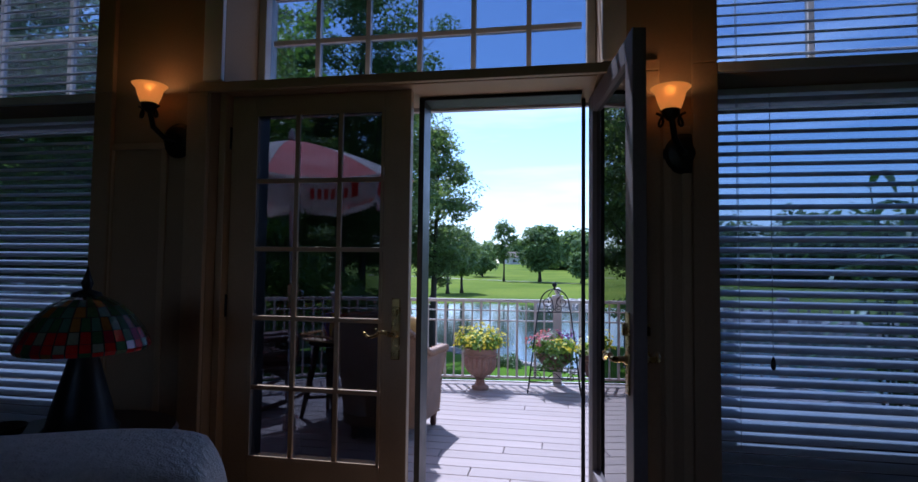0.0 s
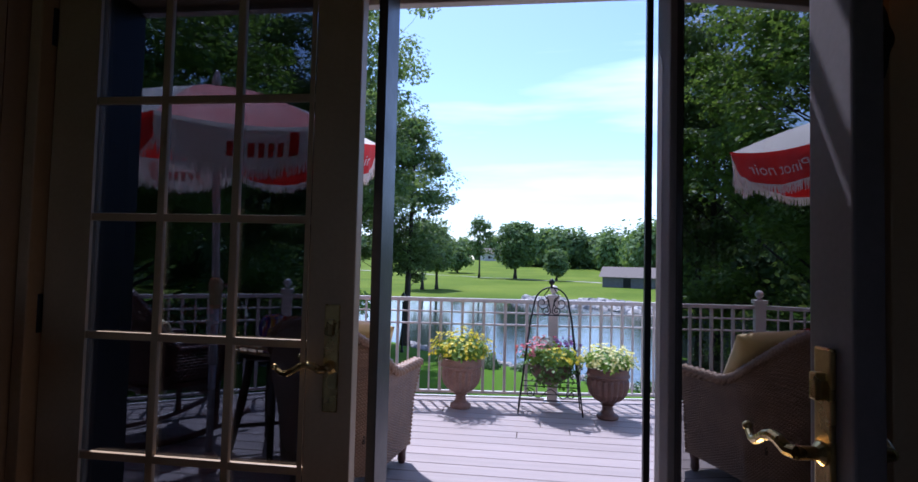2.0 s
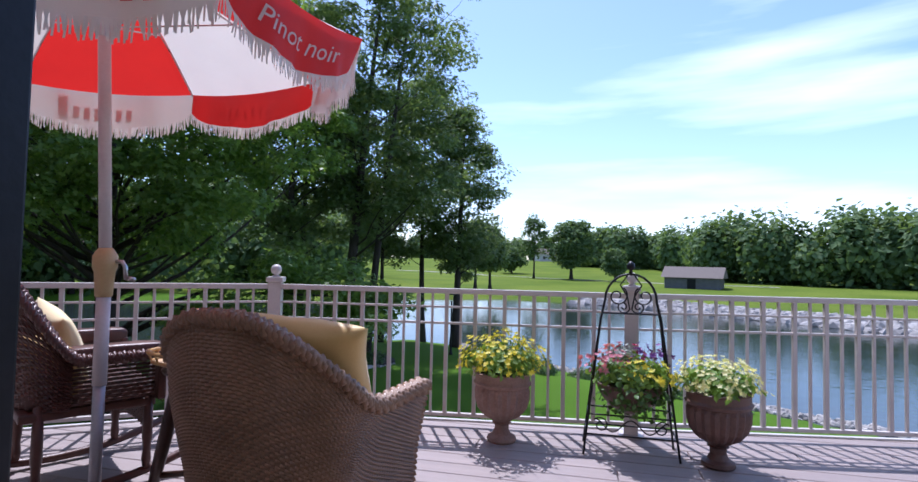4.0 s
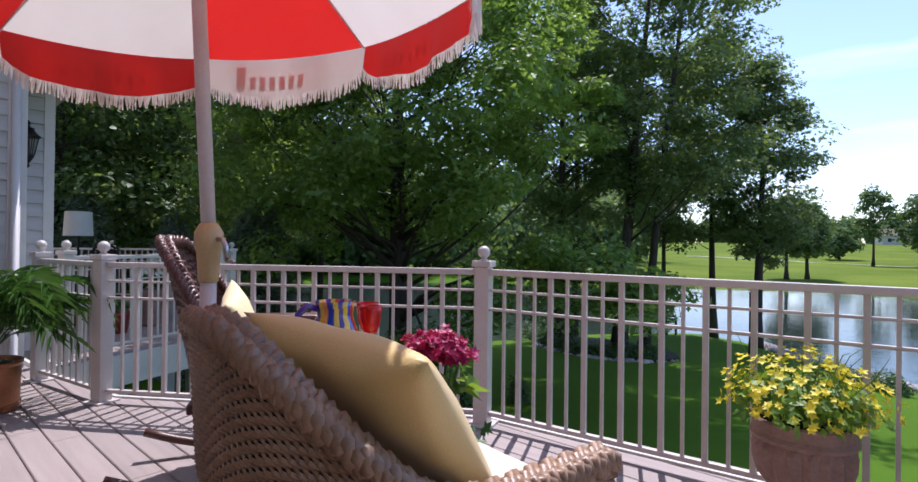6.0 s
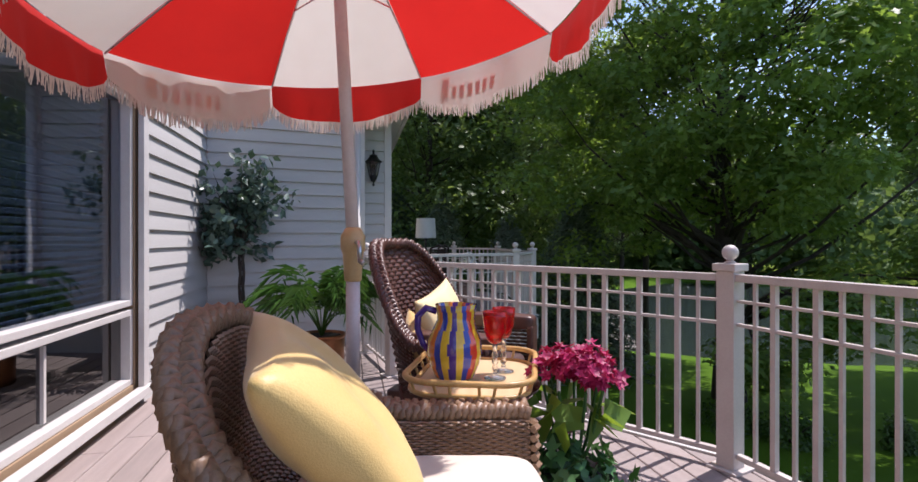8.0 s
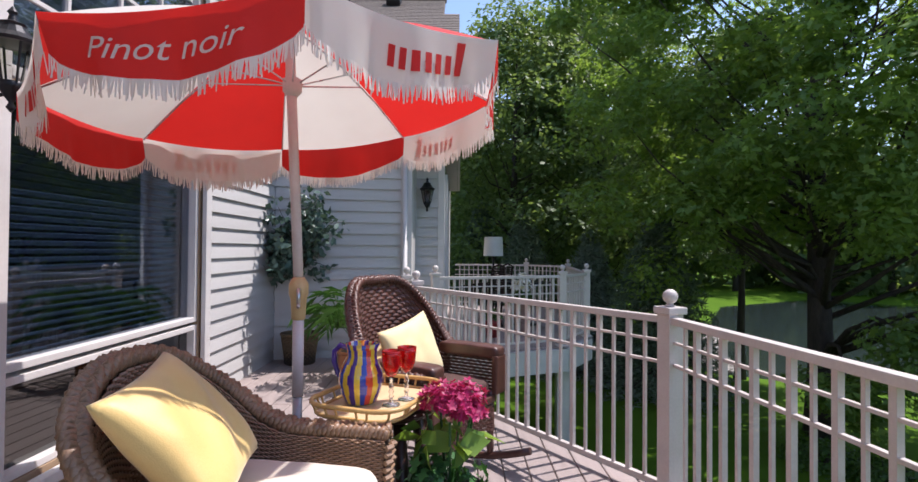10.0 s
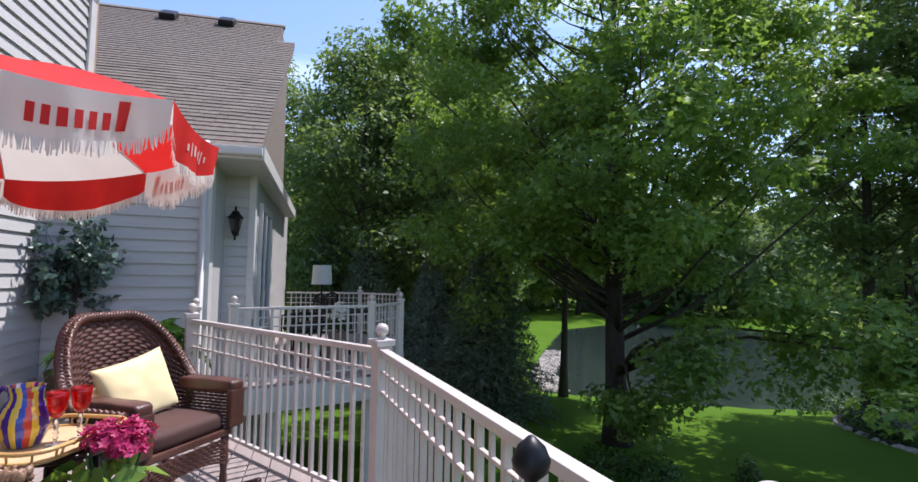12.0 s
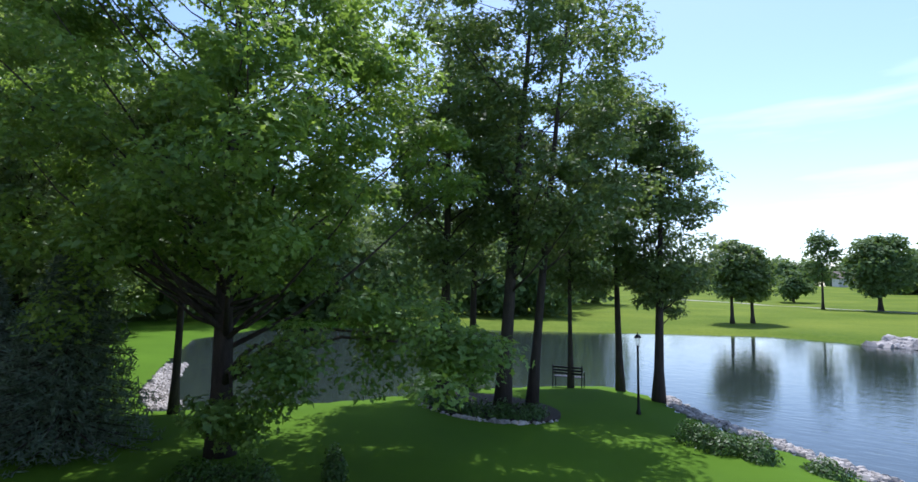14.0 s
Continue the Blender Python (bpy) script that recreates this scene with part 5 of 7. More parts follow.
for fc in bm.faces:
    c = fc.calc_center_median()
    a = math.atan2(c.y, c.x) + .06 * math.sin(c.z * 26) + .05 * math.sin(c.z * 41 + 2)
    k = (a / (2 * math.pi) * 22) % 22
    fc.material_index = ORDER[int(k) % 16] if math.hypot(c.x, c.y) > .05 and not (c.z > .2 and fc.normal.z > .3) else 5
part("body", bm, STRIPES, pit, smooth=True)
part("handle", tubes(([(-.062, 0, .232), (-.10, 0, .243), (-.128, 0, .215), (-.130, 0, .17), (-.112, 0, .12), (-.088, 0, .09)], [.012, .013, .013, .012, .011, .009]), n=10), STRIPES[0], pit, "violet handle", smooth=True)

M_RED_GL = bpy.data.materials.new("ruby_glass")
M_RED_GL.use_nodes = True
q = M_RED_GL.node_tree.nodes["Principled BSDF"]
q.inputs["Base Color"].default_value = (.75, .02, .015, 1)
q.inputs["Roughness"].default_value = .04
q.inputs["Transmission Weight"].default_value = .75
M_CLEAR = bpy.data.materials.new("clear_crystal")
M_CLEAR.use_nodes = True
q = M_CLEAR.node_tree.nodes["Principled BSDF"]
q.inputs["Base Color"].default_value = (.95, .95, .95, 1)
q.inputs["Roughness"].default_value = .03
q.inputs["Transmission Weight"].default_value = .9


def goblet(x, y):
    g = thing("goblet", pose(x, y, .634), "ruby-red wine goblet with a clear beaded stem", "goblet", "goblets on the tray")
    part("bowl", lathe(bmesh.new(), [(.008, .105), (.022, .115), (.033, .145), (.037, .185), (.038, .205), (.036, .205), (.034, .185), (.030, .147), (.018, .122), (.001, .118)], 24), M_RED_GL, g, smooth=True)
    part("stem", lathe(bmesh.new(), [(.034, 0), (.033, .004), (.008, .010), (.006, .025), (.011, .032), (.006, .04), (.011, .05), (.006, .06), (.011, .07), (.006, .085), (.009, .106)], 18), M_CLEAR, g, smooth=True)
    return g


goblet(-.60, 4.265)
goblet(-.68, 4.315)

# ---------------------------------------------------------------- parasol
M_RED = surf("red_parasol_cloth", (0.72, 0.025, 0.018), (0.62, 0.018, 0.014), 4, 0.65, bump=0.15, fine=500)
M_WHT = surf("white_parasol_cloth", (0.78, 0.74, 0.68), (0.72, 0.67, 0.61), 4, 0.6, bump=0.15, fine=500)
for m_ in (M_RED, M_WHT):
    nt_ = m_.node_tree
    p_ = nt_.nodes["Principled BSDF"]
    tr_ = nt_.nodes.new("ShaderNodeBsdfTranslucent")
    link(nt_, p_.inputs["Base Color"].links[0].from_socket, tr_.inputs["Color"])
    mx_ = nt_.nodes.new("ShaderNodeMixShader")
    mx_.inputs["Fac"].default_value = .35
    link(nt_, p_.outputs[0], mx_.inputs[1])
    link(nt_, tr_.outputs[0], mx_.inputs[2])
    link(nt_, mx_.outputs[0], nt_.nodes["Material Output"].inputs["Surface"])
M_POLE = surf("white_painted_pole", (0.66, 0.60, 0.60), (0.56, 0.50, 0.50), 8, 0.35, bump=0.05)
M_POLE_G = surf("grey_metal_pole", (0.42, 0.42, 0.45), (0.34, 0.34, 0.37), 8, 0.35, 0.4, bump=0.05)
M_TAN = surf("tan_plastic_collar", (0.55, 0.40, 0.20), (0.46, 0.32, 0.15), 8, 0.4, bump=0.05)
M_STEEL = surf("brushed_steel", (0.55, 0.55, 0.57), (0.45, 0.45, 0.47), 20, 0.3, 1.0, bump=0.05)
UMB = (-.84, 3.84)
umb = thing("patio_umbrella", pose(*UMB, 0), "open red and white patio umbrella with a fringed valance", "umbrella")
RAD, ANG0 = .952, 109.9
APEX = Vector((-.02, -.06, 2.20))


def rim(deg):
    a = radians(deg)
    return Vector((RAD * math.cos(a) - .032, RAD * math.sin(a) - .061, 1.868 + .098 * math.cos(a - radians(75))))


def canopy_pt(d0, d1, s, r):
    a, b = rim(d0), rim(d1)
    e = a.lerp(b, s)
    bow = 4 * s * (1 - s)
    p = APEX.lerp(e, r)
    p.z += .045 * math.sin(math.pi * r) * 1.0 - .030 * bow * r
    inward = Vector((e.x, e.y, 0)) * (.012 * bow * r)
    return p - inward


for k in range(8):
    d0, d1 = ANG0 + 45 * k, ANG0 + 45 * (k + 1)
    panel_m, val_m = (M_RED, M_WHT) if k % 2 == 0 else (M_WHT, M_RED)
    bm = bmesh.new()
    N, R = 10, 12
    g = [[bm.verts.new(canopy_pt(d0, d1, i / N, max(.02, j / R))) for i in range(N + 1)] for j in range(R + 1)]
    for j in range(R):
        for i in range(N):
            bm.faces.new((g[j][i], g[j + 1][i], g[j + 1][i + 1], g[j][i + 1]))
    part("canopy_panel", bm, panel_m, umb, "red cloth panel" if k % 2 == 0 else "white cloth panel", smooth=True)
    # valance: hangs from the rim, deeper in the middle of each panel
    bm = bmesh.new()
    N = 24
    rows_ = []
    for j in range(5):
        row = []
        for i in range(N + 1):
            s = i / N
            top_ = canopy_pt(d0, d1, s, 1.0)
            drop = (.105 + .075 * (4 * s * (1 - s)) ** .6) * j / 4
            out = Vector((top_.x, top_.y, 0)).normalized()
            ripple = .016 * math.sin(s * 14 + k * 2) * j / 4 + .006 * math.sin(s * 37 + k) * j / 4
            row.append(bm.verts.new(top_ + Vector((0, 0, .004 - drop)) + out * (ripple + .010 - .02 * j / 4)))
        rows_.append(row)
    for j in range(4):
        for i in range(N):
            bm.faces.new((rows_[j][i], rows_[j + 1][i], rows_[j + 1][i + 1], rows_[j][i + 1]))
    low_ = [v_.co.copy() for v_ in rows_[4]]
    mid_ = [[v_.co.copy() for v_ in row] for row in rows_]
    va = part("valance", bm, val_m, umb, "white valance" if k % 2 == 0 else "red valance", smooth=True)
    # fringe: short cords under the valance and up its ends
    fr = bmesh.new()
    rng_ = random.Random(k)
    cords = 130
    for i in range(cords):
        s = i / (cords - 1) * N
        a_, t_ = int(min(s, N - 1)), s - int(min(s, N - 1))
        p0 = low_[a_].lerp(low_[a_ + 1], t_)
        L_ = .050 + rng_.uniform(-.012, .012)
        side = Vector((rng_.uniform(-.008, .008), rng_.uniform(-.008, .008), 0))
        tan = (low_[a_ + 1] - low_[a_]).normalized() * .0034
        vv = [fr.verts.new(c) for c in (p0 - tan, p0 + tan, p0 + tan * .7 + side + Vector((0, 0, -L_)), p0 - tan * .7 + side + Vector((0, 0, -L_)))]
        fr.faces.new(vv)
    part("fringe", fr, M_WHT, va, "white cord fringe")
    # lettering as plain bars on the valance, inside and outside of it
    ink = M_RED if k % 2 == 0 else M_WHT

    def on_valance(s, h, lift=.004):
        s = min(max(s, 0), .9999)
        j = min(3, int(h * 4))
        i0 = min(N - 1, int(s * N))
        a1 = mid_[j][i0].lerp(mid_[j][i0 + 1], s * N - i0)
        b1 = mid_[j + 1][i0].lerp(mid_[j + 1][i0 + 1], s * N - i0)
        c1 = a1.lerp(b1, h * 4 - j)
        return c1 + Vector((c1.x, c1.y, 0)).normalized() * lift

    if k == 5:
        # the wine's name in white letters, bent to the cloth
        fc_ = bpy.data.curves.new("valance_text", "FONT")
        fc_.body, fc_.size, fc_.shear, fc_.resolution_u = "Pinot noir", 1.0, .3, 3
        tmp = bpy.data.objects.new("valance_text", fc_)
        tm = bpy.data.meshes.new_from_object(tmp)
        xs_ = [v_.co.x for v_ in tm.vertices]
        wmax = max(xs_)
        bt = bmesh.new()
        bt.from_mesh(tm)
        bmesh.ops.triangulate(bt, faces=bt.faces)
        for v_ in bt.verts:
            v_.co = on_valance(.16 + .62 * v_.co.x / wmax, .72 - .50 * v_.co.y)
        part("lettering", bt, ink, va, "white script letters")
        bpy.data.objects.remove(tmp)
    for i, (s0, wd, h0, h1) in enumerate(((.20, .055, .15, .80), (.285, .035, .42, .78), (.345, .035, .42, .78), (.405, .035, .42, .78), (.465, .040, .42, .78), (.53, .035, .42, .78), (.59, .035, .42, .78)) if k != 5 else ()):
        if k % 2:
            s0, h0, h1, wd = s0 + .05, .35 + .1 * (i % 3 == 0), .62 + .06 * (i % 2), wd * .6
        bars = bmesh.new()
        q4 = []
        for s, h in ((s0, h0), (s0 + wd, h0), (s0 + wd, h1), (s0, h1)):
            s = 1 - s
            j = min(3, int(h * 4))
            i0 = min(N - 1, int(s * N))
            a1 = mid_[j][i0].lerp(mid_[j][i0 + 1], s * N - i0)
            b1 = mid_[j + 1][i0].lerp(mid_[j + 1][i0 + 1], s * N - i0)
            c1 = a1.lerp(b1, h * 4 - j)
            q4.append(bars.verts.new(c1 + Vector((c1.x, c1.y, 0)).normalized() * .004))
        bars.faces.new(q4)
        part("letter_bar", bars, ink, va)
    r_ = rim(d0)
    part("rib", tubes(([APEX + Vector((0, 0, -.02)), canopy_pt(d0, d1, 0, .35) + Vector((0, 0, -.008)), canopy_pt(d0, d1, 0, .7) + Vector((0, 0, -.008)), r_ + Vector((0, 0, -.006))], .004), n=6), M_STEEL, umb)
    hub = Vector((.03 * math.cos(radians(d0)) - .007, .03 * math.sin(radians(d0)) - .04, 1.92))
    part("strut", tubes(([hub, canopy_pt(d0, d1, 0, .55) + Vector((0, 0, -.012))], .0035), n=6), M_STEEL, umb)
part("upper_pole", tubes(([(0, 0, 1.06), (-.01, -.06, 2.20)], .021), n=16), M_POLE, umb, "white upper pole", smooth=True)
part("lower_pole", tubes(([(0, 0, .02), (0, 0, .62)], .020), n=16), M_POLE_G, umb, "grey lower pole", smooth=True)
part("middle_pole", tubes(([(0, 0, .60), (0, 0, .92)], .0235), n=16), M_POLE, umb, smooth=True)
part("runner_hub", lathe(bmesh.new(), [(.024, 1.88), (.04, 1.90), (.04, 1.95), (.024, 1.96)], 16, pose(-.007, -.04, -.01)), M_POLE, umb, smooth=True)
part("tilt_collar", lathe(bmesh.new(), [(.025, .92), (.029, .925), (.030, .95), (.034, 1.01), (.041, 1.03), (.041, 1.07), (.030, 1.09), (.022, 1.10)], 20), M_TAN, umb, "tan plastic crank housing", smooth=True)
part("crank", tubes(([(.035, .01, 1.05), (.060, .016, 1.05), (.070, .02, 1.03), (.074, .022, .985)], .008), ([(.074, .022, .99), (.105, .03, .985)], .008), n=8), M_STEEL, umb, smooth=True)
part("finial", lathe(bmesh.new(), [(.018, 2.27), (.028, 2.31), (.02, 2.34), (.012, 2.36), (.002, 2.38)], 14, pose(-.01, -.06, -.09)), M_POLE, umb, smooth=True)
part("foot", lathe(bmesh.new(), [(.048, 0), (.052, .012), (.046, .03), (.050, .075), (.036, .10), (.026, .11)], 12), surf("pale_pink_stone", (.50, .36, .34), (.36, .25, .24), 30, .8, bump=.5), umb, "pale pink stone foot", smooth=False)

# ---------------------------------------------------------------- planters
M_TERRA = surf("weathered_terracotta", (0.36, 0.235, 0.19), (0.22, 0.135, 0.105), 10, 0.85, bump=0.4, fine=70)
M_TERRA_D = surf("dark_brown_glazed_urn", (0.16, 0.085, 0.065), (0.08, 0.042, 0.034), 9, 0.5, bump=0.25, fine=60)
M_SOIL = surf("dark_potting_soil", (0.035, 0.025, 0.018), (0.02, 0.014, 0.01), 30, 0.95, bump=0.8)
M_YEL = leafy("yellow_petal", (0.85, 0.72, 0.05), (0.62, 0.56, 0.05), 0.35)
M_CRM = leafy("cream_petal", (0.82, 0.78, 0.45), (0.62, 0.62, 0.28), 0.35)
M_PNK = leafy("pink_petal", (0.72, 0.28, 0.32), (0.55, 0.16, 0.24), 0.3)
M_MAG = leafy("magenta_petal", (0.50, 0.03, 0.16), (0.28, 0.012, 0.07), 0.25)
M_VIO = leafy("violet_petal", (0.24, 0.08, 0.35), (0.14, 0.04, 0.22), 0.3)
M_LIME = leafy("lime_leaf", (0.22, 0.34, 0.05), (0.09, 0.19, 0.03), 0.35)
M_SILV = leafy("silver_leaf", (0.42, 0.44, 0.42), (0.28, 0.31, 0.28), 0.2)
M_IVY = leafy("ivy_leaf", (0.075, 0.20, 0.055), (0.02, 0.07, 0.025), 0.2, 0.35)
M_PALM = leafy("palm_leaf", (0.085, 0.19, 0.035), (0.030, 0.085, 0.018), 0.25, 0.4)
M_FIC = leafy("grey_green_ficus_leaf", (0.115, 0.185, 0.150), (0.035, 0.070, 0.055), 0.15, 0.35)


def posy(parent, name, centre, r, h, n, leaf, mat, seed, inner=.55, shape="leaf", down=False, label=""):
    """A dome of small leaves or petals."""
    rng = np.random.default_rng(seed)
    d = rng.normal(size=(n, 3))
    d /= np.linalg.norm(d, axis=1, keepdims=True)
    if not down:
        d[:, 2] = np.abs(d[:, 2]) - .15
    lump = 1 + .22 * np.sin(d[:, :1] * 6 + seed) * np.cos(d[:, 1:2] * 5 - seed)
    pos = d * rng.uniform(inner, 1.05, (n, 1)) * lump * np.array((r, r, h)) + np.array(centre)
    ob = leaf_mesh(name, pos, d + rng.normal(size=d.shape) * .55 + (0, 0, .5), leaf, mat, parent, rng, shape)
    return tagged(ob, label=label) if label else ob


def flowers(parent, name, centre, r, h, n, size, mat, seed, label=""):
    """Open blossoms: five petals round a point, over a dome."""
    rng = np.random.default_rng(seed)
    d = rng.normal(size=(n, 3))
    d /= np.linalg.norm(d, axis=1, keepdims=True)
    d[:, 2] = np.abs(d[:, 2]) * 1.1 - .12
    lump = 1 + .2 * np.sin(d[:, :1] * 6 + seed) * np.cos(d[:, 1:2] * 5 - seed)
    c = d * rng.uniform(.86, 1.14, (n, 1)) * lump * np.array((r, r, h)) + np.array(centre)
    up = d + rng.normal(size=d.shape) * .35 + (0, 0, .4)
    up /= np.linalg.norm(up, axis=1, keepdims=True)
    ax = np.cross(up, rng.normal(size=up.shape))
    ax /= np.linalg.norm(ax, axis=1, keepdims=True)
    ay = np.cross(up, ax)
    verts, faces = [], []
    s = size * rng.uniform(.7, 1.25, n)
    for i in range(n):
        base = len(verts)
        verts.append(tuple(c[i] - up[i] * s[i] * .15))
        for k in range(10):
            a = k * math.pi / 5
            rr = s[i] * (1.0 if k % 2 else .5)
            verts.append(tuple(c[i] + rr * (math.cos(a) * ax[i] + math.sin(a) * ay[i]) + up[i] * s[i] * (.18 if k % 2 else 0)))
        for k in range(10):
            faces.append((base, base + 1 + k, base + 1 + (k + 1) % 10))
    ob = data_ob(name, verts, faces, mat, parent)
    return tagged(ob, label=label) if label else ob


def urn(x, y, scale, mat, label):
    u = thing("garden_urn", pose(x, y, 0) @ Matrix.Scale(scale, 4), label, "urn", "urns on the deck")
    flute = lambda a, z: 1 + (.045 * math.cos(a * 20) if .15 < z < .345 else 0)
    part("base", lathe(bmesh.new(), [(.085, 0), (.092, .012), (.088, .03), (.060, .045), (.045, .075), (.045, .105), (.060, .115), (.05, .125)], 40), mat, u, smooth=False)
    part("bowl", lathe(bmesh.new(), [(.05, .122), (.075, .140), (.115, .165), (.150, .21), (.165, .265), (.168, .32), (.160, .345), (.175, .35), (.182, .365), (.172, .38), (.172, .415), (.180, .425), (.170, .432), (.158, .42), (.150, .395), (.001, .39)], 80, wob=flute), mat, u)
    part("soil", lathe(bmesh.new(), [(.155, .40), (.150, .408), (.001, .412)], 24), M_SOIL, u)
    return u


u1 = urn(.40, 5.50, .97, M_TERRA, "weathered terracotta urn full of yellow flowers")
posy(u1, "foliage", (0, 0, .47), .24, .16, 1500, .038, M_LIME, 1, .2, label="light green foliage")
flowers(u1, "blossoms", (0, 0, .475), .27, .19, 330, .019, M_YEL, 2, "yellow blossoms")
sp = bmesh.new()
rr_ = random.Random(4)
for i in range(34):
    a, r_ = rr_.uniform(0, 6.28), rr_.uniform(.05, .3)
    tube(sp, [(.3 * r_ * math.cos(a), .3 * r_ * math.sin(a), .45), (r_ * math.cos(a), r_ * math.sin(a), .60 + rr_.uniform(-.08, .09)), (1.2 * r_ * math.cos(a), 1.2 * r_ * math.sin(a), .64 + rr_.uniform(-.1, .1))], [.0025, .002, .001], 4)
part("sprigs", sp, M_LIME, u1)
u2 = urn(1.60, 5.42, .95, M_TERRA_D, "dark brown fluted urn with cream flowers")
posy(u2, "foliage", (0, 0, .45), .22, .13, 1300, .038, M_LIME, 5, .2, label="light green foliage")
flowers(u2, "blossoms", (0, 0, .46), .235, .15, 330, .017, M_CRM, 6, "cream blossoms")

# iron garden trellis with a planted bowl
TX, TY = 1.145, 5.50
tr = thing("garden_trellis", pose(TX, TY, 0), "black wrought-iron arched trellis with scrolls", "trellis")


def arch_pts(half, ztop, yoff, ytop):
    pts = [(-half, yoff, 0)]
    zs = ztop - .16
    for i in range(1, 8):
        k = i / 8
        pts.append((-half + (half - .155) * k, yoff + (ytop - yoff) * k, zs * k))
    for i in range(13):
        a = math.pi - math.pi * i / 12
        pts.append((.145 * math.cos(a), ytop, zs + .16 * math.sin(a)))
    for i in range(7, 0, -1):
        k = i / 8
        pts.append((half - (half - .155) * k, yoff + (ytop - yoff) * k, zs * k))
    pts.append((half, yoff, 0))
    return pts


def scroll(cx, cz, r, turns, flip, y, start=0.0):
    return [(cx + flip * r * (1 - .8 * i / 24) * math.cos(start + turns * 2 * math.pi * i / 24), y, cz + r * (1 - .8 * i / 24) * math.sin(start + turns * 2 * math.pi * i / 24)) for i in range(25)]


part("front_arch", tubes((arch_pts(.26, 1.03, -.10, -.005), .0065), n=8), M_DARK, tr, smooth=True)
part("back_arch", tubes((arch_pts(.26, 1.03, .14, .012), .0065), n=8), M_DARK, tr, smooth=True)
part("finial", lathe(bmesh.new(), [(.006, 1.02), (.012, 1.04), (.008, 1.05), (.022, 1.062), (.025, 1.075), (.018, 1.092), (.004, 1.105)], 14), M_DARK, tr, smooth=True)
for z, hw in ((.80, .165), (.225, .235), (.115, .248)):
    yy = -.10 + .095 * z
    part("cross_bar", tubes(([(-hw, yy, z), (hw, yy, z)], .005), n=8), M_DARK, tr)
for z, hw in ((.225, .235), (.115, .248)):
    part("cross_bar", tubes(([(-hw, .14 - .12 * z, z), (hw, .14 - .12 * z, z)], .005), n=8), M_DARK, tr)
for s in (-1, 1):
    part("side_bar", tubes(([(s * .235, -.08, .225), (s * .235, .115, .225)], .005), ([(s * .248, -.09, .115), (s * .248, .125, .115)], .005), n=8), M_DARK, tr)
    part("scroll", tubes((scroll(s * .075, .90, .060, 1.3, s, -.012, 2.2), .0045), n=6), M_DARK, tr)
    part("scroll", tubes((scroll(s * .042, .838, .038, 1.4, s, -.012, 3.6), .0045), n=6), M_DARK, tr)
    part("scroll", tubes((scroll(s * .165, .17, .045, 1.4, s, -.09, .6), .0042), n=6), M_DARK, tr)
    part("scroll", tubes(([(s * .005, -.012, .82), (s * .02, -.012, .90), (s * .06, -.012, .965), (s * .02, -.012, 1.02)], .0045), n=6), M_DARK, tr)
part("lower_wave", tubes(([(-.20 + .4 * i / 24, -.088, .170 + .035 * math.cos(2 * math.pi * i / 12)) for i in range(25)], .004), n=6), M_DARK, tr)
bowl = thing("planter_bowl", pose(TX, TY + .015, .232), "dark brown bowl of mixed flowers on the trellis", "planter")
part("bowl", lathe(bmesh.new(), [(.06, 0), (.11, .03), (.155, .08), (.185, .14), (.192, .165), (.182, .168), (.17, .15), (.001, .14)], 40), M_TERRA_D, bowl, smooth=True)
posy(bowl, "foliage", (0, 0, .20), .24, .13, 1500, .040, M_LIME, 11, .25, label="green trailing foliage")
posy(bowl, "trailing_leaves", (.02, -.10, .13), .22, .13, 500, .036, M_SHRUB, 12, .5, down=True)
flowers(bowl, "yellow_blossoms", (.08, -.09, .21), .16, .12, 70, .021, M_YEL, 13, "yellow blossoms")
flowers(bowl, "pink_blossoms", (-.13, 0, .25), .14, .11, 90, .019, M_PNK, 14, "pink blossoms")
flowers(bowl, "violet_blossoms", (.10, .08, .28), .14, .10, 60, .018, M_VIO, 15, "violet blossoms")
flowers(bowl, "magenta_blossoms", (.0, .06, .31), .10, .08, 12, .024, M_MAG, 16, "magenta blossoms")
posy(bowl, "silver_foliage", (-.05, .06, .31), .09, .08, 180, .03, M_SILV, 17, .3, label="silvery foliage")

# red hydrangea in a dark pot
hy = thing("potted_hydrangea", pose(-.53, 4.49, 0), "deep red hydrangea in a dark pot with ivy", "potted plant")
part("pot", lathe(bmesh.new(), [(.085, 0), (.095, .02), (.115, .30), (.125, .34), (.13, .36), (.118, .365), (.11, .34), (.001, .335)], 32), M_DARK, hy, "black planter pot", smooth=True)
st = bmesh.new()
for i in range(7):
    a = i * .9
    tube(st, [(0, 0, .33), (.05 * math.cos(a), .05 * math.sin(a), .45), (.09 * math.cos(a), .09 * math.sin(a), .62)], .005, 6)
part("stems", st, M_IVY, hy)["kind"] = "stuff"
for i, (x, y, z, r) in enumerate(((-.03, -.05, .655, .070), (.055, -.01, .675, .074), (-.01, .055, .67, .070), (.06, .06, .645, .060), (-.07, .02, .645, .058))):
    flowers(hy, "flower_head", (x, y, z), r, r * .9, 90, .021, M_MAG, 30 + i, "deep red flower head")
posy(hy, "broad_leaves", (.03, -.02, .54), .12, .05, 22, .11, M_LIME, 41, .6)
posy(hy, "ivy", (.02, -.04, .36), .17, .14, 260, .062, M_IVY, 42, .5, "oak", down=True, label="dark green ivy")
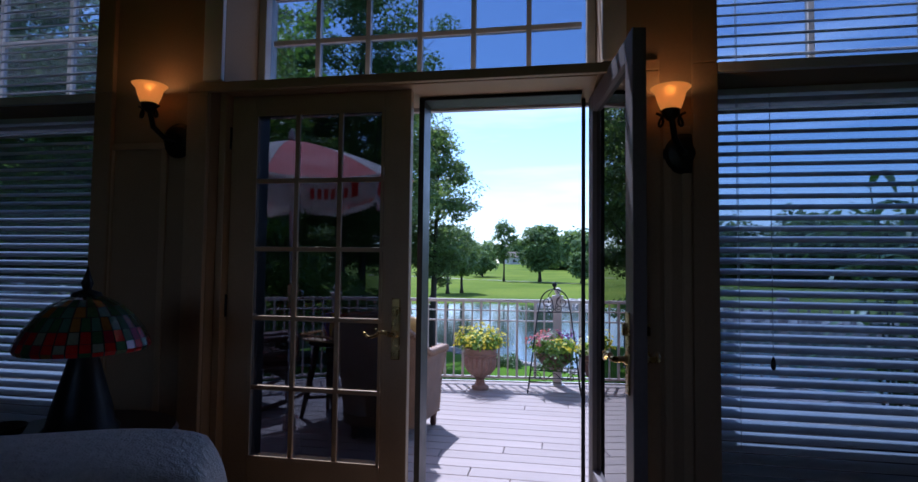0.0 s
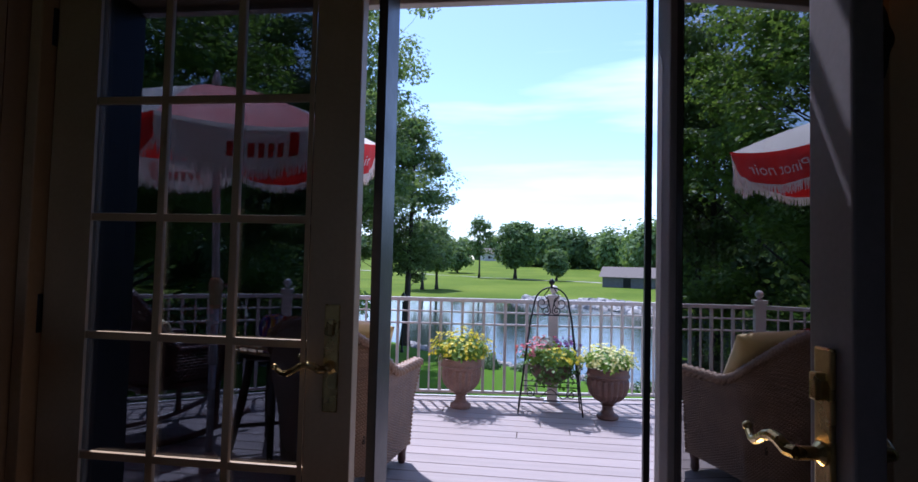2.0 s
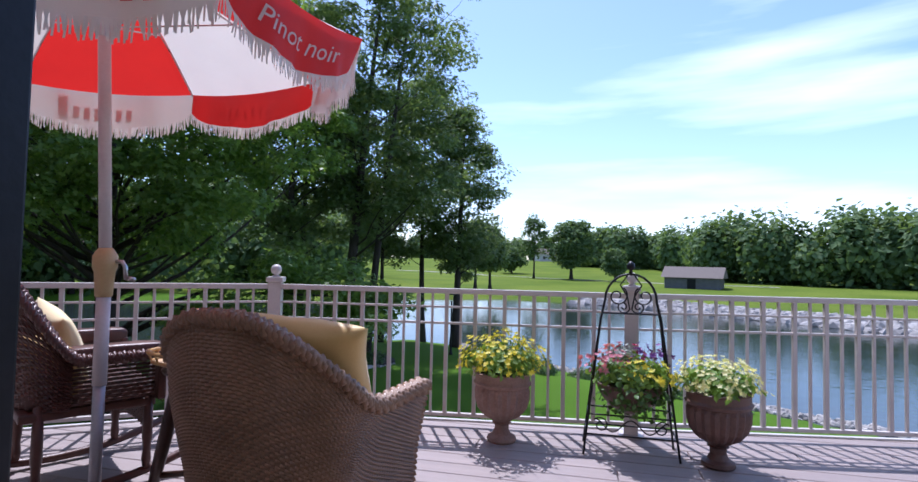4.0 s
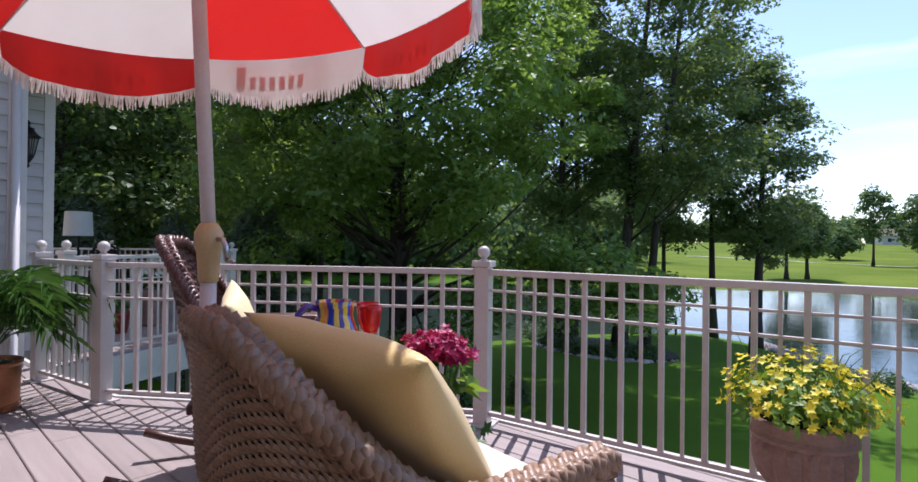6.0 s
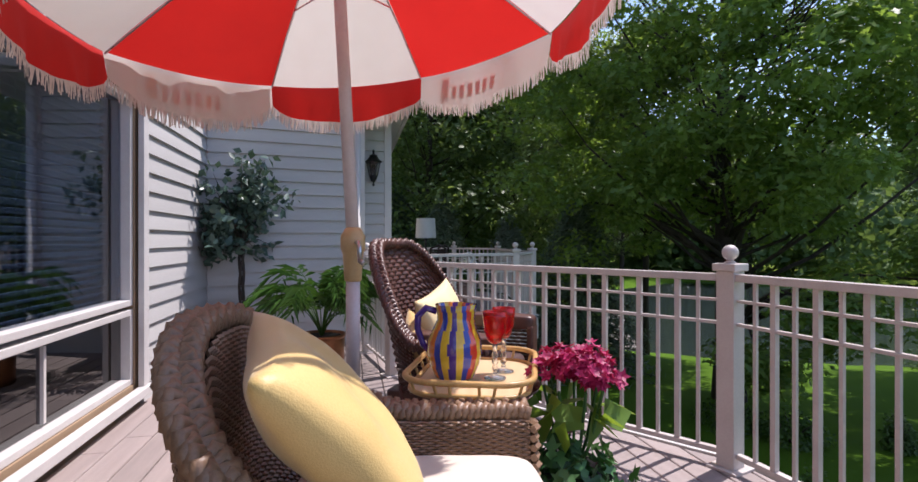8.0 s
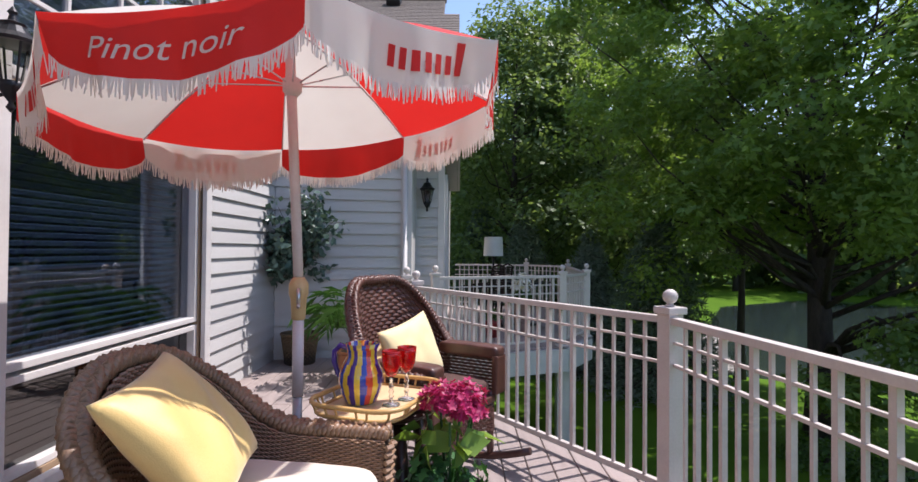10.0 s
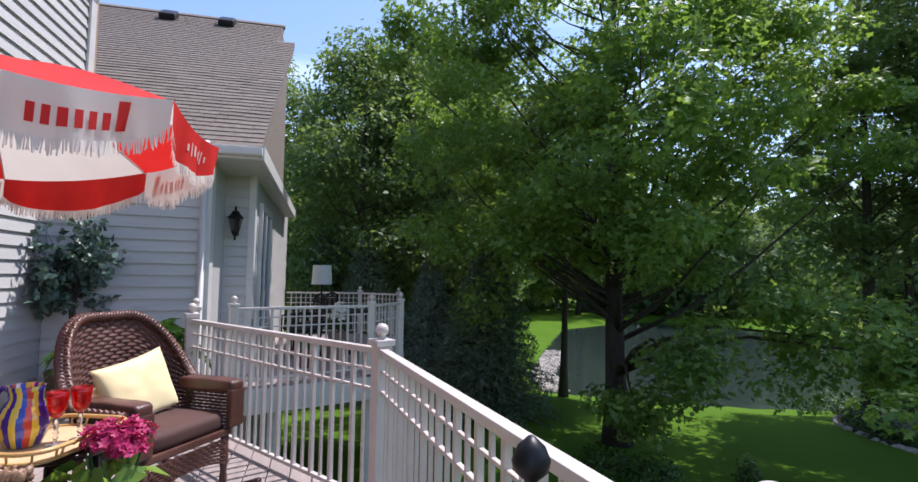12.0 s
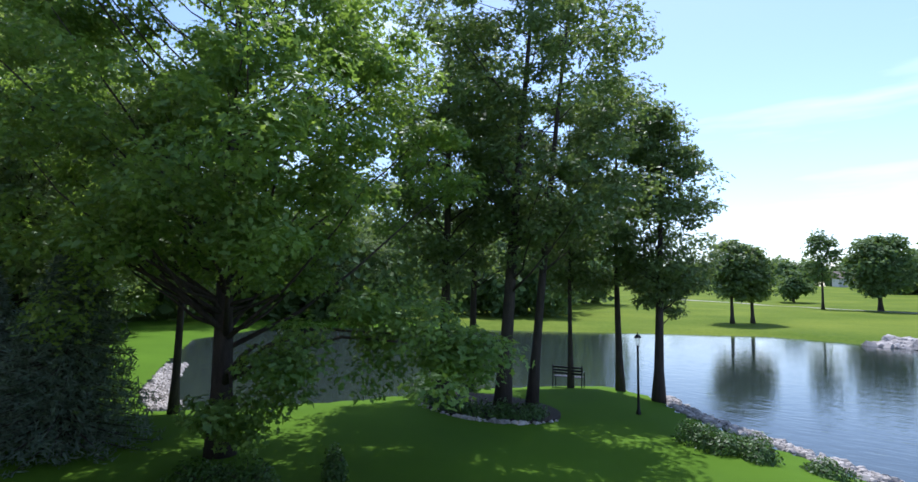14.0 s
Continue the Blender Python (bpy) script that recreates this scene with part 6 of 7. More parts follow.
posy(hy, "trailing_ivy", (.06, -.06, .20), .14, .20, 150, .055, M_IVY, 43, .6, "oak", down=True)

# palm in a copper pot
M_COP = surf("aged_copper", (0.42, 0.19, 0.09), (0.24, 0.10, 0.05), 7, 0.38, 0.85, bump=0.15)
pm = thing("potted_palm", pose(-3.50, 3.60, 0), "green parlour palm in an aged copper pot", "potted plant")
part("pot", lathe(bmesh.new(), [(.165, 0), (.18, .008), (.185, .04), (.178, .045), (.185, .27), (.195, .285), (.196, .30), (.186, .302), (.178, .28), (.001, .27)], 44), M_COP, pm, "aged copper pot", smooth=False)
part("soil", lathe(bmesh.new(), [(.18, .272), (.16, .283), (.001, .286)], 20), M_SOIL, pm)
rng = np.random.default_rng(77)
ca, na = [], []
stalk = bmesh.new()
verts_, faces_ = [], []
for i in range(40):
    a, L, up_ = rng.uniform(0, 6.28), rng.uniform(.35, .62), rng.uniform(.30, .62)
    dirv = np.array((math.cos(a), math.sin(a), 0))
    pts = []
    for k in range(9):
        q_ = k / 8
        pts.append(np.array((0, 0, .27)) + dirv * (L * q_ ** 1.25) + np.array((0, 0, up_ * math.sin(q_ * 1.9) * 1.0 - .12 * q_ ** 3)))
    tube(stalk, [tuple(p_) for p_ in pts], [.005 - .0005 * k for k in range(9)], 5)
    for k in range(3, 9):
        for s in (-1, 1):
            for e in (0, .5):
                if k == 8 and e:
                    continue
                p0 = pts[k] * (1 - e) + pts[min(8, k + 1)] * e
                fwd = pts[k] - pts[k - 1]
                fwd = fwd / np.linalg.norm(fwd)
                sd = np.cross(fwd, (0, 0, 1)) * s
                sd /= np.linalg.norm(sd) + 1e-6
                tipd = fwd * .75 + sd * .75 + np.array((0, 0, -.25)) + rng.normal(0, .1, 3)
                tipd /= np.linalg.norm(tipd)
                ln = .19 * (1 - .35 * abs(k - 5) / 4) * rng.uniform(.8, 1.15)
                wv = np.cross(tipd, (0, 0, 1))
                wv = wv / (np.linalg.norm(wv) + 1e-6) * .009
                b_ = len(verts_)
                mid = p0 + tipd * ln * .45 + np.array((0, 0, .012))
                verts_ += [tuple(p0), tuple(mid + wv), tuple(p0 + tipd * ln + np.array((0, 0, -.035))), tuple(mid - wv)]
                faces_ += [(b_, b_ + 1, b_ + 2), (b_, b_ + 2, b_ + 3)]
part("stalks", stalk, M_PALM, pm)
data_ob("fronds", verts_, faces_, M_PALM, pm)

# tall broad-bladed plant in a tub before the wide window
tp = thing("potted_reed", pose(2.90, 3.05, 0), "tall reed-like plant with arching blades in a tub", "potted plant")
part("tub", lathe(bmesh.new(), [(.16, 0), (.18, .02), (.21, .34), (.225, .37), (.20, .37), (.19, .33), (.001, .32)], 32), M_TERRA_D, tp, "dark brown tub", smooth=True)
part("soil", lathe(bmesh.new(), [(.19, .325), (.17, .335), (.001, .34)], 20), M_SOIL, tp)
rng = np.random.default_rng(91)
for i in range(9):
    a, r0, hh = rng.uniform(0, 6.28), rng.uniform(.02, .12), rng.uniform(.75, 1.35)
    x0, y0 = r0 * math.cos(a), r0 * math.sin(a)
    part("cane", tubes(([(x0, y0, .32), (x0 * 1.6, y0 * 1.6, .32 + hh * .5), (x0 * 2.6, y0 * 2.6, .32 + hh)], [.009, .007, .003]), n=6), M_PALM, tp, smooth=True)
    verts_, faces_ = [], []
    for k in range(11):
        q_ = .25 + .75 * k / 10
        base = np.array((x0 * (1 + 1.6 * q_), y0 * (1 + 1.6 * q_), .32 + hh * q_))
        b = rng.uniform(0, 6.28)
        L = rng.uniform(.30, .52)
        out = np.array((math.cos(b), math.sin(b), 0))
        sd = np.array((-math.sin(b), math.cos(b), 0))
        n0 = len(verts_)
        for j in range(6):
            w_ = .024 * math.sin(math.pi * (.12 + .88 * j / 5)) ** .8 if j < 5 else .001
            c_ = base + out * L * (j / 5) * .85 + np.array((0, 0, L * (.55 * j / 5 - .75 * (j / 5) ** 2.2)))
            verts_ += [tuple(c_ - sd * w_), tuple(c_ + sd * w_ + np.array((0, 0, .004)))]
            if j:
                m_ = n0 + 2 * j
                faces_.append((m_ - 2, m_ - 1, m_ + 1, m_))
    data_ob("blades", verts_, faces_, M_PALM, tp, smooth=True)["kind"] = "stuff"

# ficus in a basket
fic = thing("potted_ficus", pose(-4.28, 2.84, 0), "grey-green ficus tree in a woven basket", "potted plant")
M_BASK = surf("olive_brown_basket", (.17, .115, .06), (.09, .06, .032), 12, .7, bump=.3)
bk = bmesh.new()
for k in range(15):
    z = .01 + k * .0205
    rb = .14 + .045 * k / 15
    coil = tube(bmesh.new(), [((rb + .006 * (1 if (i + k) % 2 else -1)) * math.cos(2 * math.pi * i / 40), (rb + .006 * (1 if (i + k) % 2 else -1)) * math.sin(2 * math.pi * i / 40), z) for i in range(40)], .0115, 5, closed=True)
    part("basket_coil", coil, M_BASK, fic)
tube(bk, [(.19 * math.cos(2 * math.pi * i / 40), .19 * math.sin(2 * math.pi * i / 40), .315) for i in range(40)], .016, 6, closed=True)
part("basket_rim", bk, M_BASK, fic, "brown woven basket rim")
part("soil", lathe(bmesh.new(), [(.16, .01), (.17, .28), (.001, .285)], 20), M_SOIL, fic)
rng = np.random.default_rng(5)
for k in range(3):
    stem = tube(bmesh.new(), [(.02 * math.cos(k * 2.1 + i * .5), .02 * math.sin(k * 2.1 + i * .5), .27 + .75 * i / 12) for i in range(13)], .013, 7)
    part("stem", stem, M_BARK, fic, smooth=True)
pc_ = []
for i in range(26):
    a, el = rng.uniform(0, 6.28), rng.uniform(-.2, 1.2)
    L = rng.uniform(.28, .55)
    b0 = np.array((0, 0, rng.uniform(.95, 1.2)))
    tip = b0 + L * np.array((math.cos(a) * math.cos(el) * .95, math.sin(a) * math.cos(el) * .95, math.sin(el) * 1.7 + .15))
    stem = tube(bmesh.new(), [tuple(b0), tuple(b0 * .5 + tip * .5 + np.array((0, 0, .05))), tuple(tip)], [.008, .005, .002], 5)
    part("branch", stem, M_BARK, fic, smooth=True)
    for q_ in np.linspace(.35, 1.05, 20):
        pc_.append(b0 + (tip - b0) * q_ + rng.normal(0, .055, 3) + np.array((0, 0, -.02)))
pc_ = np.array(pc_)
leaf_mesh("leaves", np.repeat(pc_, 3, 0) + rng.normal(0, .02, (len(pc_) * 3, 3)), rng.normal(size=(len(pc_) * 3, 3)) + (0, 0, .5), .078, M_FIC, fic, rng, "leaf")


# ---------------------------------------------------------------- wall lanterns outdoors
M_FROST = glass("lantern_glass", (.8, .8, .78), .15)


def lantern(m):
    t = thing("wall_lantern", m, "black cast-iron wall lantern with glass panes", "lantern", "wall lanterns")
    part("back_plate", boxes((-.03, .03, 0, .015, -.10, .12), bevel=.006), M_DARK, t)
    part("arm", tubes(([(0, .01, -.06), (0, .06, -.10), (0, .11, -.09), (0, .12, -.05)], .009), n=8), M_DARK, t, smooth=True)
    c = pose(0, .12, 0)
    part("lower_cup", lathe(bmesh.new(), [(.004, -.17), (.018, -.15), (.008, -.13), (.022, -.11), (.045, -.07), (.052, -.045)], 14, c), M_DARK, t, smooth=True)
    part("pane", lathe(bmesh.new(), [(.045, -.045), (.078, .12)], 6, c), M_FROST, t, "clear glass panes")
    cage = bmesh.new()
    for k in range(6):
        a = k * math.pi / 3
        tube(cage, [(.048 * math.cos(a), .12 + .048 * math.sin(a), -.05), (.082 * math.cos(a), .12 + .082 * math.sin(a), .125)], .005, 5)
    part("cage", cage, M_DARK, t)
    part("roof", lathe(bmesh.new(), [(.095, .115), (.10, .128), (.07, .155), (.045, .19), (.05, .20), (.018, .215), (.012, .24), (.020, .25), (.004, .275)], 14, c), M_DARK, t, smooth=False)
    return t


lantern(pose(-5.68, 4.10, 1.88, 0, 0, -90))
lantern(pose(-.80, WALL_Y + .02, 1.95, 0, 0, 0))

# ---------------------------------------------------------------- far deck furniture
M_SHADE = surf("white_drum_shade", (.72, .70, .64), (.64, .62, .56), 6, .8, bump=.1)
fl = thing("floor_lamp", pose(-8.78, 5.18, 0), "outdoor floor lamp with a white drum shade", "lamp")
part("shade", lathe(bmesh.new(), [(.19, 1.10), (.17, 1.46), (.165, 1.46), (.185, 1.10)], 28), M_SHADE, fl, "white drum shade", smooth=False)
part("pole", tubes(([(0, 0, .02), (0, 0, 1.3)], .018), n=10), M_DARK, fl)
part("base", lathe(bmesh.new(), [(.16, 0), (.16, .02), (.03, .04)], 20), M_DARK, fl)


def patio_chair(m):
    t = thing("patio_chair", m, "dark woven patio chair with arms", "chair", "chairs on the far deck")
    bk_ = bmesh.new()
    for k in range(14):
        z = .45 + k * .035
        tube(bk_, [(-.24 + .48 * i / 12, -.24 - .10 * (z - .45) + .02 * math.cos((i / 6 - 1) * 1.5), z) for i in range(13)], .013, 5)
    part("backrest", bk_, M_WICK_IN, t)
    part("back_frame", tubes(([(-.26, -.20, .1), (-.26, -.24, .5), (-.24, -.29, .93), (0, -.31, .98), (.24, -.29, .93), (.26, -.24, .5), (.26, -.20, .1)], .016), n=8), M_WICK_IN, t, smooth=True)
    part("seat", pad(.50, .50, .07, 3, 8), M_WICK_IN, t, smooth=True).matrix_basis = pose(0, 0, .42)
    for s in (-1, 1):
        part("arm", tubes(([(s * .26, -.24, .62), (s * .29, 0, .64), (s * .28, .24, .62), (s * .27, .25, .0)], .017), n=8), M_WICK_IN, t, smooth=True)
        part("leg", tubes(([(s * .26, -.20, .12), (s * .26, -.24, 0)], .016), n=8), M_WICK_IN, t)
    return t


patio_chair(pose(-8.0, 5.1, 0, 0, 0, 150))
patio_chair(pose(-7.2, 4.9, 0, 0, 0, 200))
pt = thing("patio_table", pose(-7.35, 5.6, 0), "round dark patio table with flowers on it", "table")
part("tabletop", lathe(bmesh.new(), [(.40, .68), (.42, .69), (.42, .705), (.02, .71)], 32), M_DARK, pt)
part("pedestal", lathe(bmesh.new(), [(.20, 0), (.20, .02), (.04, .05), (.03, .35), (.05, .40), (.03, .45), (.03, .68)], 16), M_DARK, pt, smooth=True)
pw = thing("white_flower_pot", pose(-6.45, 5.45, 0), "tall reddish pot with white flowers", "planter")
part("pot", lathe(bmesh.new(), [(.10, 0), (.12, .03), (.10, .10), (.13, .30), (.15, .42), (.16, .45), (.13, .44), (.001, .42)], 24), M_TERRA, pw, smooth=True)
posy(pw, "foliage", (0, 0, .52), .17, .14, 400, .05, M_SHRUB, 51, .3)
flowers(pw, "white_blossoms", (0, 0, .66), .12, .20, 90, .04, leafy("white_petal", (.8, .8, .78), (.62, .62, .6), .3), 52, "white blossoms")
pr = thing("red_pot", pose(-6.1, 5.0, 0), "small red flower pot on the far deck", "planter")
part("pot", lathe(bmesh.new(), [(.09, 0), (.12, .20), (.13, .24), (.11, .24), (.001, .22)], 20), surf("red_glazed_pot", (.30, .03, .03), (.2, .02, .02), 8, .3, bump=.05), pr, smooth=True)
posy(pr, "foliage", (0, 0, .28), .14, .12, 220, .05, M_SHRUB, 53, .3)

# ---------------------------------------------------------------- lawn furniture and the planted bed
M_REDW = surf("red_painted_wood", (.40, .05, .035), (.28, .03, .022), 6, .6, bump=.15)


def adirondack(m):
    t = thing("adirondack_chair", m, "red painted wooden garden chair on the lawn", "chair")
    for i in range(5):
        x = -.24 + .12 * i
        part("back_slat", boxes((x - .052, x + .052, -.012, .012, 0, .78 - .10 * abs(i - 2) * .5), bevel=.006), M_REDW, t).matrix_basis = pose(0, -.26, .30, 22)
    for i in range(5):
        y = -.2 + .11 * i
        part("seat_slat", boxes((-.28, .28, y - .05, y + .05, -.01, .012), bevel=.005), M_REDW, t).matrix_basis = pose(0, 0, .33 + .02 * i, 0)
    for s in (-1, 1):
        part("arm", boxes((s * .34 - .06, s * .34 + .06, -.32, .36, .545, .567), bevel=.006), M_REDW, t)
        part("front_leg", boxes((s * .30 - .012, s * .30 + .012, .26, .33, 0, .545), bevel=.004), M_REDW, t)
        part("back_leg", boxes((s * .27 - .012, s * .27 + .012, -.40, .30, -.04, .04), bevel=.004), M_REDW, t).matrix_basis = pose(0, 0, .22, 18)
    return t


adirondack(pose(.35, 9.3, gz(.35, 9.3), 0, 0, 30))
lp = thing("garden_lamp_post", pose(-3.68, 20.88, gz(-3.68, 20.88)), "slim black garden lamp post by the shore", "lamp post")
part("post", lathe(bmesh.new(), [(.07, -.1), (.07, .05), (.045, .12), (.035, .3), (.03, 1.85), (.045, 1.88), (.03, 1.9)], 14), M_DARK, lp, smooth=True)
part("lantern", lathe(bmesh.new(), [(.05, 1.9), (.085, 2.12)], 6), M_FROST, lp, "glass lantern head")
part("cap", lathe(bmesh.new(), [(.10, 2.12), (.105, 2.14), (.05, 2.20), (.012, 2.23), (.015, 2.26), (.003, 2.29)], 12), M_DARK, lp)
bn = thing("garden_bench", pose(-7.75, 24.3, gz(-7.75, 24.3), 0, 0, 15), "small black metal bench facing the lake", "bench")
for i in range(4):
    part("seat_slat", boxes((-.55, .55, -.18 + .1 * i, -.11 + .1 * i, .40, .425), bevel=.004), M_DARK, bn)
for i in range(3):
    part("back_slat", boxes((-.55, .55, -.23, -.205, .52 + .11 * i, .59 + .11 * i), bevel=.004), M_DARK, bn)
for s in (-1, 1):
    part("end_frame", tubes(([(s * .55, .2, 0), (s * .55, .2, .6), (s * .55, -.1, .62), (s * .55, -.22, .85), (s * .55, -.2, .4), (s * .55, -.24, 0)], .022), n=8), M_DARK, bn)

# bed under the trees, edged with stones
bed = bmesh.new()
prism(bed, [(-7.3 + 2.3 * math.cos(2 * math.pi * i / 28), 18.6 + 1.5 * math.sin(2 * math.pi * i / 28)) for i in range(28)], gz(-7.3, 18.6) - .1, gz(-7.3, 18.6) + .07)
tagged(mesh_ob("mulch_bed", bed, M_SOIL), "dark mulched bed round the tree trunks", "bed", kind="structure")
rubble("bed_edge_stones", [(-7.3 + 2.35 * math.cos(math.pi + math.pi * i / 14), 18.6 + 1.55 * math.sin(math.pi + math.pi * i / 14)) for i in range(15)], 75, .10, .10, "round stones edging the planted bed", seed=9)
for i in range(13):
    a = math.pi + math.pi * (i + .5) / 13
    shrub(-7.3 + 1.75 * math.cos(a), 18.6 + 1.05 * math.sin(a), .34 + .1 * (i % 3), .38 + .1 * (i % 2), "low dark green shrub in the bed", 100 + i, leaf=.07, n=520, group="shrubs in the bed")
for i, (x, y, r, h) in enumerate([(-1.5, 18.9, .55, .50), (-.95, 18.5, .45, .42), (-.45, 18.9, .6, .42), (-.2, 18.5, .45, .36), (.9, 19.0, .5, .3), (-5.6, 11.9, .22, .55), (-6.2, 10.6, .5, .5), (-7.0, 10.2, .6, .4), (-9.6, 19.8, .9, .7), (-10.4, 19.2, .9, .7),
                                  (-4.1, 8.9, .3, .6), (-3.3, 8.6, .5, .4), (3.2, 17.4, .6, .45), (4.4, 16.6, .5, .5)]):
    shrub(x, y, r, h, "round green shrub on the lawn", 130 + i, leaf=.06, n=1100, group="shrubs on the lawn")

# ---------------------------------------------------------------- across the lake
M_SHED = surf("weathered_grey_boards", (.17, .165, .165), (.11, .105, .11), 2, .85, bump=.2)
shd = thing("boat_shed", pose(15.5, 80, gz(15.5, 80) - .2, 0, 0, -20) @ Matrix.Scale(.85, 4), "weathered grey shed with a shallow gable roof", "shed")
part("wall", boxes((-4, 4, -2.5, 2.5, 0, 2.0), bevel=.02), M_SHED, shd)
rf = bmesh.new()
vs = [rf.verts.new(c) for c in ((-4.5, -3, 1.9), (4.5, -3, 1.9), (4.5, 0, 3.6), (-4.5, 0, 3.6), (4.5, 3, 1.9), (-4.5, 3, 1.9))]
for f_ in ((0, 1, 2, 3), (3, 2, 4, 5), (1, 4, 2), (0, 3, 5)):
    rf.faces.new([vs[i] for i in f_])
part("roof", rf, M_SHINGLE, shd)
part("door", boxes((-.6, .6, -2.56, -2.5, 0, 1.7)), M_DARK, shd)
for i, (x, y) in enumerate([(-14, 240), (-6, 246)]):
    hs = thing("far_house", pose(x, y, gz(x, y) - .2, 0, 0, 20), "distant pale house among trees", "house", "far houses")
    part("wall", boxes((-5, 5, -4, 4, 0, 3.2), bevel=.03), M_SIDING, hs)
    rf = bmesh.new()
    vs = [rf.verts.new(c) for c in ((-5.5, -4.5, 3.1), (5.5, -4.5, 3.1), (5.5, 0, 5.6), (-5.5, 0, 5.6), (5.5, 4.5, 3.1), (-5.5, 4.5, 3.1))]
    for f_ in ((0, 1, 2, 3), (3, 2, 4, 5), (1, 4, 2), (0, 3, 5)):
        rf.faces.new([vs[k] for k in f_])
    part("roof", rf, M_SHINGLE, hs)
    for wx_ in (-3, 0, 3):
        part("window", boxes((wx_ - .5, wx_ + .5, -4.06, -4.0, 1.0, 2.2)), M_DARK, hs)
# pale path over the meadow
M_PATH = surf("pale_gravel_path", (.42, .40, .34), (.34, .32, .27), 1, .9, bump=.2)
pv, pf = [], []
for i in range(41):
    k = i / 40
    x, y = -42 + 70 * k, 122 - 34 * k + 5 * math.sin(k * 6)
    pv += [(x, y - .7, gz(x, y - .7) + .05), (x, y + .7, gz(x, y + .7) + .05)]
    if i:
        b = 2 * i
        pf.append((b - 2, b, b + 1, b - 1))
tagged(data_ob("path", pv, pf, M_PATH), "pale narrow path across the meadow", "path", kind="structure")

# ---------------------------------------------------------------- sitting room
M_AMBER = bpy.data.materials.new("lit_amber_glass")
M_AMBER.use_nodes = True
q = M_AMBER.node_tree.nodes["Principled BSDF"]
q.inputs["Base Color"].default_value = (.80, .38, .07, 1)
q.inputs["Roughness"].default_value = .4
q.inputs["Transmission Weight"].default_value = .3
q.inputs["Emission Color"].default_value = (1.0, .40, .06, 1)
q.inputs["Emission Strength"].default_value = .17


def sconce(x, z):
    t = thing("wall_sconce", pose(x, IN_Y - .002, z), "lit wall sconce with an amber glass bell shade", "sconce", "wall sconces")
    part("back_plate", lathe(bmesh.new(), [(.075, 0), (.078, .008), (.06, .018), (.03, .024)], 28, pose(.055, 0, -.10, 90)), M_DARK, t, smooth=False)
    part("arm", tubes(([(.055, -.02, -.10), (.03, -.07, -.10), (0, -.10, -.06), (-.01, -.11, .0), (-.015, -.11, .03)], .011), n=8), M_DARK, t, smooth=True)
    for s in (-1, 1):
        part("scroll", tubes(([(-.015 + s * (.01 + .045 * i / 10 + .018 * math.sin(i * .6)), -.11, .02 - .03 * math.sin(i / 10 * 3.1) + .012 * math.cos(i * .7)) for i in range(11)], .005), n=6), M_DARK, t, smooth=True)
    part("shade", lathe(bmesh.new(), [(.022, .033), (.036, .045), (.046, .072), (.053, .100), (.070, .118), (.067, .120), (.050, .100), (.042, .074), (.015, .045)], 30, pose(-.015, -.11, 0)), M_AMBER, t, "amber glass bell shade", smooth=True)
    part("cup", lathe(bmesh.new(), [(.012, .0), (.03, .02), (.034, .038), (.02, .045)], 16, pose(-.015, -.11, 0)), M_DARK, t, smooth=True)
    lmp = new("sconce_bulb", bpy.data.lights.new("sconce_bulb", "POINT"))
    lmp.data.energy, lmp.data.color, lmp.data.shadow_soft_size = .17, (1, .52, .16), .02
    lmp.location = (x - .015, IN_Y - .11, z + .11)
    return t


sconce(-.56, 1.885)
sconce(1.555, 1.775)

# stained-glass lamp on a small table by the window
GL = [surf("art_glass_" + n, c, tuple(v * .6 for v in c), 9, .18, bump=.15, coat=.4) for n, c in
      (("green", (.05, .13, .06)), ("teal", (.08, .17, .13)), ("red", (.55, .02, .02)), ("crimson", (.30, .01, .04)), ("amber", (.30, .13, .03)), ("pale", (.25, .27, .20)))]
LX, LY = -.36, 1.50
LT = .70
sd = thing("lamp_table", pose(LX, LY, FL), "dark round wooden table beside the armchair", "table")
part("tabletop", lathe(bmesh.new(), [(.27, LT - FL - .03), (.28, LT - FL - .015), (.27, LT - FL), (.01, LT - FL + .001)], 36), M_WOOD_DK, sd)
part("pedestal", lathe(bmesh.new(), [(.18, 0), (.17, .03), (.05, .06), (.04, .3), (.06, .4), (.05, LT - FL - .03)], 20), M_WOOD_DK, sd, smooth=True)
lm = thing("table_lamp", pose(LX, LY, LT), "unlit stained-glass table lamp, green and red", "lamp")
part("base", lathe(bmesh.new(), [(.105, 0), (.11, .012), (.095, .03), (.085, .08), (.06, .17), (.042, .24), (.05, .255), (.03, .275), (.012, .29), (.012, .36)], 28), M_DARK, lm, "dark bronze base", smooth=True)
prof = [(.182, .262), (.188, .275), (.180, .300), (.162, .335), (.132, .375), (.100, .405), (.066, .425), (.04, .435)]
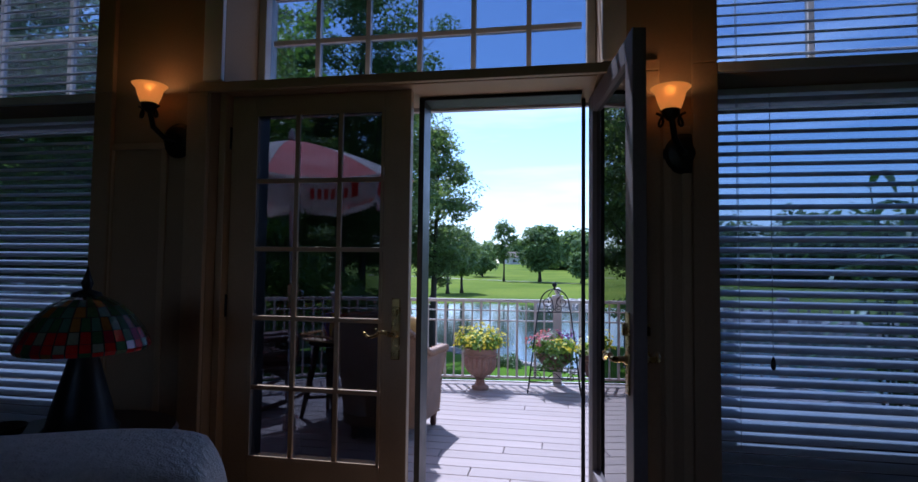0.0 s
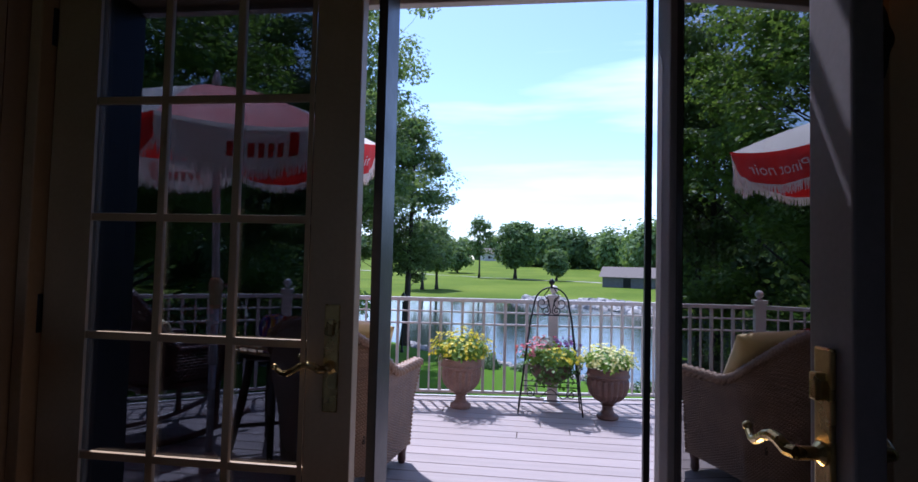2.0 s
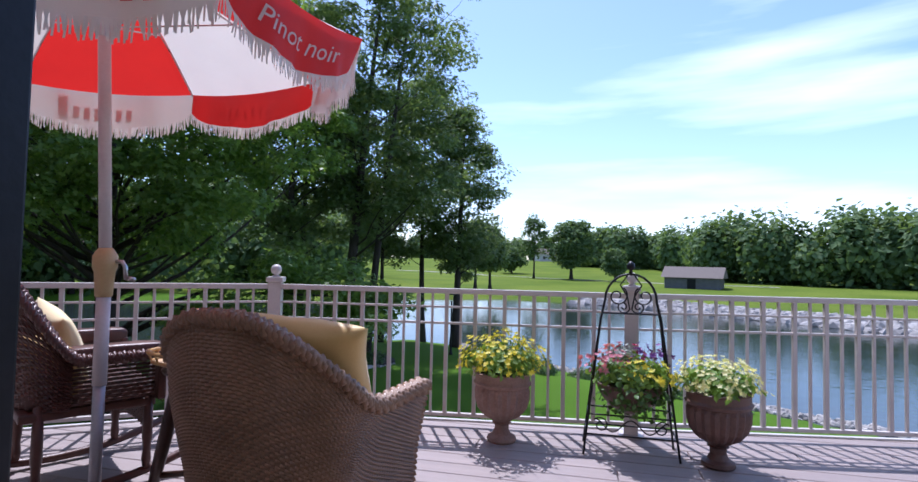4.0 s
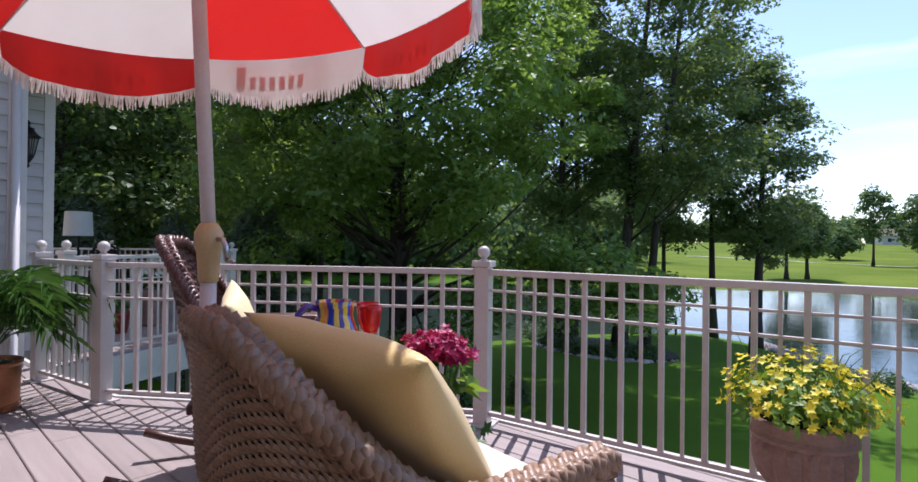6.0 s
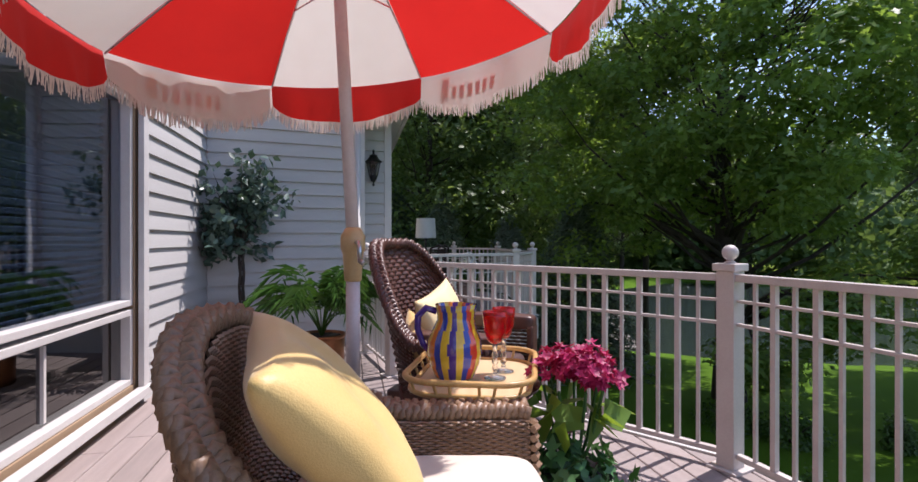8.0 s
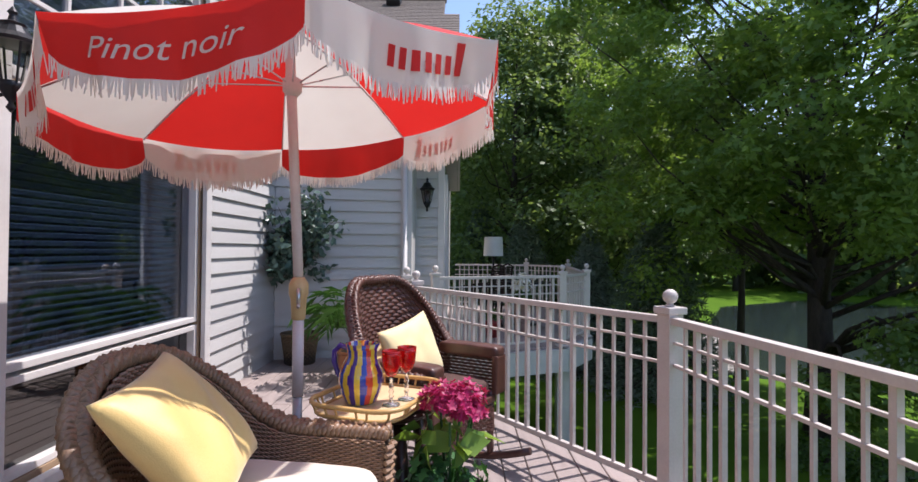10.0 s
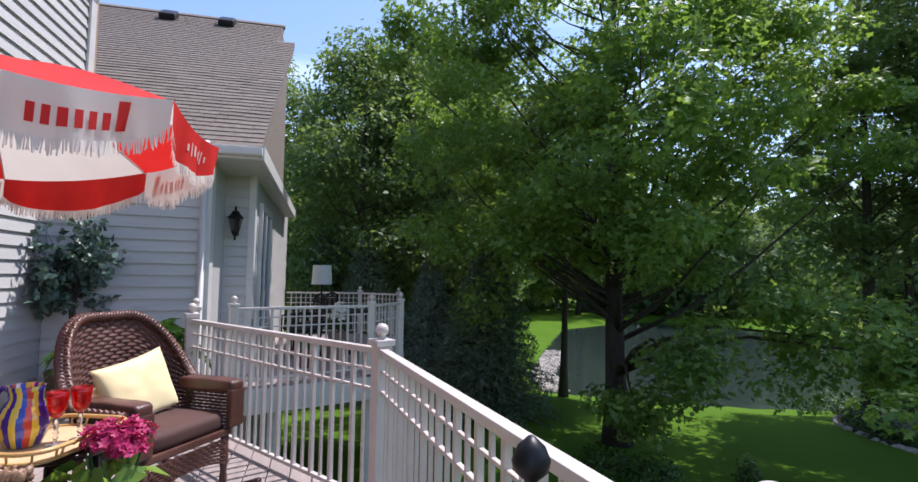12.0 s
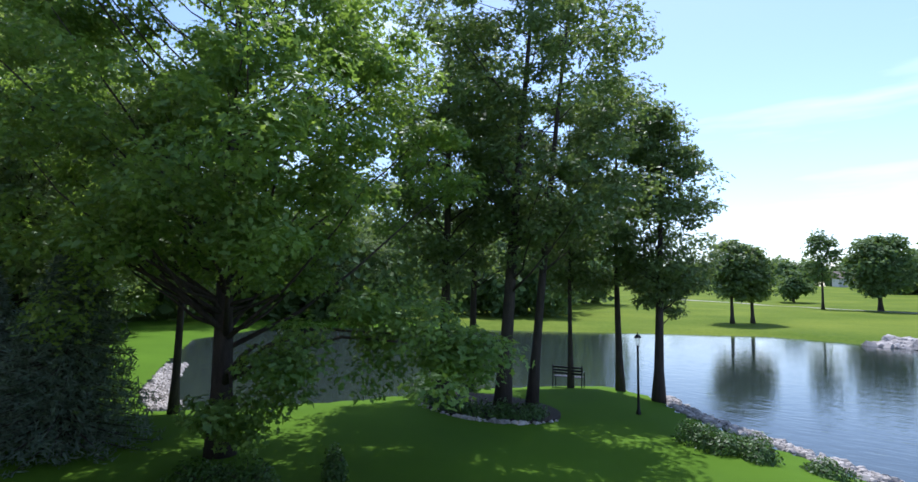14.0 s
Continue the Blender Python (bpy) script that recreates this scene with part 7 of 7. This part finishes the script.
for j, (a, b) in enumerate(zip(prof, prof[1:])):
    nseg = 36 if j < 4 else 24
    for i in range(nseg):
        d0, d1 = 2 * math.pi * (i + .04) / nseg, 2 * math.pi * (i + .96) / nseg
        bm = bmesh.new()
        o = [(r * math.cos(d), r * math.sin(d), z) for (r, z), d in ((a, d0), (a, d1), (b, d1), (b, d0))]
        vv = [bm.verts.new(c) for c in o]
        bm.faces.new(vv)
        ctr = sum((Vector(c) for c in o), Vector()) / 4
        for v_ in vv:
            v_.co = ctr + (v_.co - ctr) * .94
        kx = (i * 7 + j * 3) % 11
        g_ = GL[(2 if kx < 5 else 3 if kx < 7 else 5 if kx < 9 else 0) if j in (1, 2) else (2 if j == 0 and kx < 6 else 1 if kx < 4 else 0 if kx < 9 else 4)]
        part("glass_piece", bm, g_, lm)
inner = [(r - .003, z - .001) for r, z in prof]
part("leading", lathe(bmesh.new(), inner + [(.02, .437)], 36), M_DARK, lm)
part("finial", lathe(bmesh.new(), [(.045, .434), (.04, .445), (.012, .455), (.018, .475), (.006, .51), (.002, .53)], 14), M_DARK, lm, smooth=True)
dish = tagged(mesh_ob("glass_dish", lathe(bmesh.new(), [(.03, 0), (.05, .012), (.065, .04), (.062, .04), (.045, .016), (.001, .008)], 24), M_DARK, smooth=True), "small dark dish on the lamp table", "dish")
dish.location = (LX - .16, LY - .12, LT + .002)

# upholstered chair with its back to the walk
M_UPH = surf("cream_quilted_cloth", (.66, .62, .61), (.50, .47, .47), 60, .9, bump=.9, fine=260, depth=.012)
so = thing("upholstered_chair", pose(.07, .72, FL, 0, 0, 28), "cream textured upholstered armchair", "armchair")
part("back", pad(.98, .26, .55, 7, 20), M_UPH, so, smooth=True).matrix_basis = pose(0, .12, .545, 8)
part("seat", pad(.80, .70, .40, 8, 14), M_UPH, so, smooth=True).matrix_basis = pose(0, -.30, .23)
for s in (-1, 1):
    part("arm", pad(.20, .80, .55, 9, 14), M_UPH, so, smooth=True).matrix_basis = pose(s * .44, -.28, .32)
